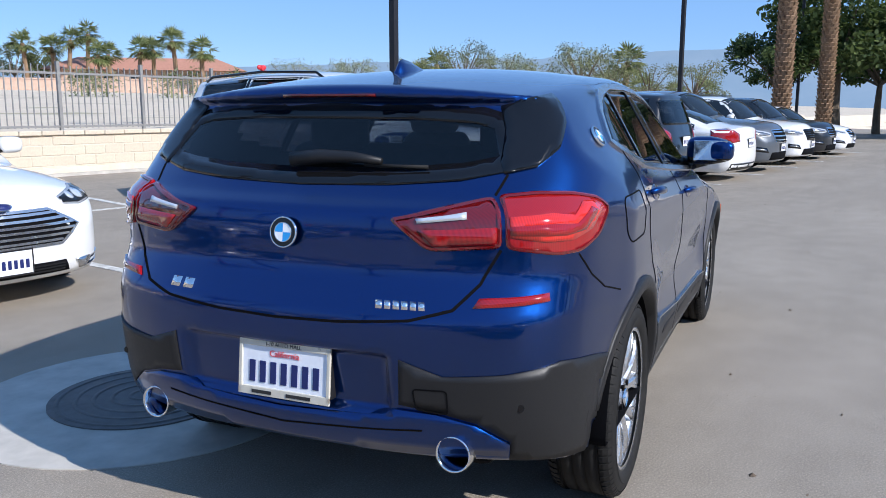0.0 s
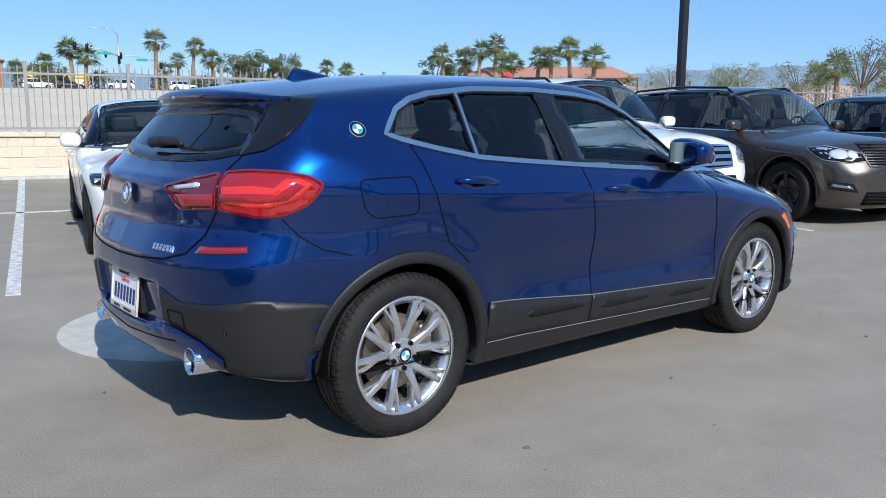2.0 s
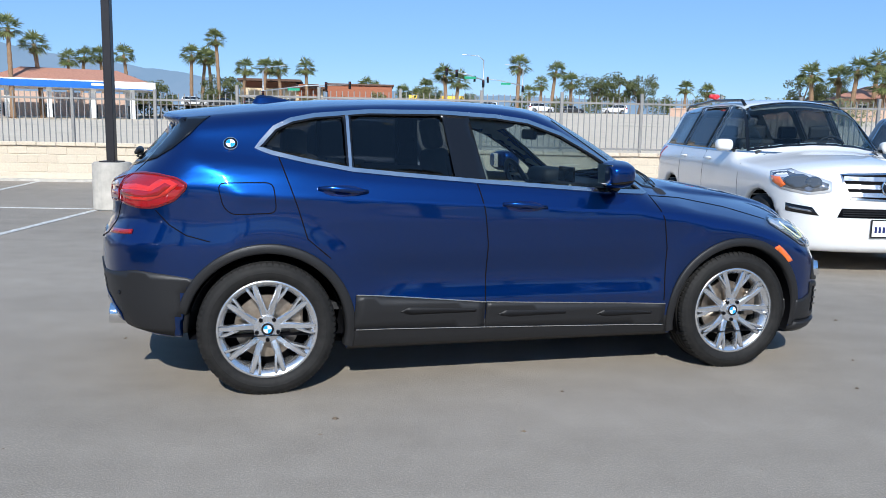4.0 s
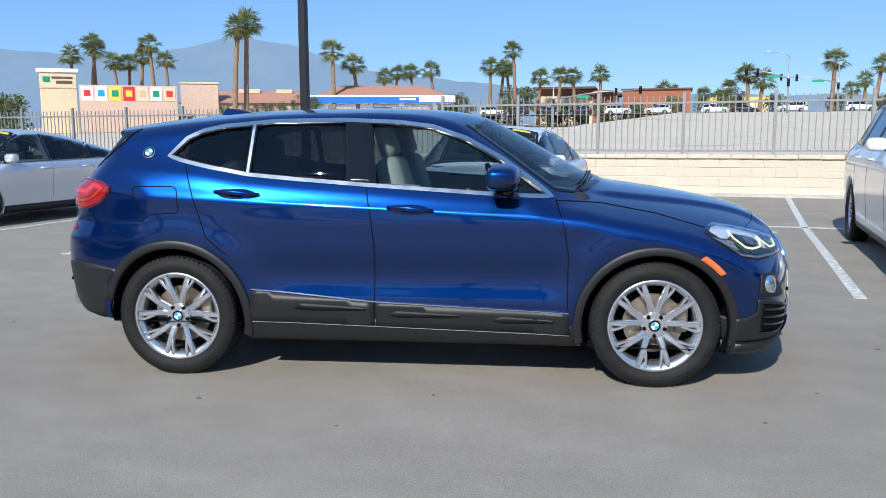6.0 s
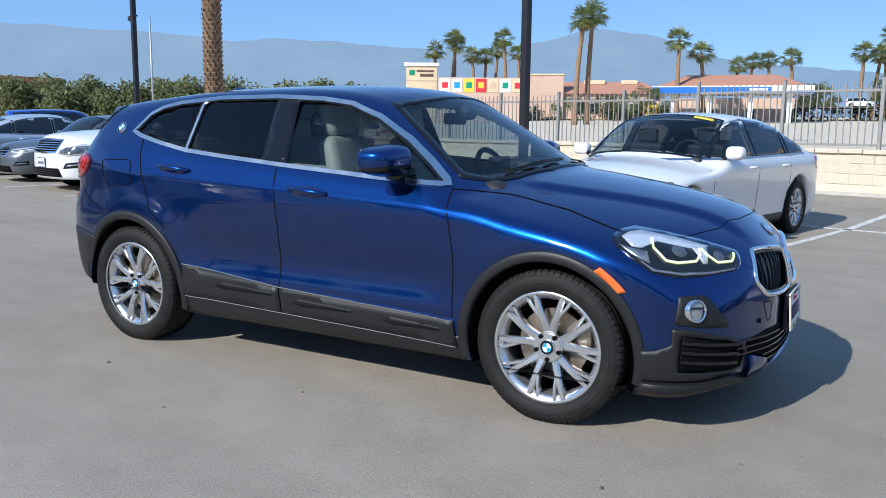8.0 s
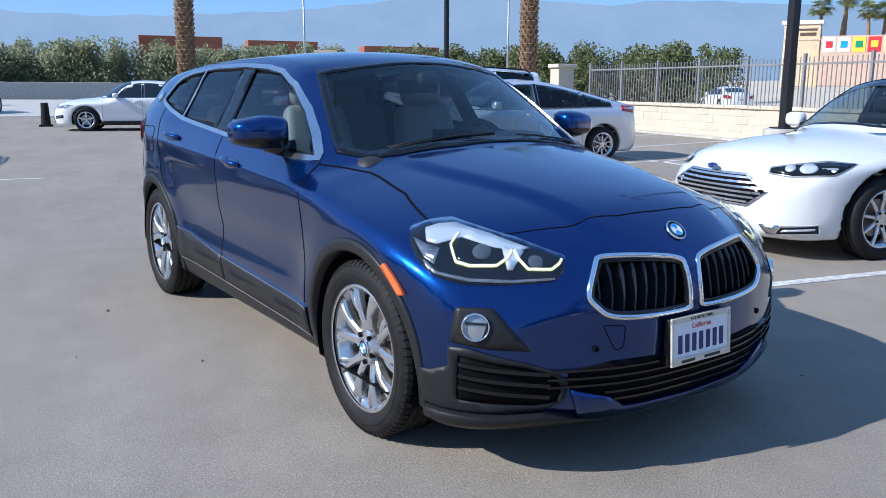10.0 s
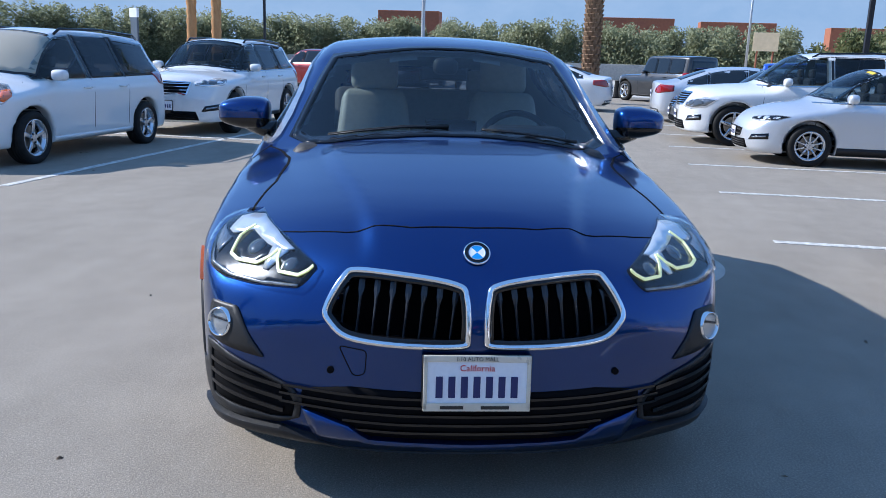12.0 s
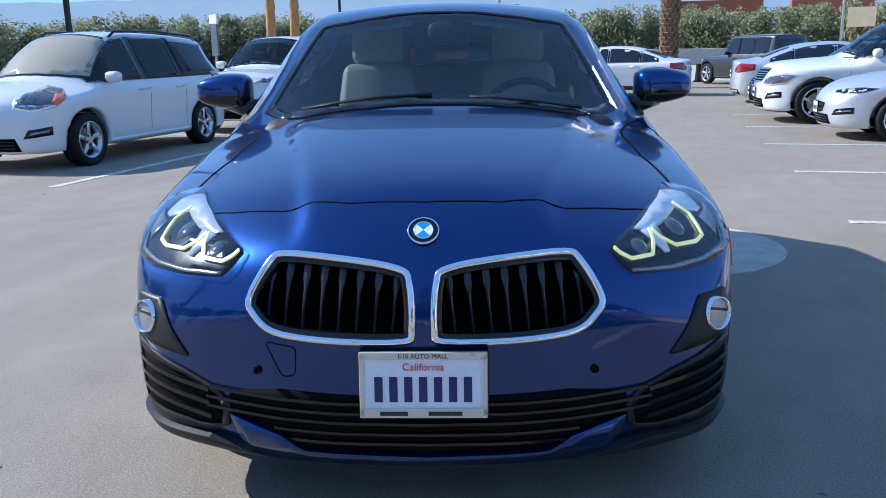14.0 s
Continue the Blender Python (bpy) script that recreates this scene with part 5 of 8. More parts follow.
    S.panel("lip_cladding", ax, around(ax, lip + [(x, y, 0.208) for x, y, z in lip[::-1]]), M["clad"], car, 0.024, 0.05, 0.03, label="black plastic front edge")
    lic_plate(car, pose(2.222, 0.0, 0.466, -4, 0, 90) @ pose(0, 0, 0))
    part("plate_holder", box_bm(0.02, 0.33, 0.165, (2.205, 0, 0.466), 0.004), M["clad"], car)
    for y in (-0.44, 0.44):
        p = S.onto("front", [(y, 0.475)])[0]
        part("parking_sensor", cyl_bm(0.011, 0.008, 14, "x", (p[0] + 0.003, y, 0.475)), M["gap"], car)
    S.strip("tow_cover_gap", ax, round_poly(fr([(-0.415, 0.555), (-0.33, 0.545), (-0.335, 0.47), (-0.37, 0.462)]), 0.015), 0.003, M["gap"], car, 0.0012, 0.003, closed=True)
    # orange side markers
    for s, side in ((-1, "right"), (1, "left")):
        cx, ri, ro = 1.335, 0.432, 0.462
        arc = [(cx + ro * math.cos(radians(a)), 0.335 + ro * math.sin(radians(a))) for a in range(40, 61, 3)] + [(cx + ri * math.cos(radians(a)), 0.335 + ri * math.sin(radians(a))) for a in range(60, 39, -3)]
        S.panel("side_marker", side, arc, M["orange_lens"], car, 0.010, 0.02, 0.02, label="orange side marker lamp")
    # wipers and the black scuttle
    S.panel("scuttle", "top", [(0.95, -0.585), (1.0, -0.50), (1.075, -0.25), (1.09, 0.0), (1.075, 0.25), (1.0, 0.50), (0.95, 0.585), (0.915, 0.57), (0.96, 0.46), (1.035, 0.22), (1.05, 0.0), (1.035, -0.22), (0.96, -0.46), (0.915, -0.57)], M["gloss_black"], car, 0.004, 0.01, 0.03)
    for line in ([(0.945, -0.53), (0.985, -0.40), (1.015, -0.22), (1.03, -0.02)], [(1.045, 0.12), (1.03, 0.25), (0.99, 0.42), (0.94, 0.55)]):
        w = new("wiper")
        w.parent = car
        q = S.onto("top", line) + np.array([0, 0, 0.016])
        v, f = tube(q.tolist(), [0.003, 0.004, 0.005, 0.008], 8)
        link_part("wiper_arm", mesh_from("wiper_arm", v, f), M["clad"], w)
        q = S.onto("top", [(x - 0.02, y) for x, y in line]) + np.array([0, 0, 0.010])
        v, f = tube(q.tolist(), 0.004, 6)
        link_part("wiper_blade", mesh_from("wiper_blade", v, f), M["rubber"], w)


def blue_sides(S, car):
    for s, side in ((-1, "right"), (1, "left")):
        # mirrors
        mir = new("door_mirror")
        mir.parent = car
        tagged(mir, "blue door mirror with a black foot")
        b = bmesh.new()
        bmesh.ops.create_uvsphere(b, u_segments=28, v_segments=18, radius=1)
        for v in b.verts:
            x, y, z = v.co
            sx = 0.105 if x > 0 else 0.055
            x2 = math.copysign(abs(x) ** 0.7, x) * sx
            z2 = math.copysign(abs(z) ** 0.5, z) * (0.076 if z > 0 else 0.076)
            y2 = math.copysign(abs(y) ** 0.45, y) * 0.124
            v.co = (x2 - 0.02 * (y2 * s) / 0.12, y2, z2 * (1 - 0.30 * max(0, y2 * s) / 0.118))
        bmesh.ops.translate(b, vec=(0.50, s * 0.950, 1.132), verts=b.verts)
        cap, foot = b, bmesh.new()
        low = b.copy()
        bmesh.ops.bisect_plane(cap, geom=cap.verts[:] + cap.edges[:] + cap.faces[:], plane_co=(0.5, 0, 1.100), plane_no=(-0.12, 0, 1), clear_inner=True)
        bmesh.ops.bisect_plane(low, geom=low.verts[:] + low.edges[:] + low.faces[:], plane_co=(0.5, 0, 1.0995), plane_no=(-0.12, 0, 1), clear_outer=True)
        part("mirror_cap", cap, M["blue"], mir, smooth=True)
        foot.free()
        part("mirror_base", low, M["gloss_black"], mir, smooth=True)
        v, f = tube([(0.56, s * 0.80, 1.055), (0.55, s * 0.86, 1.06), (0.53, s * 0.92, 1.085)], [0.045, 0.035, 0.04], 12)
        link_part("mirror_arm", mesh_from("mirror_arm", v, f), M["gloss_black"], mir)
        part("mirror_glass", box_bm(0.004, 0.17, 0.105, (0.446, s * 0.955, 1.135), 0.0015), M["chrome"], mir)
        # handles
        for x, z in ((-0.955, 1.045), (0.015, 0.962)):
            h = new("door_handle")
            h.parent = car
            cup = [(x + 0.105 * math.cos(a), z + 0.028 * math.sin(a) - 0.006) for a in np.linspace(0, 2 * math.pi, 20, endpoint=False)]
            # flat panel whose darker blue paints the shade of a cup
            S.panel("handle_recess", side, cup, M["recess_shade"], h, 0.0015, 0.004, 0.02)
            line = [(x - 0.125, z + 0.006), (x - 0.06, z + 0.008), (x, z + 0.004), (x + 0.06, z - 0.003), (x + 0.125, z - 0.010)]
            q = S.onto(side, line)
            q[:, 1] += s * np.array([0.004, 0.026, 0.032, 0.026, 0.004])
            v, f = tube(q.tolist(), [0.010, 0.015, 0.016, 0.015, 0.010], 10)
            link_part("handle_grip", mesh_from("handle_grip", v, f), M["blue"], h)
        # grooves in the lower door panels, their shade painted as dark flat panels
        for x0, x1, z0, z1 in ((-0.66, -0.24, 0.425, 0.405), (-0.12, 0.28, 0.39, 0.375), (0.46, 0.80, 0.37, 0.355)):
            S.panel("cladding_groove", side, round_poly([(x0, z0 - 0.018), (x0 + 0.05, z0 + 0.008), (x1, z1 + 0.006), (x1, z1 - 0.012), (x0 + 0.06, z0 - 0.034)], 0.01), M["groove_shade"], car, 0.0093, 0.003, 0.03)
    # floor and inner arches
    part("underbody", box_bm(3.45, 1.5, 0.10, (0.18, 0, 0.27), 0.03), M["gap"], car)
    for x in (1.335, -1.335):
        for s in (-1, 1):
            v, f = lathe([(0.384, s * 0.195), (0.384, -s * 0.108), (0.02, -s * 0.108)], 40)
            me = mesh_from("wheel_well", [(a, b, max(c, -0.12 if x > 0 else -0.03)) for a, b, c in v], f)
            ob = link_part("wheel_well", me, M["gap"], car)
            ob.location = (x, s * 0.70, 0.335)


def seat_parts(parent, x, y, w=0.50, leather="leather"):
    seat = new("seat")
    seat.parent = parent
    seat.location = (x, y, 0)
    part("cushion", box_bm(0.50, w, 0.16, (0.10, 0, 0.62), 0.05, 3), M[leather], seat, smooth=True)
    b = box_bm(0.15, w * 0.96, 0.62, (0, 0, 0), 0.055, 3)
    for v in b.verts:
        v.co.y *= 1 - 0.30 * max(0, v.co.z) / 0.31
    bmesh.ops.rotate(b, matrix=Matrix.Rotation(radians(-17), 3, "Y"), verts=b.verts)
    bmesh.ops.translate(b, vec=(-0.20, 0, 0.93), verts=b.verts)
    part("backrest", b, M[leather], seat, smooth=True)
    b = box_bm(0.10, w * 0.52, 0.20, (0, 0, 0), 0.04, 3)
    bmesh.ops.rotate(b, matrix=Matrix.Rotation(radians(-14), 3, "Y"), verts=b.verts)
    bmesh.ops.translate(b, vec=(-0.30, 0, 1.325), verts=b.verts)
    part("headrest", b, M[leather], seat, smooth=True)
    for s in (-1, 1):
        v, f = tube([(-0.295, s * 0.06, 1.16), (-0.30, s * 0.06, 1.26)], 0.007, 8)
        link_part("headrest_post", mesh_from("headrest_post", v, f), M["chrome"], seat)
    return seat


def blue_inside(S, car):
    for y in (-0.35, 0.37):
        seat_parts(car, 0.10, y)
    bench = new("rear_bench")
    bench.parent = car
    part("bench_cushion", box_bm(0.5, 1.25, 0.18, (-0.72, 0, 0.62), 0.05, 3), M["leather"], bench, smooth=True)
    b = box_bm(0.14, 1.25, 0.60, (0, 0, 0), 0.05, 3)
    bmesh.ops.rotate(b, matrix=Matrix.Rotation(radians(-20), 3, "Y"), verts=b.verts)
    bmesh.ops.translate(b, vec=(-1.02, 0, 0.92), verts=b.verts)
    part("bench_back", b, M["leather"], bench, smooth=True)
    for y in (-0.38, 0.38):
        part("bench_headrest", box_bm(0.09, 0.26, 0.16, (-1.14, y, 1.26), 0.04, 3), M["leather"], bench, smooth=True)
    b = box_bm(0.42, 1.38, 0.22, (0.80, 0, 0.93), 0.07, 3)
    part("dashboard", b, M["dark_trim"], car, smooth=True)
    part("instrument_hood", box_bm(0.22, 0.36, 0.10, (0.66, 0.37, 1.06), 0.04, 3), M["dark_trim"], car, smooth=True)
    part("dash_screen", box_bm(0.02, 0.24, 0.10, (0.64, 0.02, 1.08), 0.006), M["gloss_black"], car)
    wheel = new("steering_wheel")
    wheel.parent = car
    wheel.location = (0.44, 0.37, 0.985)
    wheel.rotation_euler = (0, radians(-25), 0)
    v, f = tube([(0, 0.185 * math.cos(a), 0.185 * math.sin(a)) for a in np.linspace(0, 2 * math.pi, 36, endpoint=False)], 0.017, 8, closed=True)
    link_part("wheel_rim", mesh_from("wheel_rim", v, f), M["dark_trim"], wheel)
    part("wheel_pad", box_bm(0.05, 0.16, 0.13, (0.01, 0, 0), 0.04, 3), M["dark_trim"], wheel, smooth=True)
    for a in (0, 180, 270):
        r = radians(a)
        v, f = tube([(0.01, 0, 0), (0.0, 0.18 * math.cos(r), 0.18 * math.sin(r))], 0.018, 8)
        link_part("wheel_spoke", mesh_from("wheel_spoke", v, f), M["dark_trim"], wheel)
    part("inner_mirror", box_bm(0.025, 0.24, 0.065, (0.36, 0.0, 1.335), 0.012), M["dark_trim"], car)
    part("mirror_housing", box_bm(0.10, 0.12, 0.08, (0.43, 0, 1.37), 0.03, 3), M["dark_trim"], car, smooth=True)
    part("cabin_floor", box_bm(2.7, 1.5, 0.04, (-0.4, 0, 0.42)), M["dark_trim"], car)


def arch_band(S, car, side, s, cx, ri, ro, a0, a1):
    """A smooth plastic band round a wheel opening, turned inwards at its inner edge."""
    angs = [a0 + (a1 - a0) * i / 44 for i in range(45)]
    out = S.onto(side, [(cx + (ro + 0.012) * math.cos(radians(a)), 0.335 + (ro + 0.012) * math.sin(radians(a))) for a in angs])[:, 1] * s
    out = np.convolve(np.pad(out, 3, mode="edge"), np.ones(7) / 7, mode="valid")
    vs, fs = [], []
    for a, y in zip(angs, out):
        c, n = math.cos(radians(a)), math.sin(radians(a))
        for r, dy in ((ro, -0.012), (ro, 0.006), (ro - 0.006, 0.011), (ri + 0.012, 0.013), (ri, 0.007), (ri, -0.13)):
            vs.append((cx + r * c, s * (y + dy), 0.335 + r * n))
    for i in range(len(angs) - 1):
        for k in range(5):
            b = i * 6 + k
            q = (b, b + 1, b + 7, b + 6)
            fs.append(q if s < 0 else q[::-1])
    ob = link_part("arch_cladding", mesh_from("arch_cladding", vs, fs), M["clad"], car)
    tagged(ob, "black plastic wheel arch trim")


def make_blue_car():
    car = empty("car", pose(-0.003, 0.022, 0, 0, 0, BMW_TURN), "deep blue metallic compact crossover parked on the asphalt", "car")
    S = BLUE
    ws_in = grow_poly(WINDSCREEN, -0.02)
    rg_in = grow_poly(REAR_GLASS, -0.02)
    kid = grow_poly(KIDNEY, -0.012)
    kid2 = mirror_y(kid)

    def keep(x, y, z):
        side = (np.abs(y) > 0.5) & in_poly(x, z, DAYLIGHT)
        ws = in_poly(x, y, ws_in) & (z > 1.0)
        rg = (x < -1.6) & (z > 1.1) & in_poly(y, z, rg_in)
        gr = (x > 1.7) & (in_poly(y, z, kid) | in_poly(y, z, kid2))
        return ~(side | ws | rg | gr)

    skin(S, "body", M["blue"], car, (0.019, 0.019, 0.0165), keep, label="deep blue metallic body shell")

    def keep_in(x, y, z):
        side = (np.abs(y) > 0.45) & in_poly(x, z, grow_poly(DAYLIGHT, -0.005))
        ws = in_poly(x, y, ws_in) & (z > 0.97)
        rg = (x < -1.5) & (z > 1.07) & in_poly(y, z, rg_in)
        fr = (x > 0.80)
        return ~(side | ws | rg | fr) & (z > 0.25)

    skin(S, "interior_lining", M["lining"], car, (0.045, 0.045, 0.045), keep_in, level=-0.045, flip=True, label="dark grey interior lining")
    for s, side in ((-1, "right"), (1, "left")):
        # windows: dark rear panes, a clear front one, behind one bright frame
        rear_q = [(-1.355, 1.243), (-1.272, 1.335), (-1.19, 1.373), (-1.075, 1.398), (-0.925, 1.413), (-0.925, 1.150), (-1.145, 1.196), (-1.29, 1.226)]
        rear_d = [(-0.895, 1.416), (-0.79, 1.424), (-0.40, 1.429), (-0.385, 1.429), (-0.35, 1.102), (-0.65, 1.125), (-0.895, 1.149)]
        front_d = [(-0.24, 1.424), (-0.08, 1.415), (0.105, 1.392), (0.29, 1.327), (0.485, 1.218), (0.60, 1.138), (0.735, 1.036), (0.43, 1.049), (-0.185, 1.090)]
        S.panel("quarter_window", side, rear_q, M["glass_dark"], car, 0.0, 0.006, label="dark tinted rear quarter window")
        S.panel("rear_door_window", side, rear_d, M["glass_dark"], car, 0.0, 0.006, label="dark tinted rear door window")
        S.panel("front_door_window", side, front_d, M["glass_clear"], car, 0.0, 0.006, label="clear front door window")
        S.panel("window_surround", side, SIDE_GLASS, M["gloss_black"], car, 0.003, 0.012, holes=[grow_poly(p, -0.004) for p in (rear_q, rear_d, front_d)], label="gloss black window surround and pillars")
        S.strip("window_trim", side, SIDE_GLASS, 0.021, M["satin"], car, 0.008, 0.012, closed=True, label="satin aluminium window frame strip")
        S.strip("pillar_trim", side, [(-0.91, 1.14), (-0.91, 1.42)], 0.016, M["satin"], car, 0.006, 0.01)
        # joints
        S.strip("door_gap", side, [(-0.235, 1.07), (-0.205, 0.93), (-0.185, 0.76), (-0.19, 0.40)], 0.006, M["gap"], car, 0.0015, 0.004)
        S.strip("door_gap", side, [(0.80, 1.01), (0.845, 0.87), (0.868, 0.72), (0.868, 0.42)], 0.006, M["gap"], car, 0.0015, 0.004)
        S.strip("door_gap", side, [(-1.27, 1.205), (-1.225, 1.08), (-1.18, 0.95), (-1.135, 0.80), (-1.02, 0.70)], 0.006, M["gap"], car, 0.0015, 0.004)
        if s < 0:
            S.strip("fuel_flap_gap", side, round_poly([(-1.567, 1.077), (-1.30, 1.08), (-1.285, 0.93), (-1.50, 0.925), (-1.54, 0.96)], 0.04), 0.005, M["gap"], car, 0.0015, 0.004, closed=True)
        S.strip("hood_gap", side, [(0.80, 1.005), (1.05, 0.985), (1.35, 0.93), (1.60, 0.86)], 0.003, M["gap"], car, 0.0015, 0.004)
        # black cladding: arch bands, sill and door foot
        for cx, ri, ro, a0, a1 in ((1.335, 0.390, 0.438, -14, 194), (-1.335, 0.396, 0.446, -14, 190)):
            arch_band(S, car, side, s, cx, ri, ro, a0, a1)
        arch_band(S, car, side, s, -1.335, 0.384, 0.50, 166, 185)
        S.panel("sill", side, [(-0.925, 0.36), (0.915, 0.33), (0.925, 0.212), (-0.93, 0.212)], M["clad"], car, 0.003, 0.02, label="black plastic sill")
        S.panel("door_cladding", side, [(-0.89, 0.505), (-0.192, 0.445), (-0.192, 0.300), (-0.90, 0.318)], M["clad"], car, 0.009, 0.015, label="black plastic lower door panel")
        S.panel("door_cladding", side, [(-0.184, 0.442), (0.875, 0.402), (0.885, 0.275), (-0.184, 0.300)], M["clad"], car, 0.009, 0.015, label="black plastic lower door panel")
        S.strip("sill_trim", side, [(-0.89, 0.507), (-0.2, 0.447), (0.875, 0.404)], 0.005, M["satin"], car, 0.0115, 0.012)
        # bright metal strip paints the sunlit glint along the sill's upper edge
        S.strip("sill_edge", side, [(-0.89, 0.322), (-0.19, 0.304), (0.88, 0.277)], 0.004, M["alloy"], car, 0.0102, 0.008)
    S.panel("windscreen", "top", WINDSCREEN, M["glass_ws"], car, 0.001, 0.006, label="windscreen glass")
    S.panel("windscreen_border", "top", grow_poly(WINDSCREEN, 0.006), M["gloss_black"], car, 0.0025, 0.01, holes=[grow_poly(WINDSCREEN, -0.035)], label="black windscreen border")
    S.panel("rear_window", "rear", REAR_GLASS, M["glass_rear"], car, 0.001, 0.006, label="dark tinted rear window")
    S.panel("rear_window_border", "rear", grow_poly(REAR_GLASS, 0.004), M["gloss_black"], car, 0.0025, 0.01, holes=[grow_poly(REAR_GLASS, -0.045)], label="black rear window border")
    for x in (1.335, -1.335):
        for s in (-1, 1):
            hub = wheel_thing(car, "wheel", x, s * 0.792, s)
            roundel(hub, 0.034, pose(0, -0.225 / 2 * 0.72 - 0.006, 0))
    blue_rear(S, car)
    blue_front(S, car)
    blue_sides(S, car)
    blue_inside(S, car)
    return car


blue_car = make_blue_car()

# ---------------------------------------------------------------- parked cars
KINDS = {
    # top line: (share of length from the nose, share of height); rear face: (share of height, metres ahead of the tail)
    "suv": dict(top=[(0.0, 0.45), (0.02, 0.55), (0.05, 0.60), (0.15, 0.635), (0.255, 0.66), (0.275, 0.68), (0.34, 0.83), (0.40, 0.945), (0.44, 0.978), (0.52, 0.997), (0.62, 1.0), (0.80, 0.985), (0.95, 0.955), (1.0, 0.94)],
                rear=[(0.12, 0.12), (0.2, 0.02), (0.3, 0.0), (0.42, 0.01), (0.52, 0.04), (0.62, 0.09), (0.75, 0.18), (0.9, 0.27), (1.0, 0.29)], ws=(0.285, 0.425), side=(0.27, 0.90), back="rear", belt=0.645, panes=((0.30, 0.515), (0.53, 0.70), (0.715, 0.90))),
    "wagon": dict(top=[(0.0, 0.42), (0.02, 0.50), (0.06, 0.56), (0.15, 0.605), (0.20, 0.63), (0.215, 0.65), (0.30, 0.84), (0.37, 0.955), (0.42, 0.985), (0.5, 1.0), (0.65, 0.998), (0.85, 0.975), (0.96, 0.94), (1.0, 0.92)],
                  rear=[(0.12, 0.12), (0.2, 0.02), (0.3, 0.0), (0.42, 0.01), (0.55, 0.04), (0.68, 0.12), (0.9, 0.24), (1.0, 0.27)], ws=(0.225, 0.39), side=(0.20, 0.92), back="rear", belt=0.60, panes=((0.255, 0.485), (0.50, 0.68), (0.695, 0.92))),
    "sedan": dict(top=[(0.0, 0.42), (0.02, 0.50), (0.05, 0.565), (0.14, 0.625), (0.265, 0.665), (0.285, 0.685), (0.36, 0.85), (0.42, 0.955), (0.46, 0.985), (0.54, 1.0), (0.64, 0.985), (0.72, 0.94), (0.80, 0.855), (0.88, 0.76), (0.92, 0.735), (0.97, 0.72), (1.0, 0.69)],
                  rear=[(0.12, 0.15), (0.2, 0.03), (0.32, 0.0), (0.48, 0.01), (0.62, 0.04), (0.72, 0.03), (1.0, 0.10)], ws=(0.295, 0.445), side=(0.27, 0.86), back="top", belt=0.655, panes=((0.315, 0.52), (0.535, 0.715), (0.728, 0.83)), rw=(0.735, 0.875)),
    "hatch": dict(top=[(0.0, 0.40), (0.02, 0.48), (0.05, 0.545), (0.12, 0.61), (0.205, 0.66), (0.225, 0.685), (0.32, 0.88), (0.38, 0.965), (0.42, 0.992), (0.48, 1.0), (0.58, 0.975), (0.72, 0.89), (0.86, 0.785), (0.95, 0.725), (1.0, 0.69)],
                  rear=[(0.12, 0.12), (0.2, 0.03), (0.35, 0.0), (0.5, 0.03), (0.62, 0.07), (0.70, 0.02), (1.0, 0.05)], ws=(0.235, 0.40), side=(0.215, 0.90), back="top", belt=0.645, panes=((0.27, 0.50), (0.515, 0.70), (0.712, 0.84)), rw=(0.66, 0.93)),
    "boxy": dict(top=[(0.0, 0.45), (0.01, 0.53), (0.04, 0.575), (0.2, 0.60), (0.34, 0.615), (0.35, 0.63), (0.40, 0.90), (0.42, 0.97), (0.44, 0.99), (0.6, 1.0), (0.9, 0.995), (1.0, 0.98)],
                 rear=[(0.2, 0.12), (0.3, 0.06), (0.5, 0.05), (0.7, 0.05), (0.95, 0.09), (1.0, 0.10)], ws=(0.352, 0.42), side=(0.35, 0.95), back="rear", belt=0.60, panes=((0.395, 0.56), (0.575, 0.74), (0.76, 0.93))),
    "pickup": dict(top=[(0.0, 0.45), (0.01, 0.55), (0.04, 0.60), (0.2, 0.63), (0.28, 0.645), (0.30, 0.67), (0.36, 0.88), (0.39, 0.965), (0.42, 0.99), (0.5, 1.0), (0.6, 0.985), (0.635, 0.94), (0.655, 0.64), (0.68, 0.60), (0.9, 0.60), (1.0, 0.59)],
                   rear=[(0.2, 0.08), (0.3, 0.0), (0.6, 0.02), (1.0, 0.05)], ws=(0.305, 0.40), side=(0.30, 0.64), back="none", belt=0.63, panes=((0.345, 0.475), (0.49, 0.62))),
}


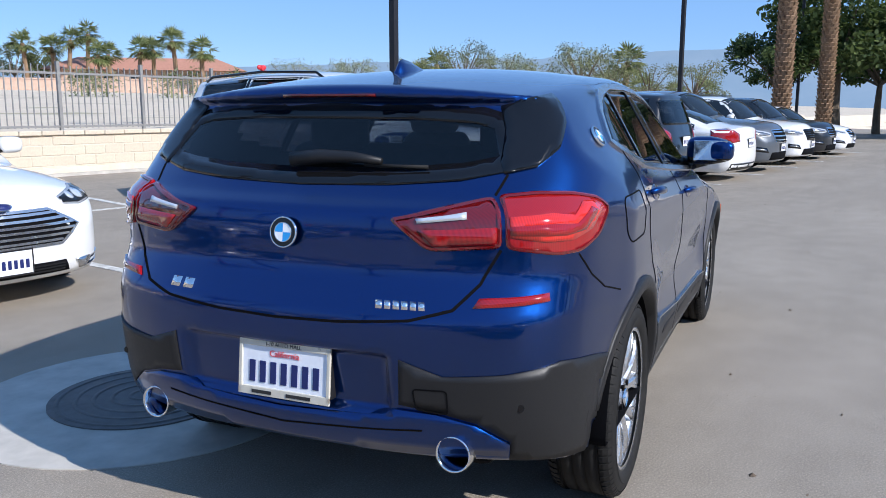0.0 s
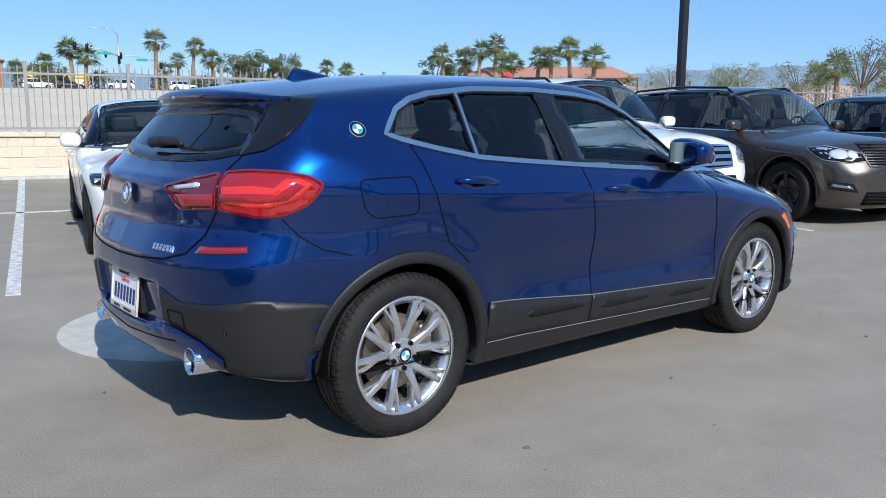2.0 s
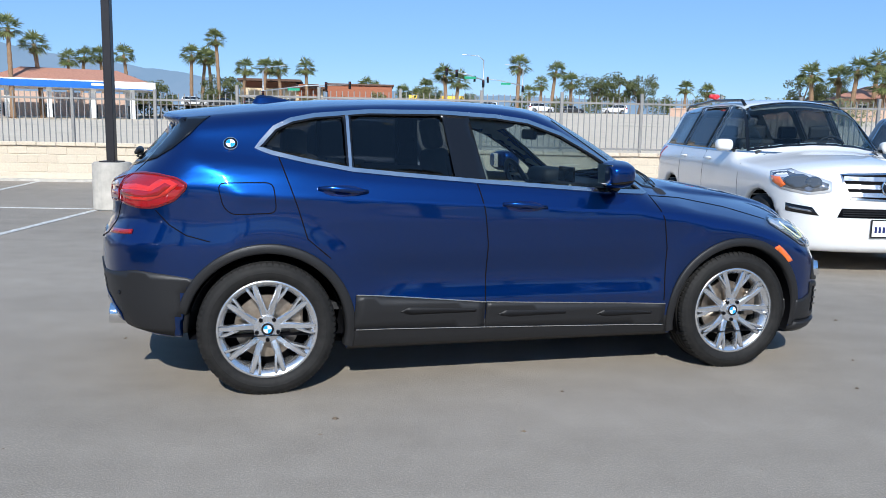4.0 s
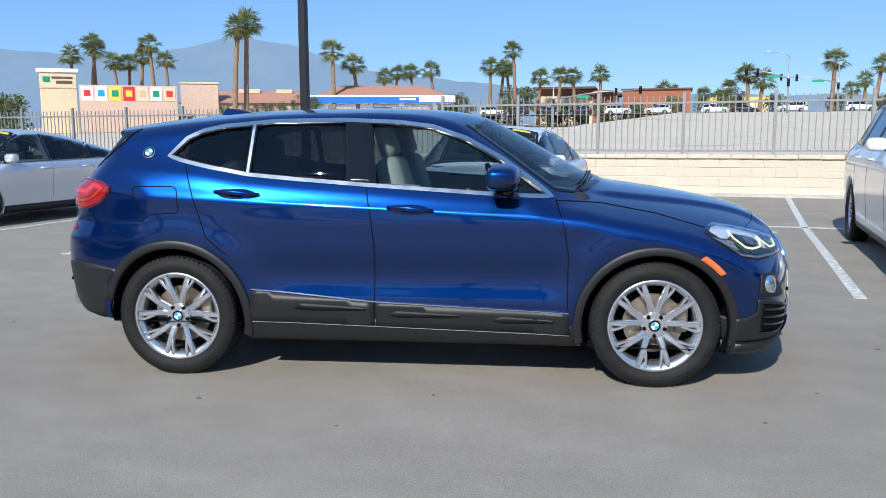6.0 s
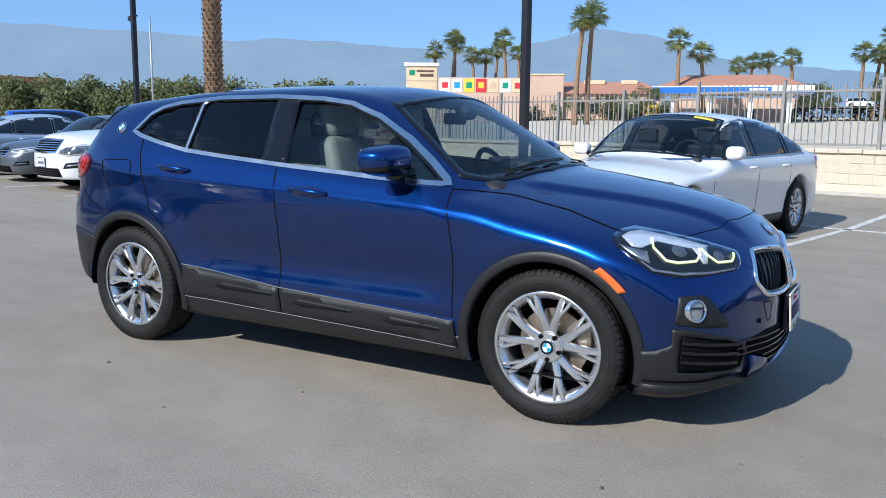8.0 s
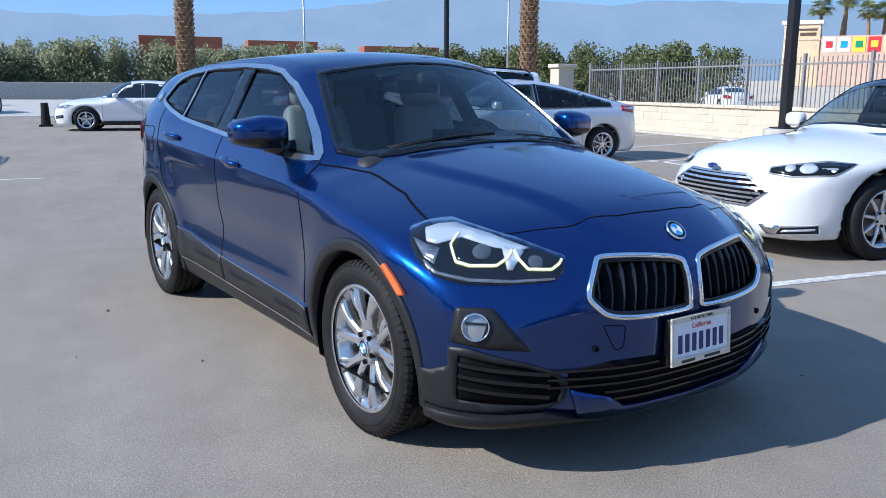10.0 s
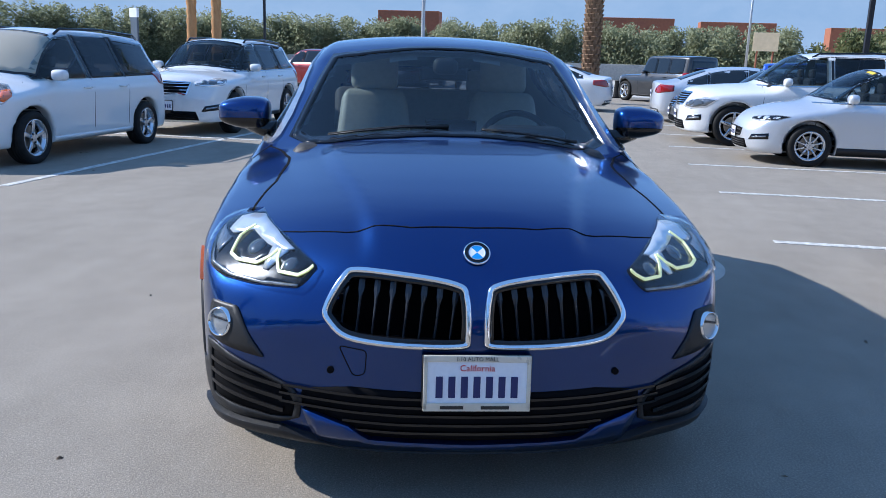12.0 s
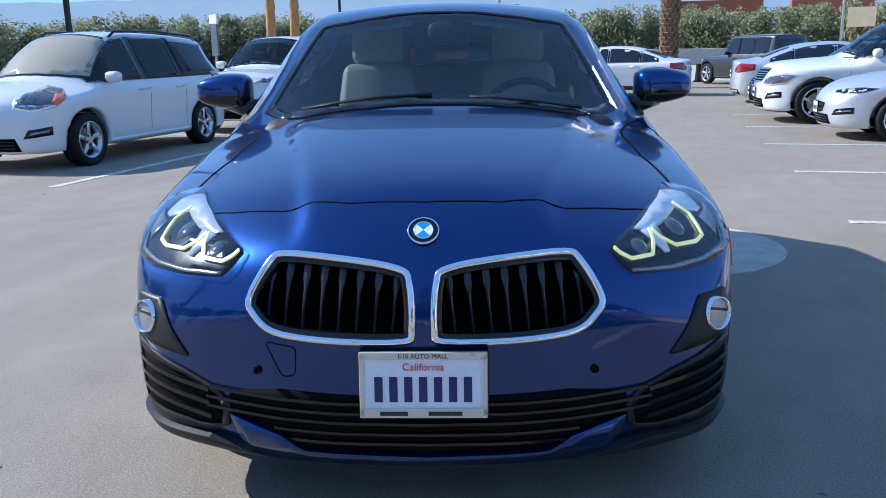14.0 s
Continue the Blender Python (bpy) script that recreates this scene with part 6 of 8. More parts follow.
def shape_of(kind, L, W, H, wb, fo, r):
    k = KINDS[kind]
    h2 = L / 2
    hw = W / 2
    sx = lambda f: h2 - f * L
    boxy = kind in ("boxy", "pickup")
    plan = [(-h2 - 0.03, hw * 0.80), (-h2 + 0.08, hw * 0.90), (-h2 + 0.3, hw * 0.965), (-h2 + 0.7, hw * 0.995), (-0.4, hw), (0.6, hw), (h2 - 0.9, hw * 0.995), (h2 - 0.5, hw * 0.96), (h2 - 0.25, hw * 0.90), (h2 - 0.08, hw * 0.80), (h2 + 0.03, hw * 0.68)]
    zb = k["belt"] * H
    s = zb / 1.08
    sec = [(0.15, -0.09), (0.25, -0.05), (0.35, -0.03), (0.5, -0.02), (0.68, -0.004), (0.82, 0.0), (0.93, -0.010), (1.0, -0.03), (1.08, -0.065)]
    front = [(0.10 * H, h2 - 0.10), (0.16 * H, h2 - 0.02), (0.25 * H, h2), (0.38 * H, h2 - 0.005), (0.48 * H, h2 - 0.03), (0.55 * H, h2 - 0.08), (0.62 * H, h2 - (0.10 if boxy else 0.20)), (0.9 * H, h2 - 0.6)]
    fpl = [(0, 0), (0.3 * hw, 0.015), (0.5 * hw, 0.05), (0.7 * hw, 0.13), (0.85 * hw, 0.27), (0.95 * hw, 0.48), (1.05 * hw, 0.9)]
    rpl = [(0, 0), (0.35 * hw, 0.012), (0.6 * hw, 0.05), (0.8 * hw, 0.12), (0.92 * hw, 0.25), (1.0 * hw, 0.5)]
    if boxy:
        fpl = [(a, b * 0.5) for a, b in fpl]
        rpl = [(a, b * 0.4) for a, b in rpl]
    xf = h2 - fo
    S = CarShape([(sx(f), z * H) for f, z in k["top"]], front, [(z * H, -h2 + d) for z, d in k["rear"]], plan, sec, [(-h2, zb * 1.03), (0, zb), (h2, zb * 0.97)], fpl, rpl,
                 tumble=0.20 if boxy else 0.50, bow=0.12 if boxy else 0.35, crown=0.03 if boxy else 0.055, bottom=0.17 if H < 1.6 else 0.22, k=0.05,
                 wheels=[(xf, r, r + 0.06, hw - 0.32), (xf - wb, r, r + 0.06, hw - 0.32)], pinch=0.0 if boxy else 0.07)
    return S, sx, zb, xf


def parked_car(label, paint, kind, L, W, H, wb, fo, m, r=0.34, alloy="alloy", rails=False, arch=None, near=False, lamp=(0.47, 0.085), grille=(0.5, 0.36, 0.52), bars=4, tail=(0.52, 0.14), tails="red_lens", glass="glass_bg",
               group="parked cars", spokes=5, plate=True, cell=0.05, lower="clad", name="car", inside=False, trim="satin", grille_mat="chrome", bar_w=None, hexa=False, screen=None, sticker=0,
               dark_lamp=False, amber=False, badge="", fog=(0.24, 0.32), blade=False, low=(0.155, 0.245, 0.62), plate_z=0.30):
    S, sx, zb, xf = shape_of(kind, L, W, H, wb, fo, r)
    k = KINDS[kind]
    h2, hw = L / 2, W / 2
    car = empty(name, m, label, "car" if kind != "pickup" else "pickup truck", group)
    roof_z = spl([(sx(f), z * H) for f, z in k["top"]])
    drop = 0.075 if kind != "boxy" else 0.11
    panes = []
    for a, b in k["panes"]:
        xs = np.linspace(sx(a), sx(b), 9)
        tops = [(float(x), float(min(roof_z(x + 0.10) if x > 0 else roof_z(x - 0.12), H * 0.995) - drop)) for x in xs]
        bot = [(float(x), float(S.belt(x)) + 0.015) for x in xs]
        up = [(x, z) for (x, z), (_, zb2) in zip(tops, bot) if z > zb2 + 0.02]
        if len(up) < 3:
            continue
        lo = [(x, z) for (x, t), (_, z) in zip(tops, bot) if t > z + 0.02]
        lead = []
        panes.append(up + lo[::-1])
    w0, w1 = sx(k["ws"][0]), sx(k["ws"][1])
    hb, ht = hw * 0.80, hw * 0.655
    ws = [(w1 + 0.0, 0.0), (w1 - 0.02, ht * 0.6), (w1 - 0.07, ht), ((w0 + w1) / 2 - 0.10, (hb + ht) / 2), (w0 - 0.22, hb), (w0 - 0.10, hb * 0.7), (w0 - 0.02, hb * 0.35), (w0, 0.0)]
    ws = ws + [(x, -y) for x, y in ws[::-1][1:-1]]
    rear_poly = top_poly = None
    if k["back"] == "rear":
        rear_poly = [(-hw * 0.70, zb + 0.03), (hw * 0.70, zb + 0.03), (hw * 0.62, H * 0.90), (-hw * 0.62, H * 0.90)]
    elif k["back"] == "top":
        a, b = sx(k["rw"][0]), sx(k["rw"][1])
        top_poly = [(a, -hw * 0.58), (a + 0.04, 0), (a, hw * 0.58), (b + 0.06, hw * 0.66), (b, 0), (b + 0.06, -hw * 0.66)]
    ws_i = grow_poly(ws, -0.02)

    def keep(x, y, z):
        cut = in_poly(x, y, ws_i) & (z > zb - 0.05) & (x > w1 - 0.3)
        for p in panes:
            cut |= (np.abs(y) > hw * 0.5) & in_poly(x, z, grow_poly(p, -0.015))
        if rear_poly:
            cut |= (x < -h2 + 0.6) & in_poly(y, z, grow_poly(rear_poly, -0.02))
        if top_poly:
            cut |= in_poly(x, y, grow_poly(top_poly, -0.02)) & (z > zb * 0.95)
        return ~cut
    skin(S, "body", M[paint], car, (cell, cell, cell * 0.85), keep if inside else None)
    if inside:
        skin(S, "interior_lining", M["lining"], car, (0.07, 0.07, 0.06), lambda x, y, z: keep(x, y, z) & (x < w0 - 0.1) & (z > 0.35), level=-0.05, flip=True)
        for y in (-hw * 0.42, hw * 0.42):
            for x in (0.05, -0.85):
                st = new("seat")
                st.parent = car
                part("backrest", box_bm(0.14, 0.46, 0.60, (x + (w0 - 0.95), y, zb - 0.15), 0.05), M["dark_trim"], st)
                part("headrest", box_bm(0.09, 0.26, 0.17, (x + (w0 - 0.98), y, zb + 0.23), 0.04), M["dark_trim"], st)
        part("dashboard", box_bm(0.4, W * 0.76, 0.2, (w0 - 0.28, 0, zb - 0.08), 0.05), M["dark_trim"], car)
        v, f = tube([(w0 - 0.52, 0.36 + 0.18 * math.cos(a), zb + 0.02 + 0.17 * math.sin(a)) for a in np.linspace(0, 2 * math.pi, 20, endpoint=False)], 0.016, 6, True)
        link_part("steering_wheel", mesh_from("steering_wheel", v, f), M["dark_trim"], car)
        part("cabin_floor", box_bm(2.4, W * 0.8, 0.04, (w0 - 1.4, 0, 0.42)), M["dark_trim"], car)
    gl = M["glass_clear"] if inside else M[glass]
    gd = M["glass_dark"] if inside else M[glass]
    st = 0.08
    for s, side in ((-1, "right"), (1, "left")):
        for i, p in enumerate(panes):
            S.panel("side_window", side, p, gl if i == 0 else gd, car, 0.003, 0.006, st)
        xs = np.linspace(sx(k["side"][0]) - 0.02, sx(k["panes"][-1][1]) - 0.02, 14)
        if trim:
            S.strip("window_sill_trim", side, [(float(x), float(S.belt(x)) + 0.006) for x in xs], 0.018, M[trim], car, 0.006, 0.01, 0.15)
        for a, b in list(zip(k["panes"], k["panes"][1:])):
            xm = (sx(a[1]) + sx(b[0])) / 2
            S.strip("pillar", side, [(xm, float(S.belt(xm)) + 0.012), (xm, float(roof_z(xm)) - drop - 0.005)], 0.05, M["gloss_black"], car, 0.004, 0.008, 0.1)
            S.strip("door_gap", side, [(xm, float(S.belt(xm))), (xm + 0.02, r + 0.30), (xm + 0.02, 0.36)], 0.007, M["gap"], car, 0.002, 0.004, 0.12)
            hx = xm + 0.17
            q = S.onto(side, [(hx - 0.10, zb - 0.10), (hx, zb - 0.10), (hx + 0.10, zb - 0.10)])
            q[:, 1] += s * np.array([0.005, 0.03, 0.005])
            v, f = tube(q.tolist(), [0.012, 0.016, 0.012], 6)
            link_part("door_handle", mesh_from("door_handle", v, f), M[paint], car)
        xg = w0 - 0.02
        S.strip("door_gap", side, [(xg, zb - 0.02), (xg + 0.03, r + 0.22), (xg + 0.02, 0.36)], 0.007, M["gap"], car, 0.002, 0.004, 0.12)
        S.panel("sill", side, [(xf - r - 0.07, 0.30), (xf - wb + r + 0.07, 0.30), (xf - wb + r + 0.07, S.bottom + 0.015), (xf - r - 0.07, S.bottom + 0.015)], M[lower], car, 0.006, 0.02, 0.1)
        if arch:
            for cx in (xf, xf - wb):
                ri, ro = r + 0.045, r + 0.10
                ring = [(cx + ro * math.cos(radians(a)), r + ro * math.sin(radians(a))) for a in range(-5, 186, 10)]
                inner = [(cx + ri * math.cos(radians(a)), r + ri * math.sin(radians(a))) for a in range(185, -6, -10)]
                S.panel("arch_cladding", side, ring + inner, M[arch], car, 0.009, 0.06, 0.05)
        # mirror
        y0 = s * (hw * 0.93 + 0.10)
        b = box_bm(0.15, 0.20, 0.14, (0, 0, 0), 0.055, 3)
        mir = part("door_mirror", b, M[paint], car, smooth=True)
        mir.location = (w0 - 0.38, y0, zb + 0.07)
        v, f = tube([(w0 - 0.36, s * hw * 0.84, zb + 0.02), (w0 - 0.37, y0 - s * 0.04, zb + 0.03)], 0.025, 6)
        link_part("mirror_foot", mesh_from("mirror_foot", v, f), M["gloss_black"], mir).matrix_parent_inverse = mir.matrix_basis.inverted()
        if rails:
            xa, xb = w1 - 0.15, -h2 + 0.55
            pts = [(x, s * hw * 0.60, float(S.roof(np.array([x]), np.array([hw * 0.60]))[0]) + dz) for x, dz in ((xa, -0.005), (xa - 0.12, 0.045), ((xa + xb) / 2, 0.05), (xb + 0.12, 0.045), (xb, -0.005))]
            v, f = tube(pts, 0.018, 8)
            link_part("roof_rail", mesh_from("roof_rail", v, f), M["gloss_black"], car)
    S.panel("windscreen", "top", ws, M[screen] if screen else M["glass_ws"] if inside else M[glass], car, 0.003, 0.008, st)
    if sticker:
        S.panel("price_sticker", "top", [(w1 - 0.005, sticker * ht * 0.50), (w1 - 0.03, sticker * ht * 0.86), (w1 + 0.035, sticker * ht * 0.90), (w1 + 0.06, sticker * ht * 0.52)], M["yellow"], car, 0.007, 0.003, 0.05, label="yellow sticker on the windscreen")
    S.strip("windscreen_seal", "top", ws, 0.03, M["gloss_black"], car, 0.005, 0.008, 0.1, closed=True)
    if rear_poly:
        S.panel("rear_window", "rear", round_poly(rear_poly, 0.06), gd, car, 0.003, 0.008, st)
    if top_poly:
        S.panel("rear_window", "top", round_poly(top_poly, 0.05), gd, car, 0.003, 0.008, st)
    fa, ra = (h2 - 1.1, 0.0), (-h2 + 1.1, 0.0)
    fx = lambda y, z: (float(S.front(z) - S.fplan(abs(y))), y, z)
    rx = lambda y, z: (float(S.rear(z) + S.rplan(abs(y))), y, z)
    lz, lh = lamp[0] * H, lamp[1] * H
    tz, th = tail[0] * H, tail[1] * H
    for s in (-1, 1):
        lens = around(fa, [fx(s * hw * 0.56, lz - lh * 0.35), fx(s * hw * 0.75, lz - lh * 0.5), fx(s * hw * 0.93, lz - lh * 0.3), fx(s * hw * 0.985, lz + lh * 0.45), fx(s * hw * 0.90, lz + lh * 0.6), fx(s * hw * 0.72, lz + lh * 0.35), fx(s * hw * 0.55, lz + lh * 0.1)])
        S.panel("head_lamp", fa, round_poly(lens, 0.02), M["reflector" if dark_lamp else "clear_lens"], car, 0.004, 0.02, 0.05, label="clear head lamp")
        S.panel("lamp_inside", fa, grow_poly(lens, -0.012 if dark_lamp else -0.028), M["lamp_bowl" if dark_lamp else "lamp_inside"], car, 0.006, 0.006, 0.05)
        if inside:
            for q, rr in ((0.715, lh * 0.24), (0.825, lh * 0.30)):
                disc = [fx(s * (hw * q + rr * 1.25 * math.cos(a)), lz + lh * (0.15 * q - 0.05) + rr * math.sin(a)) for a in np.linspace(0, 2 * math.pi, 14, endpoint=False)]
                S.panel("lamp_reflector", fa, around(fa, disc), M["clear_lens" if dark_lamp else "projector"], car, 0.009, 0.006, 0.03)
        if amber:
            S.panel("corner_indicator", fa, around(fa, [fx(s * hw * 0.925, lz - lh * 0.24), fx(s * hw * 0.965, lz - lh * 0.02), fx(s * hw * 0.975, lz + lh * 0.25), fx(s * hw * 0.93, lz + lh * 0.22), fx(s * hw * 0.90, lz - lh * 0.1)]), M["orange_lens"], car, 0.010, 0.006, 0.03)
        t = around(ra, [rx(s * hw * 0.55, tz), rx(s * hw * 0.55, tz + th * 0.55), rx(s * hw * 0.80, tz + th), rx(s * hw * 0.985, tz + th * 0.9), rx(s * hw * 0.99, tz + th * 0.2), rx(s * hw * 0.80, tz - 0.02)])
        S.panel("tail_lamp", ra, round_poly(t, 0.02), M[tails], car, 0.005, 0.02, 0.05, label="red tail lamp")
        fz, fh = fog[0] * H, (fog[1] - fog[0]) * H
        fogp = around(fa, [fx(s * hw * 0.66, fz), fx(s * hw * 0.90, fz + fh * 0.25), fx(s * hw * 0.90, fz + fh), fx(s * hw * 0.72, fz + fh * 0.75)])
        S.panel("fog_recess", fa, fogp, M["gloss_black"], car, 0.004, 0.01, 0.06)
        S.panel("fog_lamp", fa, grow_poly(fogp, -min(0.034, fh * 0.28)), M["clear_lens" if blade else "lamp_inside"], car, 0.007, 0.01, 0.06)
        if blade:
            S.panel("fog_blade", fa, around(fa, [fx(s * hw * 0.60, fz - fh * 0.05), fx(s * hw * 0.68, fz + fh * 0.02), fx(s * hw * 0.71, fz + fh * 0.85), fx(s * hw * 0.55, fz + fh * 0.80)]), M["satin"], car, 0.008, 0.01, 0.06)
            S.strip("fog_frame", fa, fogp, 0.010, M["chrome"], car, 0.008, 0.008, 0.08, closed=True)
    gy, g0, g1 = grille[0] * hw, grille[1] * H, grille[2] * H
    gp = around(fa, [fx(y, g0 + 0.02 * abs(y) / gy) for y in np.linspace(-gy * 0.86, gy * 0.86, 7)] + [fx(y, g1 - 0.015 * abs(y) / gy) for y in np.linspace(gy, -gy, 7)])
    if hexa:
        zm = (g0 + g1) / 2
        gp = around(fa, [fx(y, g0) for y in np.linspace(-gy * 0.72, gy * 0.72, 7)] + [fx(gy, zm)] + [fx(y, g1) for y in np.linspace(gy * 0.62, -gy * 0.62, 7)] + [fx(-gy, zm)])
    # near-black panel paints the grille's shaded opening on the closed skin
    S.panel("grille", fa, gp, M["gap"], car, 0.004, 0.02, 0.06, label="dark grille with bright bars")
    for i in range(bars):
        z = g0 + (g1 - g0) * (i + 0.7) / (bars + 0.4)
        w = gy * (0.87 + 0.11 * (z - g0) / (g1 - g0))
        if hexa:
            w = gy * (0.97 - 0.62 * abs((z - g0) / (g1 - g0) - 0.5))
        S.strip("grille_bar", fa, around(fa, [fx(y, z) for y in np.linspace(-w, w, 7)]), bar_w or 0.012 + 0.012 * (bars <= 3), M[grille_mat], car, 0.013, 0.012, 0.15)
    S.strip("grille_frame", fa, gp, 0.018, M[grille_mat], car, 0.010, 0.012, 0.1, closed=True)
    lo = around(fa, [fx(y, low[0] * H) for y in np.linspace(-hw * low[2], hw * low[2], 7)] + [fx(y, low[1] * H) for y in np.linspace(hw * low[2] * 0.92, -hw * low[2] * 0.92, 7)])
    # the intake's shaded opening, painted as a near-black panel
    S.panel("lower_intake", fa, lo, M["gap"], car, 0.004, 0.01, 0.08)
    if inside:
        for t in (0.25, 0.5, 0.75):
            z = (low[0] + (low[1] - low[0]) * t) * H
            S.strip("intake_bar", fa, around(fa, [fx(y, z) for y in np.linspace(-hw * low[2] * 0.9, hw * low[2] * 0.9, 7)]), 0.012, M["lamp_bowl"], car, 0.008, 0.010, 0.15)
    if badge:
        zc = (g0 + g1) / 2 if badge == "ring" else g1 + 0.045
        rr = 0.085 if badge == "ring" else 0.026
        px = fx(0, zc)[0] + 0.016
        em = new("front_badge")
        em.parent = car
        em.matrix_local = pose(px, 0, zc, 0, 0, 90) @ pose(0, 0, 0, -8 if badge == "ring" else -28)
        wide = 1.0 if badge == "ring" else 2.3
        v, f = lathe([(0.001, -0.004), (rr * 0.84, -0.004), (rr * 0.84, 0.004)], 28)
        link_part("badge_disc", mesh_from("badge_disc", [(a * wide, b, c) for a, b, c in v], f), M["lamp_bowl" if badge == "ring" else "ink_blue"], em)
        v, f = lathe([(rr * 0.84, -0.002), (rr * 0.88, -0.010), (rr * 0.97, -0.010), (rr, 0.0)], 28)
        link_part("badge_rim", mesh_from("badge_rim", [(a * wide, b, c) for a, b, c in v], f), M["chrome"], em)
    rlo = around(ra, [rx(y, 0.15 * H) for y in np.linspace(-hw * 0.8, hw * 0.8, 7)] + [rx(y, 0.24 * H) for y in np.linspace(hw * 0.8, -hw * 0.8, 7)])
    S.panel("rear_valance", ra, rlo, M[lower], car, 0.005, 0.01, 0.08)
    if plate:
        for x, rz, z in ((fx(0, plate_z * H)[0] + 0.014, 90, plate_z * H), (rx(0, 0.50 * H)[0] - 0.012, -90, 0.50 * H)):
            pl = new("licence_plate")
            pl.parent = car
            pl.matrix_local = pose(x, 0, z, 0, 0, rz)
            part("plate_sheet", box_bm(0.31, 0.008, 0.155, (0, 0, 0), 0.002), M["plate"], pl)
            part("plate_surround", box_bm(0.335, 0.006, 0.18, (0, 0.003, 0), 0.002), M["clad"], pl)
            for i in range(7):
                part("number_bar", box_bm(0.024, 0.004, 0.06, (-0.12 + i * 0.04, -0.004, -0.01)), M["ink_blue"], pl)
    for cx in (xf, xf - wb):
        for s in (-1, 1):
            wheel_thing(car, "wheel", cx, s * (hw - 0.125), s, r=r, rim_r=r * 0.685, width=0.22, alloy=alloy, spokes=spokes, fancy=False, caliper=False, segs=32)
    part("underbody", box_bm(L * 0.86, W * 0.72, 0.12, (0, 0, S.bottom + 0.09)), M["gap"], car)
    for cx in (xf, xf - wb):
        for s in (-1, 1):
            v, f = lathe([(r + 0.062, 0.10), (r + 0.062, -0.16)], 20)
            ob = link_part("wheel_well", mesh_from("wheel_well", [(a, b, max(c, -0.10)) for a, b, c in v], f), M["gap"], car)
            ob.location = (cx, s * (hw - 0.22), r)
    return car


def nose_to(x, y_nose, L, heading):
    """A car's pose in a stall: nose at y_nose, heading -90 faces the aisle, 90 the wall."""
    s = 1 if heading < 0 else -1
    return pose(x, y_nose + s * L / 2, 0, 0, 0, heading)


# the row beside the blue car, along the stalls
parked_car("white four-door sedan with a bright bar grille facing the aisle", "white", "sedan", 4.87, 1.85, 1.475, 2.85, 0.97, nose_to(-1.12, 3.25, 4.87, -90), 0.335, grille=(0.60, 0.285, 0.445), bars=6, bar_w=0.017, grille_mat="alloy", hexa=True, lamp=(0.485, 0.08), cell=0.032, inside=True, spokes=9, sticker=1, dark_lamp=True, badge="oval", fog=(0.145, 0.205), blade=True, low=(0.145, 0.20, 0.50), plate_z=0.222)
parked_car("large white sport utility vehicle with roof rails and a three-bar grille", "white", "suv", 5.09, 1.92, 1.82, 3.075, 0.87, nose_to(4.25, 2.68, 5.09, -90), 0.37, rails=True, arch=None, lamp=(0.49, 0.125), grille=(0.46, 0.41, 0.55), bars=3, bar_w=0.040, cell=0.036, inside=True, grille_mat="satin", amber=True, badge="ring", fog=(0.32, 0.38), low=(0.315, 0.365, 0.50), plate_z=0.26)
parked_car("dark bronze sport utility vehicle with black mesh grille and roof rails", "bronze", "suv", 5.00, 1.99, 1.75, 2.90, 0.95, nose_to(7.08, 2.33, 5.00, -90), 0.38, alloy="alloy_dark", rails=True, arch="clad", lamp=(0.49, 0.11), grille=(0.62, 0.41, 0.58), bars=9, bar_w=0.010, cell=0.036, inside=True, grille_mat="alloy_dark", dark_lamp=True)
parked_car("black sport utility vehicle with its tail to the aisle", "black", "suv", 4.65, 1.84, 1.66, 2.73, 0.93, nose_to(9.65, 2.55 + 4.65, 4.65, 90), 0.36, cell=0.045, inside=True, trim="satin", tail=(0.50, 0.16))
parked_car("white sedan with its tail to the aisle and triangular red lamps", "white", "sedan", 4.95, 1.83, 1.44, 2.72, 1.0, nose_to(12.55, 2.35 + 4.95, 4.95, 90), 0.325, tail=(0.52, 0.17), spokes=7)
parked_car("blue-grey sport utility vehicle facing the aisle", "grey", "suv", 5.04, 1.98, 1.77, 2.98, 0.98, nose_to(15.3, 2.45, 5.04, -90), 0.375, bars=3)
parked_car("white sport utility vehicle facing the aisle", "white", "suv", 4.76, 1.89, 1.68, 2.78, 0.93, nose_to(18.1, 2.45, 4.76, -90), 0.37, bars=5, grille_mat="gloss_black")
parked_car("black sport utility vehicle farther along the row", "black", "suv", 4.8, 1.9, 1.68, 2.8, 0.93, nose_to(20.9, 2.5, 4.8, -90), 0.36)
parked_car("white sedan farther along the row", "white", "sedan", 4.7, 1.82, 1.45, 2.75, 0.95, nose_to(23.7, 2.5, 4.7, -90), 0.33)
parked_car("white pickup truck behind the row", "white", "pickup", 5.8, 2.0, 1.92, 3.6, 0.95, nose_to(27.5, 7.9, 5.8, -90), 0.39)
parked_car("silver hatchback with a sloping tail facing the aisle", "silver", "hatch", 4.57, 1.76, 1.475, 2.70, 0.95, nose_to(-9.43, 3.30, 4.57, -90), 0.315, lamp=(0.47, 0.06), grille=(0.45, 0.26, 0.36), bars=2, cell=0.034, inside=True, tail=(0.60, 0.10), spokes=10, grille_mat="gloss_black", sticker=1, dark_lamp=True)
parked_car("large white sport utility vehicle with a broad bright grille", "white", "suv", 4.98, 1.975, 1.75, 2.90, 0.95, nose_to(-12.5, 2.72, 4.98, -90), 0.375, rails=True, lamp=(0.43, 0.12), grille=(0.58, 0.40, 0.55), bars=6, cell=0.04, inside=True)
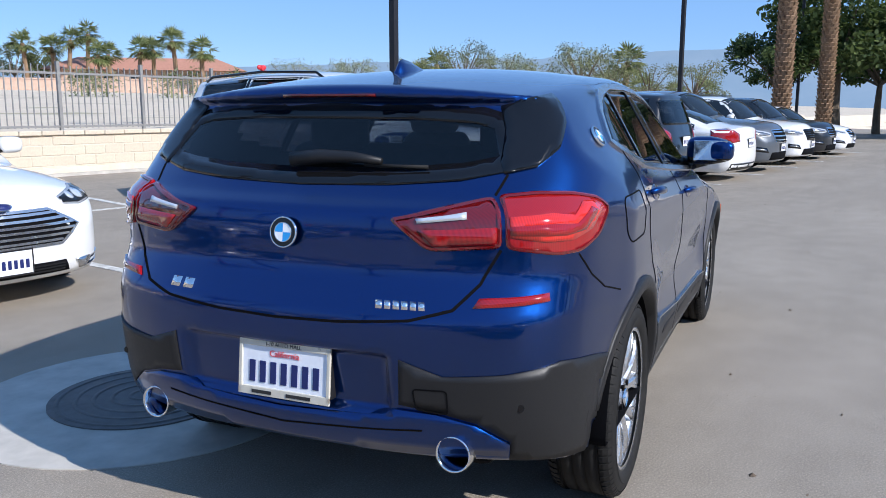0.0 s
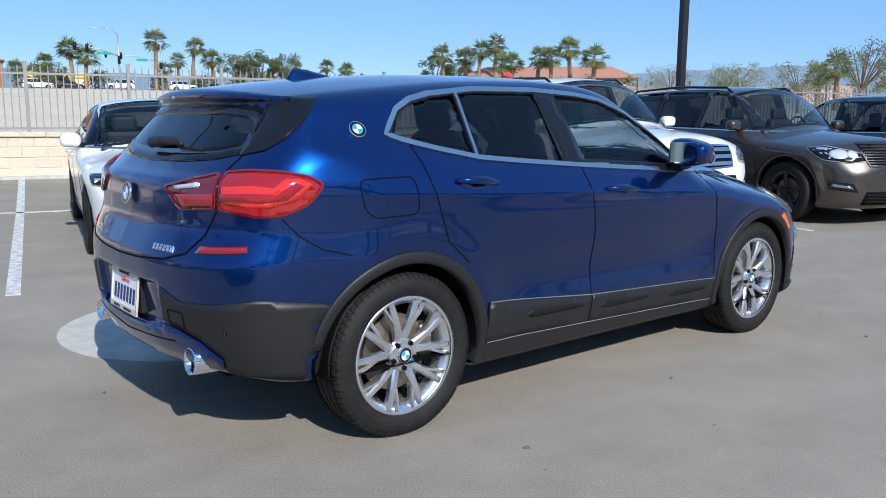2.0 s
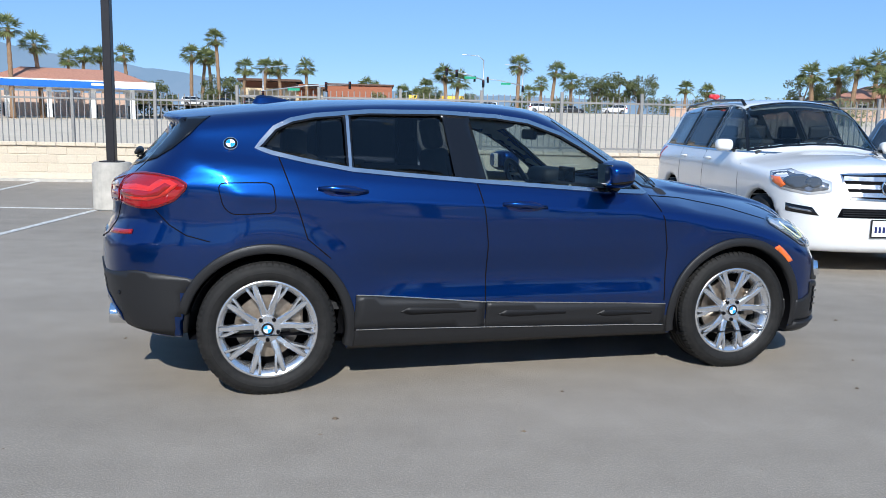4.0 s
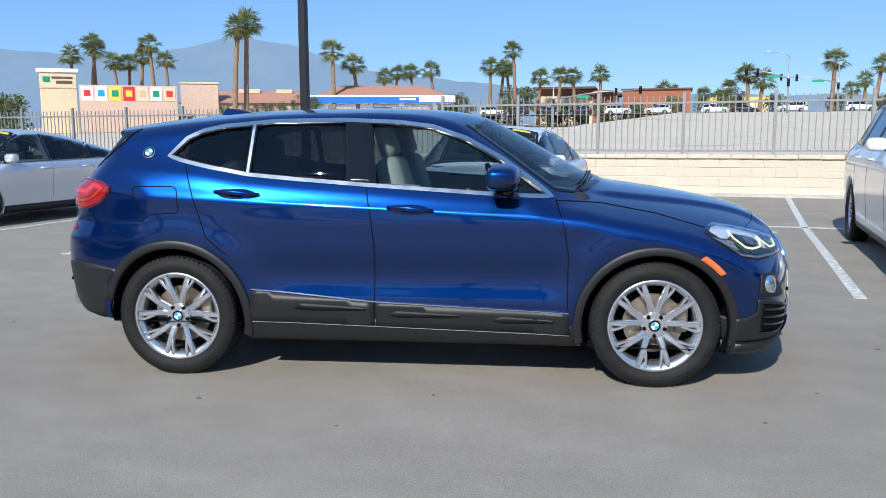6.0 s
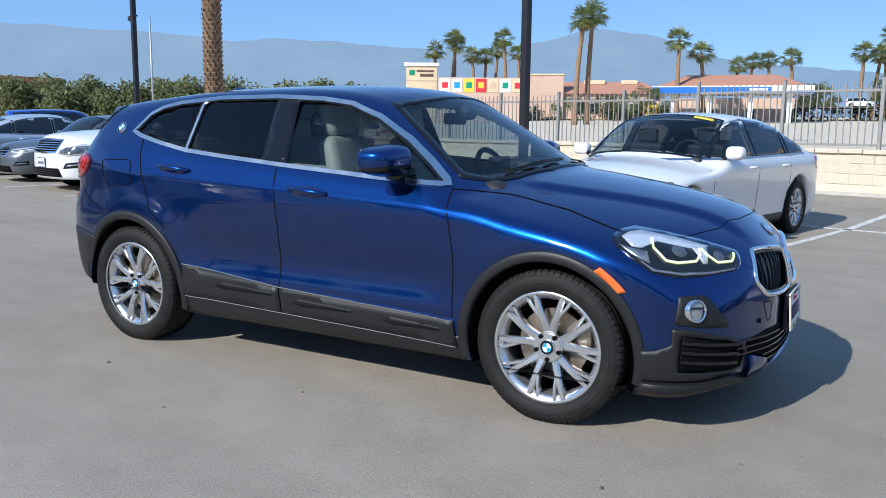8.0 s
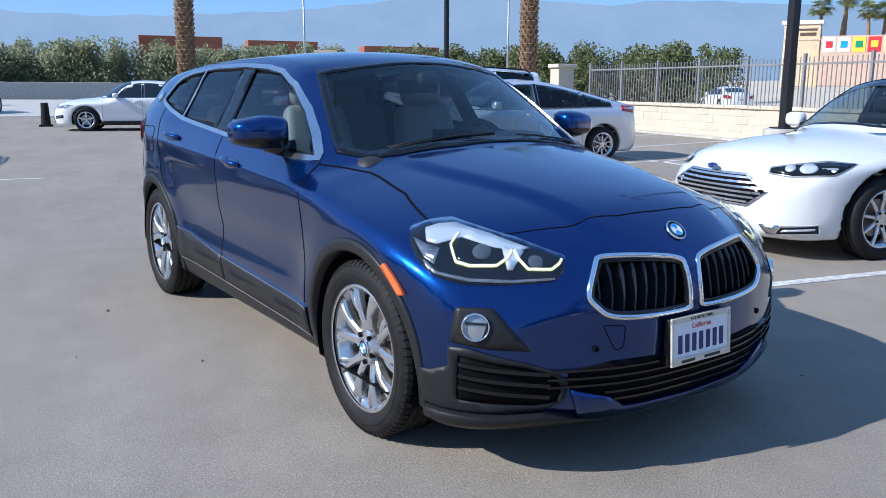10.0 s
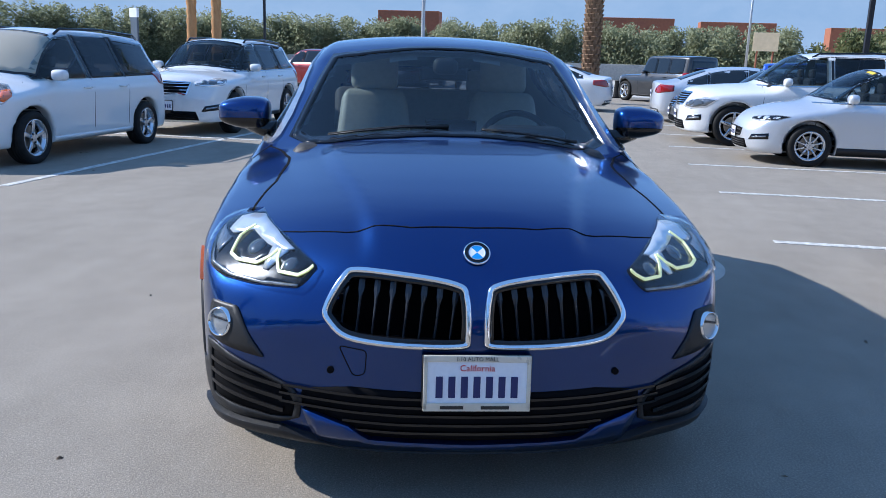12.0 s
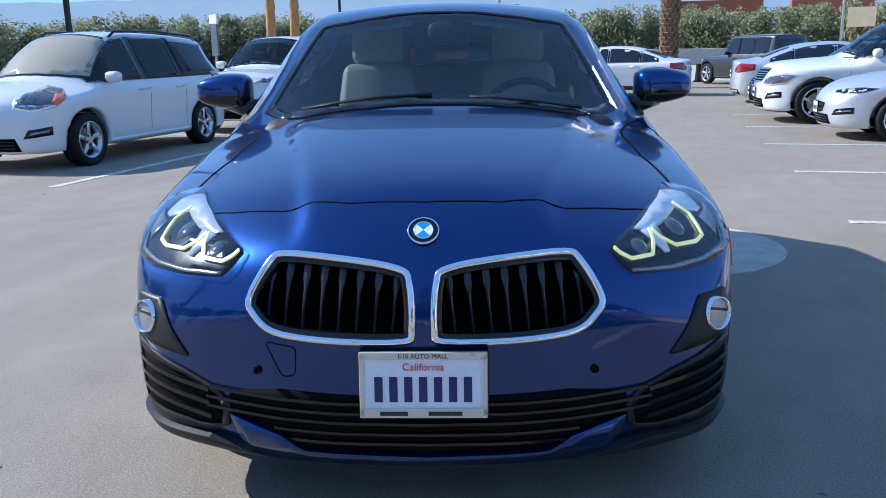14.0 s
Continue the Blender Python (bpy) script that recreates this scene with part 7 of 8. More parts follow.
parked_car("dark grey sedan facing the aisle", "grey", "sedan", 4.63, 1.78, 1.43, 2.70, 0.95, nose_to(-15.4, 2.9, 4.63, -90), 0.32, cell=0.05)
parked_car("silver sedan with its tail to the aisle", "silver", "sedan", 4.8, 1.82, 1.46, 2.77, 0.97, nose_to(-18.3, 2.7 + 4.8, 4.8, 90), 0.325)
# the rows across the aisle
parked_car("white compact minivan with black roof rails and dusty paint", "white", "wagon", 4.55, 1.80, 1.66, 2.70, 0.93, pose(-4.75 + 0.93 - 4.55 / 2, -6.62, 0, 0, 0, 0), 0.325, rails=True, lamp=(0.50, 0.165), screen="glass_dusty", grille=(0.32, 0.40, 0.49), bars=2, cell=0.034, inside=True, trim=None, grille_mat="gloss_black", lower="white", amber=True)
parked_car("white sport utility vehicle with black trim and glass roof", "white", "suv", 4.69, 1.88, 1.68, 2.70, 0.93, pose(-9.75 + 0.93 - 4.69 / 2, -6.18, 0, 0, 0, 0), 0.365, rails=True, arch="clad", lamp=(0.53, 0.08), grille=(0.48, 0.40, 0.54), bars=4, cell=0.038, inside=True)
parked_car("dark red sport utility vehicle with a chrome window line", "red", "suv", 4.65, 1.85, 1.69, 2.70, 0.93, pose(-29.69, -10.24, 0, 0, 0, -112), 0.36, tail=(0.52, 0.12))
parked_car("black sedan with its tail to the aisle", "black", "sedan", 4.63, 1.80, 1.42, 2.70, 0.93, pose(-39.15, -7.53, 0, 0, 0, 168), 0.325, tail=(0.52, 0.13))
parked_car("red crew-cab pickup truck standing side on", "red", "pickup", 5.6, 1.95, 1.85, 3.5, 0.95, pose(-54.11, -11.35, 0, 0, 0, 88), 0.40)
parked_car("white sedan standing across the aisle", "white", "sedan", 4.85, 1.86, 1.46, 2.80, 0.97, pose(-22.3, -0.55, 0, 0, 0, 262), 0.335)
rover = parked_car("dark grey boxy off-roader with a spare wheel on its tail", "graphite", "boxy", 4.3, 1.87, 1.84, 2.95, 0.65, pose(-30.3, 4.3, 0, 0, 0, 215), 0.40, arch="clad", alloy="alloy", bars=0)
parked_car("dark blue sport utility vehicle by the far stalls", "royal", "suv", 4.7, 1.88, 1.7, 2.75, 0.93, pose(-27.5, 9.5, 0, 0, 0, 75), 0.36)

spare = wheel_thing(rover, "spare_wheel", 0, 0, -1, r=0.39, rim_r=0.22, width=0.24, alloy="alloy_dark", fancy=False, caliper=False, segs=32)
spare.location = (-2.24, 0.10, 0.98)
spare.rotation_euler = (0, 0, radians(-90))
# a red bow tied to the roof rail of the large white car
bow = empty("ribbon_bow", pose(4.25 - 0.58, 6.1, 1.835), "small red ribbon bow tied to a roof rail", "bow")
for dx in (-1, 1):
    b = bmesh.new()
    bmesh.ops.create_uvsphere(b, u_segments=12, v_segments=8, radius=0.045)
    bmesh.ops.scale(b, vec=(0.9, 0.5, 0.7), verts=b.verts)
    bmesh.ops.translate(b, vec=(dx * 0.036, 0, 0.04), verts=b.verts)
    part("loop", b, M["ink_red"], bow, smooth=True)
part("knot", box_bm(0.04, 0.05, 0.07, (0, 0, 0.035), 0.012), M["ink_red"], bow)

# ---------------------------------------------------------------- markings, wall, fence, lamps, trees, buildings, hills
def stripe(x0, y0, x1, y1, w=0.10):
    d = Vector((x1 - x0, y1 - y0))
    b = box_bm(d.length, w, 0.008, (0, 0, 0))
    ob = part("parking_line", b, M["line_paint"])
    ob.matrix_world = pose((x0 + x1) / 2, (y0 + y1) / 2, 0.001, 0, 0, math.degrees(math.atan2(d.y, d.x)))
    return tagged(ob, "worn white painted parking line on the asphalt", "line", "parking lines", "structure")


for i in range(-6, 10):
    x = 0.14 + 2.77 * i
    stripe(x, 2.47, x, 8.05)
    up = stripe(x, 8.05, x, 11.9)
    up.matrix_world = Matrix.Translation((x, (8.05 + WALL_Y - 0.3) / 2, FOOT_Z / 2 + 0.001)) @ Matrix.Rotation(math.atan2(FOOT_Z, WALL_Y - 8.35), 4, "X") @ Matrix.Rotation(radians(90), 4, "Z")
stripe(-17.5, 7.95, 26, 7.95)
for y in (-5.0, -7.75, -10.5):
    stripe(-14.2, y, -3.1, y)
stripe(-8.65, -12, -8.65, -2.4)


def manhole():
    """A concrete collar with an iron cover beside the car."""
    c = empty("manhole", pose(-1.57, 1.08, 0), "round iron manhole cover in a pale concrete collar", "manhole")
    part("concrete_collar", cyl_bm(0.81, 0.03, 64, "z", (0, 0, -0.010)), M["concrete"], c)
    part("iron_cover", cyl_bm(0.43, 0.03, 64, "z", (0, 0, -0.004)), M["ceramic"], c)
    for r in (0.39, 0.31, 0.23, 0.15, 0.07):
        v, f = lathe([(r - 0.012, 0.009), (r - 0.010, 0.014), (r + 0.010, 0.014), (r + 0.012, 0.009)], 48, "z")
        link_part("cover_ring", mesh_from("cover_ring", v, f), M["ceramic"], c)
    return c


manhole()
flat("pavement", -60, 60, WALL_Y - 0.32, WALL_Y - 0.12, FOOT_Z + 0.05, M["concrete"], "pale concrete strip at the foot of the wall", "kerb", thick=0.1)
flat("street", -130, 120, 137, 149, 4.70, M["asphalt"], "far grey street behind the sandy lot", "street", thick=0.04)
flat("freeway_verge", -75, -34, -60, 11, 0.015, M["concrete"], "pale concrete apron at the car park's far side", "pavement", thick=0.03)

WALL_H = 0.95
X_END = -19.2


def make_wall():
    core = part("wall_north", box_bm(60 - X_END, 0.194, WALL_H - 0.02, ((60 + X_END) / 2, WALL_Y + 0.02, (WALL_H - 0.02) / 2)), M["mortar"])
    tagged(core, "low cream concrete block wall below the fence", "wall", kind="structure")
    bw, bh = 0.405, 0.185
    b = box_bm(bw - 0.012, 0.06, bh - 0.012, (0, 0, 0), 0.008, 1)
    me = bpy.data.meshes.new("block")
    b.to_mesh(me)
    b.free()
    me.materials.append(M["block"])
    cap_b = box_bm(bw - 0.008, 0.26, 0.085, (0, 0, 0), 0.012, 1)
    cap = bpy.data.meshes.new("cap_block")
    cap_b.to_mesh(cap)
    cap_b.free()
    cap.materials.append(M["block"])
    n = 0
    for row in range(4):
        for i in range(66):
            x = X_END + 0.2 + (i + 0.5 * (row % 2)) * bw
            o = new("block", me)
            o.location = (x, WALL_Y - 0.055 + random.uniform(-0.006, 0.006), FOOT_Z + 0.085 + row * bh)
            o.parent = core
    for i in range(66):
        o = new("cap_block", cap)
        o.location = (X_END + 0.2 + i * bw, WALL_Y, WALL_H - 0.042 + random.uniform(-0.003, 0.003))
        o.parent = core
    # the rest of the wall, away from the camera's way
    far_b = bmesh.new()
    for row in range(4):
        for i in range(66, 190):
            merge = Matrix.Translation((X_END + 0.2 + (i + 0.5 * (row % 2)) * bw, WALL_Y - 0.055, FOOT_Z + 0.085 + row * bh))
            r = bmesh.ops.create_cube(far_b, size=1.0)
            bmesh.ops.transform(far_b, matrix=merge @ Matrix.Diagonal((bw - 0.012, 0.06, bh - 0.012, 1)), verts=r["verts"])
    bmesh.ops.create_cube(far_b, size=1.0, matrix=Matrix.Translation((X_END + 0.2 + 128 * bw, WALL_Y, WALL_H - 0.042)) @ Matrix.Diagonal((124 * bw, 0.26, 0.085, 1)))
    o = part("far_blocks", far_b, M["block"], core)
    tagged(o, kind="stuff")
    # end pillar
    p = empty("wall_pillar", pose(X_END - 0.25, WALL_Y, 0), "cream block pillar with a flat cap at the fence's end", "pillar")
    part("pillar_shaft", box_bm(0.56, 0.56, 1.95, (0, 0, 0.975), 0.01), M["block"], p)
    part("pillar_cap", box_bm(0.70, 0.70, 0.12, (0, 0, 2.01), 0.02), M["block"], p)


make_wall()


def make_fence():
    gap = 1.695
    x0 = -0.76 - 10 * gap
    first = empty("fence_panel", pose(x0, WALL_Y, WALL_H - 0.12), "grey-brown painted metal picket fence panel on the wall", "fence", "fence panels")
    part("post", box_bm(0.062, 0.062, 1.24, (0, 0, 0.60), 0.004, 1), M["fence"], first)
    part("post_cap", box_bm(0.07, 0.07, 0.02, (0, 0, 1.225), 0.004, 1), M["fence"], first)
    for z in (0.07, 1.02):
        part("rail", box_bm(gap - 0.06, 0.036, 0.040, (gap / 2, 0, z), 0.003, 1), M["fence"], first)
    pk = box_bm(0.019, 0.019, 1.12, (0, 0, 0), 0.002, 1)
    me = bpy.data.meshes.new("picket")
    pk.to_mesh(me)
    pk.free()
    me.materials.append(M["fence"])
    for i in range(13):
        o = new("picket", me)
        o.parent = first
        o.location = (gap * (i + 1) / 14, 0, 0.60)
    for i in range(1, 36):
        copy_thing(first, pose(x0 + gap * i, WALL_Y, WALL_H - (0.12 if i < 8 else 0)))


make_fence()


def lamp_post(x, y, h=8.0, w=0.13):
    p = empty("street_lamp", pose(x, y, 0), "dark square car park lamp post on a concrete foot", "lamp post", "lamp posts")
    part("foot", cyl_bm(0.30, 0.75, 28, "z", (0, 0, 0.375), bevel=0.02), M["concrete"], p)
    part("pole", box_bm(w, w, h - 0.7, (0, 0, 0.7 + (h - 0.7) / 2), 0.008, 1), M["pole"], p)
    part("base_plate", box_bm(0.30, 0.30, 0.02, (0, 0, 0.76), 0.003, 1), M["pole"], p)
    for s in (-1, 1):
        part("lamp_arm", box_bm(0.5, 0.06, 0.06, (s * 0.25, 0, h - 0.08), 0.004, 1), M["pole"], p)
        hd = part("lamp_head", box_bm(0.62, 0.34, 0.10, (s * 0.75, 0, h - 0.06), 0.03), M["pole"], p)
        part("lamp_lens", box_bm(0.40, 0.24, 0.01, (s * 0.75, 0, h - 0.115)), M["clear_lens"], hd)
    return p


for x, y in ((-5.18, 7.92), (8.4, 7.78), (-20.1, 8.46), (23.4, 7.85), (39.2, 7.85), (-43, -17.5), (-17.5, -16)):
    lamp_post(x, y, 8.0)
cams = empty("security_camera", pose(-20.1, 8.46, 4.35), "small dark camera bracket on the lamp post", "camera")
part("bracket", box_bm(0.45, 0.05, 0.05, (0.0, 0, 0), 0.005), M["pole"], cams)
part("camera_ball", cyl_bm(0.07, 0.14, 14, "z", (-0.2, 0, -0.06), bevel=0.02), M["pole"], cams)


# ------------------------------------------------ plants
def fan_palm_meshes(seed, crown_r=1.7):
    """Crown of fan leaves and the ragged dry skirt below it."""
    rnd = random.Random(seed)
    out = []
    for n, elev, size, dry in ((34, (-38, 82), crown_r, False), (12, (-86, -55), crown_r * 0.55, True)):
        vs, fs = [], []
        for i in range(n):
            az = rnd.uniform(0, 2 * math.pi)
            el = radians(rnd.uniform(*elev))
            d = Vector((math.cos(az) * math.cos(el), math.sin(az) * math.cos(el), math.sin(el)))
            side = d.cross(Vector((0, 0, 1)))
            side = side.normalized() if side.length > 0.05 else Vector((1, 0, 0))
            up = side.cross(d)
            L = size * rnd.uniform(0.75, 1.1)
            stem = d * L * 0.45
            b = len(vs)
            vs += [side * 0.025, side * -0.025, stem + side * 0.02, stem - side * 0.02]
            fs.append((b, b + 1, b + 3, b + 2))
            for k in range(11):
                a = (k - 5) * 0.30
                tip = stem + (d * math.cos(a) + side * math.sin(a)) * L * 0.58 + Vector((0, 0, -1)) * L * 0.16 * rnd.uniform(0.2, 1.7)
                mid = stem + (tip - stem) * 0.5 + up * 0.03
                wv = (side * math.cos(a) - d * math.sin(a)) * L * 0.036
                c = len(vs)
                vs += [stem, mid + wv, tip, mid - wv]
                fs.append((c, c + 1, c + 2, c + 3))
        out.append(mesh_from("leaves", vs, fs))
    return out


PALM_CROWNS = [fan_palm_meshes(s) for s in (3, 8, 15)]
for a, b in PALM_CROWNS:
    a.materials.append(M["palm_leaf"])
    b.materials.append(M["palm_dry"])


def palm_trunk(h, r0, r1, lean, seed, rings=40):
    rnd = random.Random(seed)
    pts, rs = [], []
    for i in range(rings):
        t = i / (rings - 1)
        pts.append((lean * t * t * h * 0.08, 0.03 * math.sin(t * 6 + seed), h * t))
        rs.append((r0 + (r1 - r0) * t ** 0.7) * (1 + (0.10 if i % 2 else -0.04) + rnd.uniform(-0.04, 0.04)))
    return tube(pts, rs, 9), pts[-1]


def fan_palm(x, y, h, seed, scale=1.0):
    p = empty("palm_tree", pose(x, y, ground_z(x, y) - 0.1), "tall thin fan palm with a shaggy green crown", "palm tree", "fan palms")
    (v, f), tip = palm_trunk(h - 0.6 * scale, 0.24 * scale + 0.04, 0.17 * scale + 0.02, math.sin(seed * 1.7), seed, 22)
    link_part("trunk", mesh_from("trunk", v, f), M["bark_palm"], p)
    a, b = PALM_CROWNS[seed % 3]
    for nm, me in (("crown", a), ("dry_skirt", b)):
        o = new(nm, me)
        o.parent = p
        o.location = tip
        o.scale = (scale,) * 3
        o.rotation_euler = (0, 0, seed * 1.3)
    return p


# fan palms behind the sandy lot: (x, y, height of the crown's top)
for i, (x, y, z) in enumerate(((-124.3, 130.1, 19.6), (-125.1, 136.2, 21.4), (-124.4, 136.8, 22.7), (-127.6, 147.3, 19.9), (-129.2, 152.5, 20), (-124.1, 150.3, 21.1), (-112.4, 140.4, 22.4), (-119.3, 154.1, 20.6), (-69.3, 103.8, 19.5), (-68.9, 106.4, 20.5))):          # beside the monument sign
    fan_palm(x, y, z - ground_z(x, y) - 1.3, i + 0, 1.75)
for i, (x, y, z) in enumerate(((-58.6, 115.8, 16.6), (-57.2, 122, 14.9), (-69.2, 160.5, 15.6), (-67, 161.4, 16.4), (-63.2, 162.9, 16.6), (-55.7, 155.1, 16.3))):          # round the gas station
    fan_palm(x, y, z - ground_z(x, y) - 1.1, i + 13, 1.5)
for i, (x, y, z) in enumerate(((-43.5, 153.8, 16.5), (-42.9, 159.2, 16.4), (-37.4, 150.3, 19.1), (-42.2, 164.5, 16.8), (-34.3, 156.2, 14.3), (-30.5, 157, 14.7), (-27.2, 157.6, 14.4), (-22.3, 158.4, 14.8))):          # before the cream building
    fan_palm(x, y, z - ground_z(x, y) - 1.1, i + 26, 1.5)
for i, (x, y, z) in enumerate(((-12.3, 184.3, 13), (-10.7, 194.4, 12.9), (-4.6, 194.7, 12.2), (-1.3, 194.7, 11.5), (1.3, 184.8, 13.2), (4.3, 144.7, 13.3), (6.2, 144.7, 12.3), (17.1, 143.9, 15.2), (28.7, 213, 13.7), (28.5, 192.9, 14.6), (26.3, 162.9, 15.7), (29.2, 157.4, 13.2))):          # along the far street
    fan_palm(x, y, z - ground_z(x, y) - 1.2, i + 39, 1.55)
for i, (x, y, z) in enumerate(((54.5, 166.2, 12.7), (58.3, 164.9, 12.1), (55.4, 112, 12), (57.6, 108.6, 11.5), (57.7, 105.2, 12.3), (62.3, 108.4, 13.5), (58.5, 99, 10.1), (62.1, 102.7, 10.5), (61.4, 94.9, 10.8), (65.3, 97.2, 11.1), (63.6, 89.9, 11.8), (63.1, 84.2, 10.3))):          # a dense row by the reddish house
    fan_palm(x, y, z - ground_z(x, y) - 1.0, i + 52, 1.35)
for i, (x, y, z) in enumerate(((59.3, 46.6, 6), (56.3, 42.3, 6.6), (52.9, 22.9, 6.1), (60.7, 24.9, 4.3), (80.4, 29.6, 4.3), (76.8, 25, 4.4))):          # among the desert trees
    fan_palm(x, y, z - ground_z(x, y) - 0.7, i + 65, 1)


def date_palm(x, y, h, seed):
    """A thick trunk of cut leaf bases under long arching feather leaves."""
    rnd = random.Random(seed)
    p = empty("date_palm", pose(x, y, 0), "stout date palm with a scaly brown trunk and arching fronds", "palm tree", "date palms")
    vs, fs = [], []
    rows, per = int(h / 0.16), 11
    v, f = tube([(0, 0, 0), (0, 0, h)], [0.30, 0.27], 14)
    link_part("trunk", mesh_from("trunk", v, f), M["bark_palm"], p)
    for i in range(rows):
        z = i * 0.16
        for k in range(per):
            a = 2 * math.pi * (k + 0.5 * (i % 2)) / per + rnd.uniform(-0.05, 0.05)
            c, s = math.cos(a), math.sin(a)
            r = 0.295 - 0.02 * i / rows
            b = len(vs)
            w = 0.085
            for dz, dr, ww in ((0.0, 0.0, w), (0.15, 0.075 + rnd.uniform(-0.02, 0.02), w * 0.75), (0.17, 0.03, w * 0.7)):
                vs += [((r + dr) * c - s * ww, (r + dr) * s + c * ww, z + dz), ((r + dr) * c + s * ww, (r + dr) * s - c * ww, z + dz)]
            fs += [(b, b + 1, b + 3, b + 2), (b + 2, b + 3, b + 5, b + 4)]
    sc = link_part("leaf_scar_rest", mesh_from("leaf_scar_rest", vs, fs), M["bark_palm"], p, smooth=False)
    tagged(sc, kind="stuff")
    vs, fs = [], []
    for i in range(60):
        az, el = rnd.uniform(0, 2 * math.pi), radians(rnd.uniform(-10, 80))
        L = rnd.uniform(2.6, 3.4)
        hd = Vector((math.cos(az), math.sin(az), 0))
        side = Vector((-math.sin(az), math.cos(az), 0))
        pos = Vector((0, 0, h))
        n = 11
        for k in range(n):
            e = el - (k / n) ** 1.3 * radians(80)
            d = hd * math.cos(e) + Vector((0, 0, 1)) * math.sin(e)
            nx = pos + d * L / n
            if k > 0:
                ll = 0.42 * math.sin(math.pi * (k + 0.5) / (n + 0.6)) + 0.10
                for s in (-1, 1):
                    for q in (0.0, 0.5):
                        base = pos.lerp(nx, q)
                        tip = base + (side * s * 0.8 + d * 0.65 - Vector((0, 0, 0.25))) * ll
                        b = len(vs)
                        vs += [base, base + d * 0.05, tip]
                        fs.append((b, b + 1, b + 2))
            b = len(vs)
            vs += [pos + side * 0.02, pos - side * 0.02, nx - side * 0.015, nx + side * 0.015]
            fs.append((b, b + 1, b + 2, b + 3))
            pos = nx
    link_part("crown", mesh_from("crown", vs, fs), M["palm_leaf"], p, smooth=False)
    return p


for i, (x, y, h) in enumerate(((-23.1, 12.9, 8.5), (-27.1, 1.2, 8.5), (28.2, 5.8, 8.5), (35.3, 5.8, 8.0))):
    date_palm(x, y, h, i + 1)


def leaf_cloud(vs, fs, rnd, c, rad, n, leaf, flat_k=0.8):
    """Leaves strewn through a clump, thicker towards its outside."""
    for _ in range(n):
        d = Vector((rnd.gauss(0, 1), rnd.gauss(0, 1), rnd.gauss(0, 1))).normalized()
        q = c + Vector((d.x * rad, d.y * rad, d.z * rad * flat_k)) * (rnd.random() ** 0.45)
        a = Vector((rnd.gauss(0, 1), rnd.gauss(0, 1), rnd.gauss(0, 1))).normalized()
        b2 = a.orthogonal().normalized()
        s = leaf * rnd.uniform(0.6, 1.4)
        b = len(vs)
        vs += [q - a * s, q + b2 * s * 0.45, q + a * s, q - b2 * s * 0.45]
        fs.append((b, b + 1, b + 2, b + 3))


def broad_tree(h, spread, seed, clumps=26, leaves=110, leaf=0.10, stem=0.4, sparse=1.0):
    """(trunk and limbs, leaves) of one tree."""
    rnd = random.Random(seed)
    tv, tf = [], []

    def limb(pts, rs):
        v, f = tube(pts, rs, 6)
        b = len(tv)
        tv.extend(v)
        tf.extend([tuple(i + b for i in q) for q in f])
    base = Vector((0, 0, 0))
    fork = Vector((rnd.uniform(-0.2, 0.2), rnd.uniform(-0.2, 0.2), h * stem))
    limb([base, base.lerp(fork, 0.5) + Vector((0.05, 0, 0)), fork], [h * 0.035, h * 0.028, h * 0.022])
    lv, lf = [], []
    for i in range(clumps):
        az = 2 * math.pi * i / clumps * 2.4 + rnd.uniform(-0.4, 0.4)
        rr = spread * math.sqrt(rnd.random()) * 0.9
        z = h * (stem + (1 - stem) * rnd.uniform(0.1, 0.95) * (1 - 0.35 * (rr / spread) ** 2))
        c = Vector((math.cos(az) * rr, math.sin(az) * rr, z))
        if i % 2 == 0:
            limb([fork, fork.lerp(c, 0.5) + Vector((0, 0, 0.1)), c], [h * 0.014, h * 0.009, h * 0.004])
        leaf_cloud(lv, lf, rnd, c, spread * rnd.uniform(0.22, 0.38) * sparse, leaves, leaf)
    return mesh_from("wood", tv, tf), mesh_from("leaves", lv, lf)


TREES = {"dark": [broad_tree(6.5, 2.6, 21 + i, 34, 190, 0.13) for i in range(2)],
         "pale": [broad_tree(5.0, 2.7, 31 + i, 30, 85, 0.075, 0.3, 0.85) for i in range(3)],
         "olive": [broad_tree(4.5, 2.0, 41 + i, 24, 130, 0.10, 0.25) for i in range(2)]}
for key, mat in (("dark", "leaf_dark"), ("pale", "leaf_pale"), ("olive", "leaf_olive")):
    for a, b in TREES[key]:
        a.materials.append(M["bark"])
        b.materials.append(M[mat])


def tree(key, x, y, scale, i, label):
    p = empty("tree", pose(x, y, ground_z(x, y), 0, 0, i * 67), label, "tree", key + " trees")
    a, b = TREES[key][i % len(TREES[key])]
    for nm, me in (("trunk", a), ("crown", b)):
        o = new(nm, me)
        o.parent = p
        o.scale = (scale, scale, scale * (0.92 + 0.05 * (i % 4)))
    return p


for i, (x, y, s) in enumerate(((39.5, 8.6, 1.0), (41, 6.4, 1.25), (43, 3.0, 1.15), (40, 0.6, 0.95), (41, -2.8, 1.0), (45, -1.2, 1.1), (47, 5.5, 1.0))):
    tree("dark", x, y, s, i, "dense dark green tree beyond the parked cars")
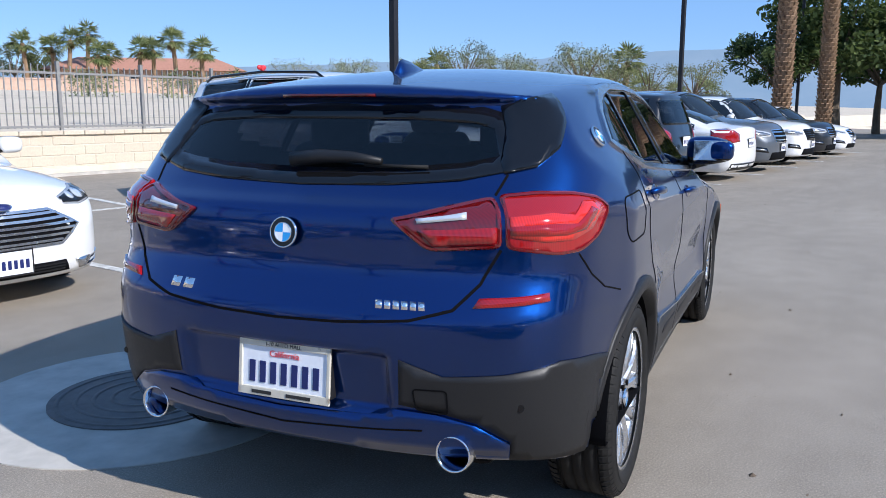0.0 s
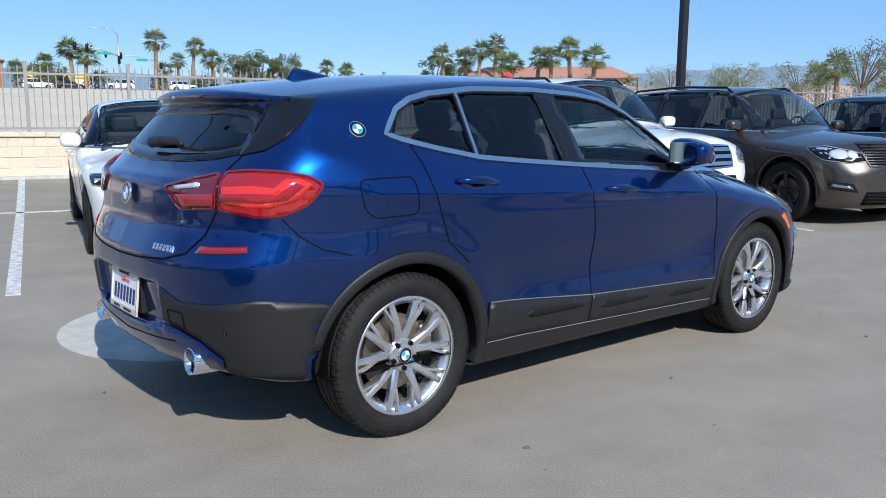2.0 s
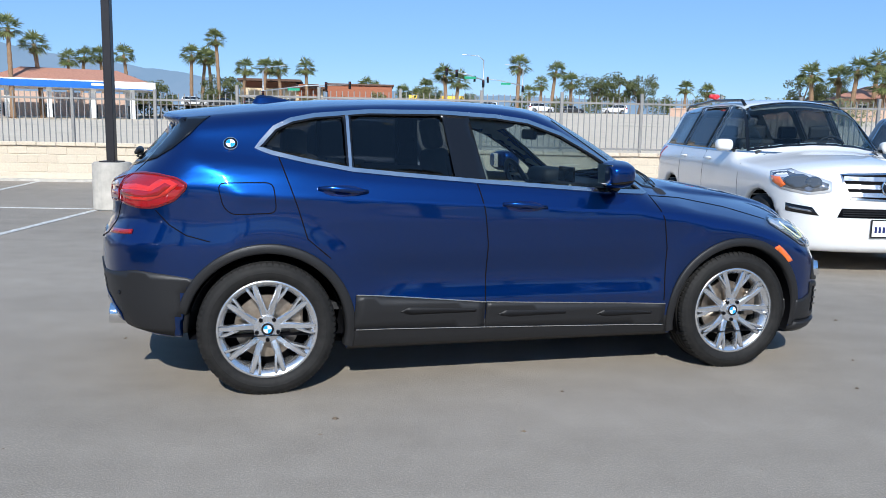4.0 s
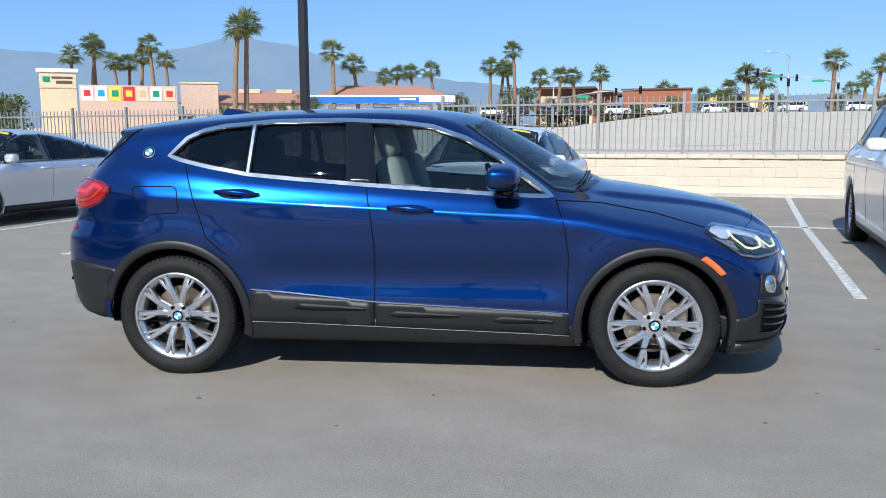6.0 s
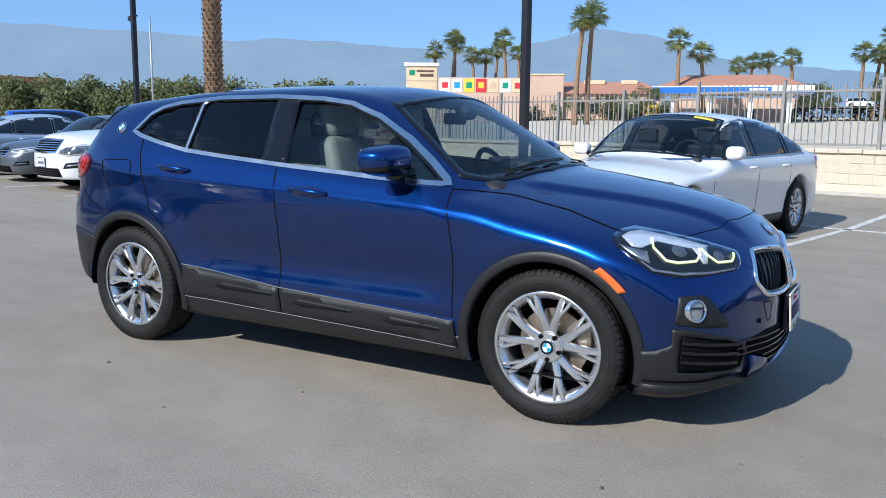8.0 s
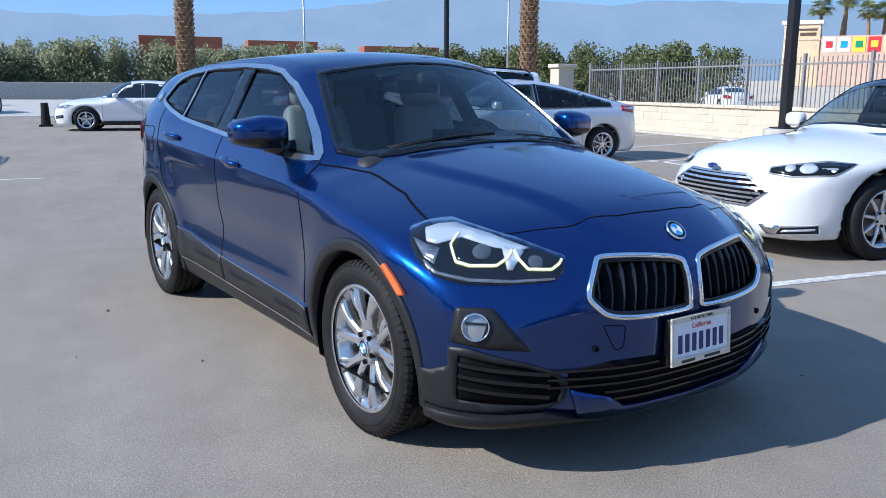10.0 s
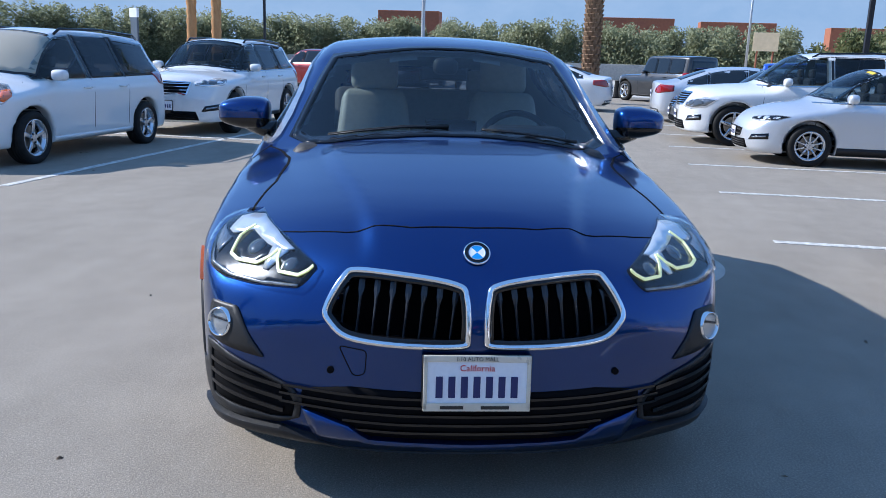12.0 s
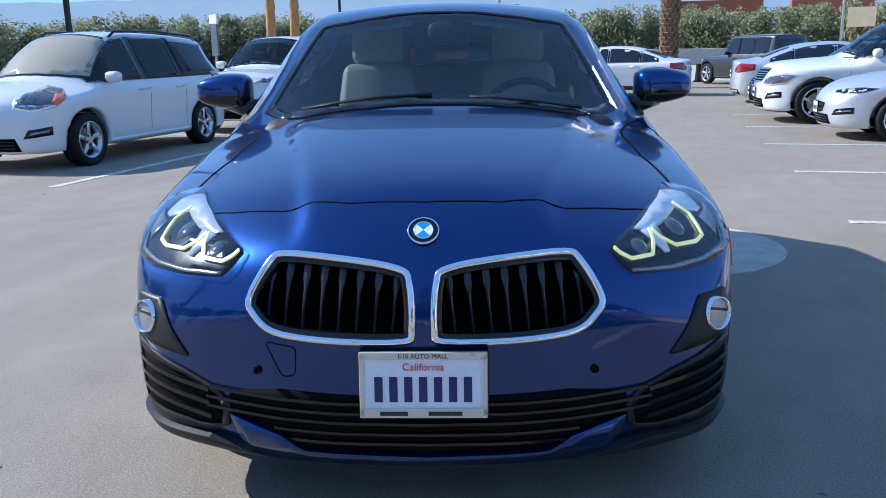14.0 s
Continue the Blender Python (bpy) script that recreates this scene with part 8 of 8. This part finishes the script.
for i, (x, y, s) in enumerate(((37.6, 40.8, 0.72), (40, 38.4, 0.70), (43.4, 35, 0.72), (45.4, 31.8, 0.92), (47, 29.6, 0.95), (48.3, 27.5, 0.80), (49.6, 24.9, 0.98), (50.6, 23.2, 0.95), (51.5, 20.5, 0.8), (54, 18, 0.8), (47, 44, 0.8), (58, 36, 0.9), (62, 28, 0.95))):
    tree("pale", x, y, s, i, "pale feathery desert tree behind the fence")
for i, (x, y, s) in enumerate(((33, 152, 1.9), (37, 153, 2.0), (41, 151, 1.75), (58, 120, 1.5), (61, 118, 1.4), (-37.8, 152, 1.9), (-48, 140, 1.5), (-45.5, 141, 1.4), (-78, 130, 1.3), (-82, 132, 1.2), (-86, 128, 1.1), (-62, 112, 1.3), (-22, 156, 1.1), (2, 155, 1.2))):
    tree("olive", x, y, s, i, "rounded olive-green tree by the far street")
# trees across the aisle behind the camera's start, mirrored in paint and glass
# the last five are unseen, added to darken reflections in the blue paint
for i, (x, y, s) in enumerate(((-16, -30, 1.2), (-9, -31, 1.3), (-2, -29, 1.1), (5, -32, 1.3), (12, -30, 1.25), (19, -31, 1.2), (26, -29, 1.2), (33, -27, 1.2), (40, -26, 1.1), (47, -28, 1.25), (55, -25, 1.15), (63, -27, 1.2))):
    tree("dark", x, y, s, i, "dense dark green tree out of view across the car park")
date_palm(9.5, -20, 8.0, 9)


def tree_belt(name, pts, n, h, rad, seed, mat, leaf=0.16, per=210, label=""):
    """A far unbroken belt of trees along a line."""
    rnd = random.Random(seed)
    vs, fs = [], []
    total = sum((Vector(b) - Vector(a)).length for a, b in zip(pts, pts[1:]))
    for a, b in zip(pts, pts[1:]):
        a, b = Vector(a), Vector(b)
        m = max(1, int(n * (b - a).length / total))
        for i in range(m):
            c = a.lerp(b, (i + rnd.random()) / m) + Vector((rnd.uniform(-3, 3), rnd.uniform(-3, 3)))
            hh = h * rnd.uniform(0.72, 1.12)
            for q in range(4):
                z = hh * (0.24 + 0.20 * q) + ground_z(c.x, c.y)
                leaf_cloud(vs, fs, rnd, Vector((c.x + rnd.uniform(-0.8, 0.8), c.y + rnd.uniform(-0.8, 0.8), z)), rad * (1.05 - 0.15 * q) * rnd.uniform(0.7, 1.1), per // 4, leaf, 0.9)
            k = len(vs)
            g0 = ground_z(c.x, c.y)
            vs += [Vector((c.x - 0.08, c.y, g0)), Vector((c.x + 0.08, c.y, g0)), Vector((c.x + 0.06, c.y, g0 + hh * 0.6)), Vector((c.x - 0.06, c.y, g0 + hh * 0.6))]
            fs.append((k, k + 1, k + 2, k + 3))
    ob = link_part(name, mesh_from(name, vs, fs), M[mat], None, smooth=False)
    return tagged(ob, label, "trees", kind="stuff")


tree_belt("far_trees", [(-62, -64), (-76, -42), (-86, -20), (-88, 0), (-86, 22)], 230, 5.4, 2.1, 5, "leaf_belt", 0.18, 840, "long belt of olive-green trees along the freeway")
tree_belt("far_hedge", [(-82, 26), (-70, 36), (-58, 52)], 70, 5.0, 2.2, 6, "leaf_olive", 0.20, 640, "belt of darker green trees beyond the road")
tree_belt("far_bushes", [(-110, 122), (-60, 146), (30, 152), (60, 130), (75, 95)], 70, 3.2, 1.9, 7, "leaf_olive", 0.26, 240, "low bushes and trees along the far street")
tree_belt("desert_scrub", [(30, 62), (48, 52), (60, 40), (75, 25)], 40, 2.1, 1.3, 8, "leaf_pale", 0.12, 230, "pale desert scrub behind the fence")


# ------------------------------------------------ far buildings and street furniture
def windows(parent, x0, x1, z0, z1, y, n, w=1.2):
    for i in range(n):
        x = x0 + (x1 - x0) * (i + 0.5) / n
        win = new("window")
        win.parent = parent
        win.location = (x, y, (z0 + z1) / 2)
        part("pane", box_bm(w, 0.06, z1 - z0, (0, 0, 0)), M["dark_window"], win)
        part("frame", box_bm(w + 0.2, 0.04, 0.10, (0, -0.03, (z1 - z0) / 2)), M["white_paint"], win)
        part("sill", box_bm(w + 0.2, 0.12, 0.08, (0, -0.05, -(z1 - z0) / 2)), M["white_paint"], win)


def hip_roof(sx, sy, h, z, ridge=0.4):
    b = bmesh.new()
    lo = [b.verts.new((x * sx / 2, y * sy / 2, z)) for x, y in ((-1, -1), (1, -1), (1, 1), (-1, 1))]
    hi = [b.verts.new((x * sx * ridge / 2, 0, z + h)) for x in (-1, 1)]
    for f in ((lo[0], lo[1], hi[1], hi[0]), (lo[1], lo[2], hi[1]), (lo[2], lo[3], hi[0], hi[1]), (lo[3], lo[0], hi[0]), tuple(lo[::-1])):
        b.faces.new(f)
    return b


def gas_station():
    g = empty("gas_station", pose(-53.7, 124, ground_z(-53.7, 124), 0, 0, 23.6), "gas station with a blue and white canopy and clay roof", "gas station")
    part("canopy", box_bm(23.4, 12, 1.15, (0, 0, 4.95), 0.03), M["white_paint"], g)
    part("canopy_band", box_bm(17.5, 0.08, 0.85, (-2.9, -6.05, 4.90)), M["blue_sign"], g)
    part("canopy_foot", box_bm(23.5, 0.10, 0.14, (0, -6.03, 4.42)), M["blue_sign"], g)
    part("band_lettering", box_bm(2.6, 0.05, 0.34, (4.0, -6.11, 4.95)), M["white_paint"], g)
    part("roof", hip_roof(21.5, 11.4, 1.9, 5.53, 0.62), M["roof_tile"], g)
    for x in (-8.5, -3.0, 3.0, 8.5):
        for y in (-4, 4):
            part("column", box_bm(0.7, 0.7, 4.4, (x, y, 2.2), 0.03), M["white_paint"], g)
        part("fuel_pump", box_bm(1.2, 0.7, 2.0, (x, -3.2, 1.0), 0.05), M["dark_window"], g)
    part("shop", box_bm(20, 8, 4.2, (0, 14, 2.1)), M["stucco_pink"], g)
    part("price_pillar", box_bm(1.8, 0.7, 2.6, (-11.5, -7.5, 1.3), 0.05), M["yellow"], g)


def pink_building():
    b = empty("shop_building", pose(-91.7, 143.5, ground_z(-91.7, 143.5), 0, 0, 33), "low pinkish stucco shop with a clay tile roof", "building")
    part("wall", box_bm(26, 12, 5.0, (0, 0, 2.5)), M["stucco_pink"], b)
    part("roof", hip_roof(27.5, 13.5, 2.6, 5.0, 0.7), M["roof_tile"], b)
    part("sign_wall", box_bm(7.0, 1.4, 8.6, (-9.5, -6.2, 4.3), 0.06), M["stucco_pink"], b)
    part("parapet", box_bm(7.4, 1.8, 0.35, (-9.5, -6.2, 8.7), 0.06), M["stucco_cream"], b)
    for x, w in ((0.0, 4.2), (7.0, 3.2)):
        part("roof_box", box_bm(w, 3, 0.8, (x, 0, 7.5), 0.03), M["stucco_cream"], b)
    windows(b, -4, 12, 1.0, 3.2, -6.05, 6, 1.8)


def monument():
    s = empty("monument_sign", pose(-112.5, 114, ground_z(-112.5, 114), 0, 0, 42), "cream stucco monument sign with plain dark marks", "sign")
    z = 13.2 - ground_z(-112.5, 114)
    part("body", box_bm(6.0, 1.6, z - 0.7, (0, 0, (z - 0.7) / 2), 0.06), M["stucco_cream"], s)
    part("cap", box_bm(6.9, 2.2, 0.7, (0, 0, z - 0.35), 0.12), M["white_paint"], s)
    part("band", box_bm(6.3, 1.8, 0.2, (0, 0, z - 3.4), 0.03), M["stucco_pink"], s)
    part("mark", box_bm(3.4, 0.08, 0.36, (0.7, -0.84, z - 1.6)), M["stucco_dark"], s)
    part("mark", box_bm(2.6, 0.08, 0.55, (1.0, -0.84, z - 2.4)), M["stucco_dark"], s)
    part("mark", box_bm(1.1, 0.08, 0.9, (-1.9, -0.84, z - 1.9), 0.1), M["green_sign"], s)
    t = empty("sign_strip", pose(-100.5, 118, ground_z(-100.5, 118), 0, 0, 40), "row of square coloured sign panels", "sign")
    z = 10.2 - ground_z(-100.5, 118)
    part("backing", box_bm(16.4, 0.8, z, (0, 0, z / 2), 0.04), M["stucco_pink"], t)
    for i, (c, bg) in enumerate((("ink_red", "badge_white"), ("badge_blue", "badge_white"), ("green_sign", "yellow"), ("yellow", "ink_red"), ("stucco_pink", "stucco_cream"), ("green_sign", "badge_white"), ("ink_red", "stucco_cream"))):
        x = -6.9 + i * 2.3
        part("panel", box_bm(2.0, 0.10, 2.5, (x, -0.43, z - 1.5), 0.03), M[bg], t)
        part("mark", box_bm(1.1, 0.06, 1.1, (x, -0.50, z - 1.45), 0.04), M[c], t)


def cream_building():
    z0 = ground_z(-29, 168)
    c = empty("cream_building", pose(-29, 171, z0, 0, 0, 6), "cream stucco building with dark flat overhanging roofs", "building")
    part("wall", box_bm(16.5, 12, 5.6, (0, 0, 2.8)), M["stucco_cream"], c)
    part("upper_wall", box_bm(10.5, 9, 1.5, (-2.4, 0, 6.2)), M["roof_tile"], c)
    part("roof", box_bm(12.6, 13.4, 0.45, (-2.4, -0.6, 7.2), 0.04), M["stucco_dark"], c)
    part("porch_roof", box_bm(7.0, 14, 0.42, (5.6, -0.8, 5.9), 0.04), M["stucco_dark"], c)
    part("tower", box_bm(4.0, 3, 6.6, (5.4, -5.2, 3.3), 0.03), M["stucco_brown"], c)
    windows(c, -7.6, 3.0, 1.6, 3.6, -6.03, 5, 1.5)
    part("door", box_bm(2.2, 0.08, 3.0, (1.6, -6.05, 1.5)), M["dark_window"], c)
    b = empty("brown_building", pose(-13.4, 178, ground_z(-13.4, 175), 0, 0, 3), "red-brown stucco building with a flat roof", "building")
    part("wall", box_bm(13.6, 12, 6.3, (0, 0, 3.15)), M["stucco_brown"], b)
    part("roof", box_bm(14.4, 12.8, 0.32, (0, 0, 6.4), 0.04), M["stucco_dark"], b)
    windows(b, -1, 6.2, 1.6, 3.6, -6.03, 3, 1.6)
    part("door", box_bm(2.4, 0.08, 3.2, (-4.0, -6.05, 1.6)), M["dark_window"], b)
    y = empty("yellow_building", pose(3.5, 190, ground_z(3, 190)), "small yellow stucco building far off", "building")
    part("wall", box_bm(12, 8, 3.6, (0, 0, 1.8)), M["stucco_cream"], y)
    part("roof", box_bm(12.8, 8.8, 0.9, (0, 0, 4.0)), M["yellow"], y)
    h = empty("house", pose(72, 108, ground_z(72, 108), 0, 0, -38), "low reddish house behind the palms", "house")
    part("wall", box_bm(26, 10, 3.0, (0, 0, 1.5)), M["stucco_pink"], h)
    part("roof", hip_roof(28, 12, 2.0, 3.0, 0.7), M["roof_tile"], h)
    windows(h, -11, 11, 0.9, 2.2, -5.03, 6)
    w = empty("garden_wall", pose(62, 88, ground_z(62, 88), 0, 0, -38), "tan garden wall beyond the sandy lot", "wall")
    part("wall_body", box_bm(70, 0.3, 1.7, (0, 0, 0.85)), M["stucco_pink"], w)
    part("wall_cap", box_bm(70.2, 0.5, 0.14, (0, 0, 1.75)), M["stucco_pink"], w)


gas_station()
pink_building()
monument()
cream_building()


def signal_mast(x, y, h, reach, sgn):
    s = empty("traffic_light", pose(x, y, ground_z(x, y)), "grey traffic signal mast with a street light arm", "traffic light", "traffic lights")
    v, f = tube([(0, 0, 0), (0, 0, h)], [0.13, 0.09], 10)
    link_part("pole", mesh_from("pole", v, f), M["steel_pole"], s)
    v, f = tube([(0, 0, h * 0.62), (sgn * reach * 0.5, 0, h * 0.74), (sgn * reach, 0, h * 0.77)], [0.09, 0.07, 0.05], 8)
    link_part("signal_arm", mesh_from("signal_arm", v, f), M["steel_pole"], s)
    v, f = tube([(0, 0, h), (-sgn * 0.0 + sgn * 0.8, 0, h + 0.6), (sgn * 2.6, 0, h + 0.75)], [0.06, 0.05, 0.04], 8)
    link_part("lamp_arm", mesh_from("lamp_arm", v, f), M["steel_pole"], s)
    part("lamp_head", box_bm(0.7, 0.25, 0.12, (sgn * 2.8, 0, h + 0.74), 0.03), M["steel_pole"], s)
    for d, z in ((reach * 0.72, h * 0.74), (reach * 0.99, h * 0.76), (0.0, h * 0.55)):
        hd = new("signal_head")
        hd.parent = s
        hd.location = (sgn * d, -0.15, z)
        part("housing", box_bm(0.36, 0.25, 1.05, (0, 0, 0), 0.03), M["gap"], hd)
        for k in (-1, 0, 1):
            part("lens", cyl_bm(0.11, 0.03, 14, "y", (0, -0.13, k * 0.32)), M["red_dark" if k == 1 else "gloss_black"], hd)
    part("street_sign", box_bm(1.7, 0.04, 0.35, (sgn * reach * 0.35, -0.1, h * 0.66)), M["green_sign"], s)


signal_mast(-22.6, 114, 7.4, 12.4, 1)
signal_mast(8.8, 116, 7.4, 5.4, -1)
signal_mast(17.5, 140, 7.4, 8.5, -1)

# cars on the far street, a few pixels each
STREET_Z = 4.70
far_white = parked_car("small far-off white car on the street", "white", "suv", 4.7, 1.85, 1.65, 2.7, 0.9, pose(-17.1, 143.7, STREET_Z), 0.34, cell=0.12, group="far cars", plate=False)
for x, y, a in ((-10.4, 144, 180), (-0.9, 144.5, 0), (11, 140, 180), (21, 141, 0), (34, 141, 180), (-40, 143, 0), (-66, 140, 180)):
    copy_thing(far_white, pose(x, y, STREET_Z, 0, 0, a))
far_dark = parked_car("small far-off dark car on the street", "graphite", "sedan", 4.6, 1.8, 1.45, 2.7, 0.9, pose(-29.5, 144, STREET_Z), 0.33, cell=0.12, group="far cars", plate=False)
for x, y, a in ((-24, 144.5, 180), (4, 145, 0), (-35, 142, 180), (27, 144, 0)):
    copy_thing(far_dark, pose(x, y, STREET_Z, 0, 0, a))
parked_car("white sedan on the road behind the fence", "white", "sedan", 4.8, 1.85, 1.45, 2.8, 0.95, pose(-36, 33, ground_z(-36, 33), 0, 0, 160), 0.33, cell=0.08, group="far cars")


def freeway():
    """The far side of the car park: barrier, signs, trailer and wagons above the trees."""
    w = part("barrier_wall", box_bm(0.3, 120, 1.5, (-78, -20, 0.75), 0.03), M["concrete"])
    w.rotation_euler = (0, 0, 0)
    tagged(w, "long pale concrete barrier along the freeway", "barrier", kind="structure")
    s = empty("road_sign", pose(-54.4, -10.2, 0, 0, 0, 90), "green freeway sign on a steel post", "road sign")
    part("post", cyl_bm(0.13, 7.0, 14, "z", (0, 0, 3.5)), M["steel_pole"], s)
    part("panel", box_bm(1.4, 0.06, 1.1, (-1.0, -0.16, 6.3), 0.01), M["green_sign"], s)
    part("panel_back", box_bm(0.8, 0.05, 1.2, (0.5, -0.12, 6.3), 0.01), M["steel_pole"], s)
    part("marks", box_bm(0.8, 0.02, 0.2, (-1.0, -0.20, 6.15)), M["white_paint"], s)
    b = empty("board_sign", pose(-54.2, 12.9, 0, 0, 0, 80), "plain tan board on two posts", "sign")
    part("board", box_bm(1.6, 0.06, 1.2, (0, 0, 3.2), 0.01), M["stucco_cream"], b)
    for x in (-0.5, 0.5):
        part("post", cyl_bm(0.06, 3.0, 8, "z", (x, 0.05, 1.5)), M["stucco_brown"], b)
    d = empty("direction_sign", pose(-34.6, -21.0, 0, 0, 0, 60), "slim blue-grey direction sign with a white head", "sign")
    part("panel", box_bm(0.60, 0.10, 1.6, (0, 0, 2.2), 0.02), M["grey"], d)
    part("head_panel", box_bm(0.70, 0.12, 0.45, (0, 0, 3.2), 0.02), M["white_paint"], d)
    part("post", cyl_bm(0.06, 1.5, 8, "z", (0, 0, 0.75)), M["steel_pole"], d)
    for x, y in ((-49.4, -25.1), (-50.2, -23.7)):
        t = empty("bare_palm_trunk", pose(x, y, 0), "smooth orange-brown bare palm trunk", "palm tree")
        v, f = palm_trunk(9.0, 0.34, 0.30, 0.2, 4, 30)[0]
        link_part("trunk", mesh_from("trunk", v, f), M["trunk_orange"], t)
    for y, ln, z in ((-24, 9, 6.6), (8, 11, 6.3), (22, 10, 6.0), (40, 12, 5.6)):
        c = empty("freight_wagon", pose(-118, y, 0, 0, 0, 90), "rust-brown freight wagon beyond the trees", "wagon", "freight wagons")
        part("wagon_body", box_bm(ln, 2.8, 3.2, (0, 0, z), 0.05), M["stucco_brown"], c)
        part("wagon_base", box_bm(ln, 2.2, z - 1.5, (0, 0, (z - 1.5) / 2)), M["stucco_dark"], c)
    for y in (14, 33):
        p = empty("light_mast", pose(-66, y, 0), "thin grey light mast far off", "lamp post")
        v, f = tube([(0, 0, 0), (0, 0, 10.5)], [0.12, 0.07], 8)
        link_part("pole", mesh_from("pole", v, f), M["steel_pole"], p)
    for x, y in ((-33, 2.5), (-33.5, 6.2), (-25.0, -3.4)):
        c = empty("traffic_cone", pose(x, y, 0), "small dark rubber bollard on the asphalt", "bollard")
        part("foot", box_bm(0.4, 0.4, 0.06, (0, 0, 0.03), 0.01), M["rubber"], c)
        part("shaft", cyl_bm(0.15, 0.7, 12, "z", (0, 0, 0.4), r2=0.11), M["rubber"], c)


freeway()


def hills():
    """Far desert mountains right round, one band of rough slopes."""
    prof = spl([(-180, 222), (-174, 228), (-166, 205), (-158, 215), (-143, 190), (-120, 140), (-80, 100), (-40, 100), (0, 170), (12, 205), (20, 200), (30, 178), (40, 165), (55, 135), (75, 120), (95, 140), (108, 190), (115, 235), (120, 318), (122.5, 338), (126, 300), (131, 264), (136, 270), (142, 290), (148, 284), (154, 302), (160, 303), (166, 270), (172, 245), (180, 222)])
    vs, fs = [], []
    n, rows = 720, 7
    for i in range(n):
        a = 360 * i / n - 180
        r = radians(a)
        h = float(prof(a)) + 9 * noise.noise((a * 0.35, 0, 0)) + 4 * noise.noise((a * 1.3, 3, 0))
        for k in range(rows):
            t = k / (rows - 1)
            d = 3000 - 500 * (1 - t) + 60 * noise.noise((a * 0.5, t * 3, 9))
            vs.append((d * math.cos(r), d * math.sin(r), -25 + (h + 25) * t ** 1.2 + (12 * noise.noise((a * 0.9, t * 4, 2)) if 0 < k < rows - 1 else 0)))
    for i in range(n):
        j = (i + 1) % n
        for k in range(rows - 1):
            fs.append((i * rows + k, j * rows + k, j * rows + k + 1, i * rows + k + 1))
    ob = link_part("backdrop", mesh_from("backdrop", vs, fs), M["hazed_hills_glow"])
    tagged(ob, "desert mountains on the horizon, blue-grey haze painted into their glow", "mountains", kind="structure")


hills()


def ground_litter():
    """Small dark stones and dry leaf bits strewn over the asphalt."""
    rnd = random.Random(77)
    vs, fs = [], []
    for _ in range(420):
        x, y = rnd.uniform(-8, 9), rnd.uniform(-9.5, 2.6)
        s = 0.004 + 0.016 * rnd.random() ** 3
        a = rnd.uniform(0, math.pi)
        k = rnd.uniform(0.5, 1.8)
        b = len(vs)
        for j in range(5):
            w = a + j * 2 * math.pi / 5
            r = s * rnd.uniform(0.6, 1.1)
            vs.append((x + r * k * math.cos(w), y + r / k * math.sin(w), 0.0005))
        vs.append((x, y, s * rnd.uniform(0.35, 0.8)))
        fs += [(b + j, b + (j + 1) % 5, b + 5) for j in range(5)]
    ob = link_part("litter", mesh_from("litter", vs, fs), M["bark"], None, smooth=False)
    tagged(ob, "small stones and dry leaf bits strewn on the asphalt", "litter", kind="stuff")


ground_litter()
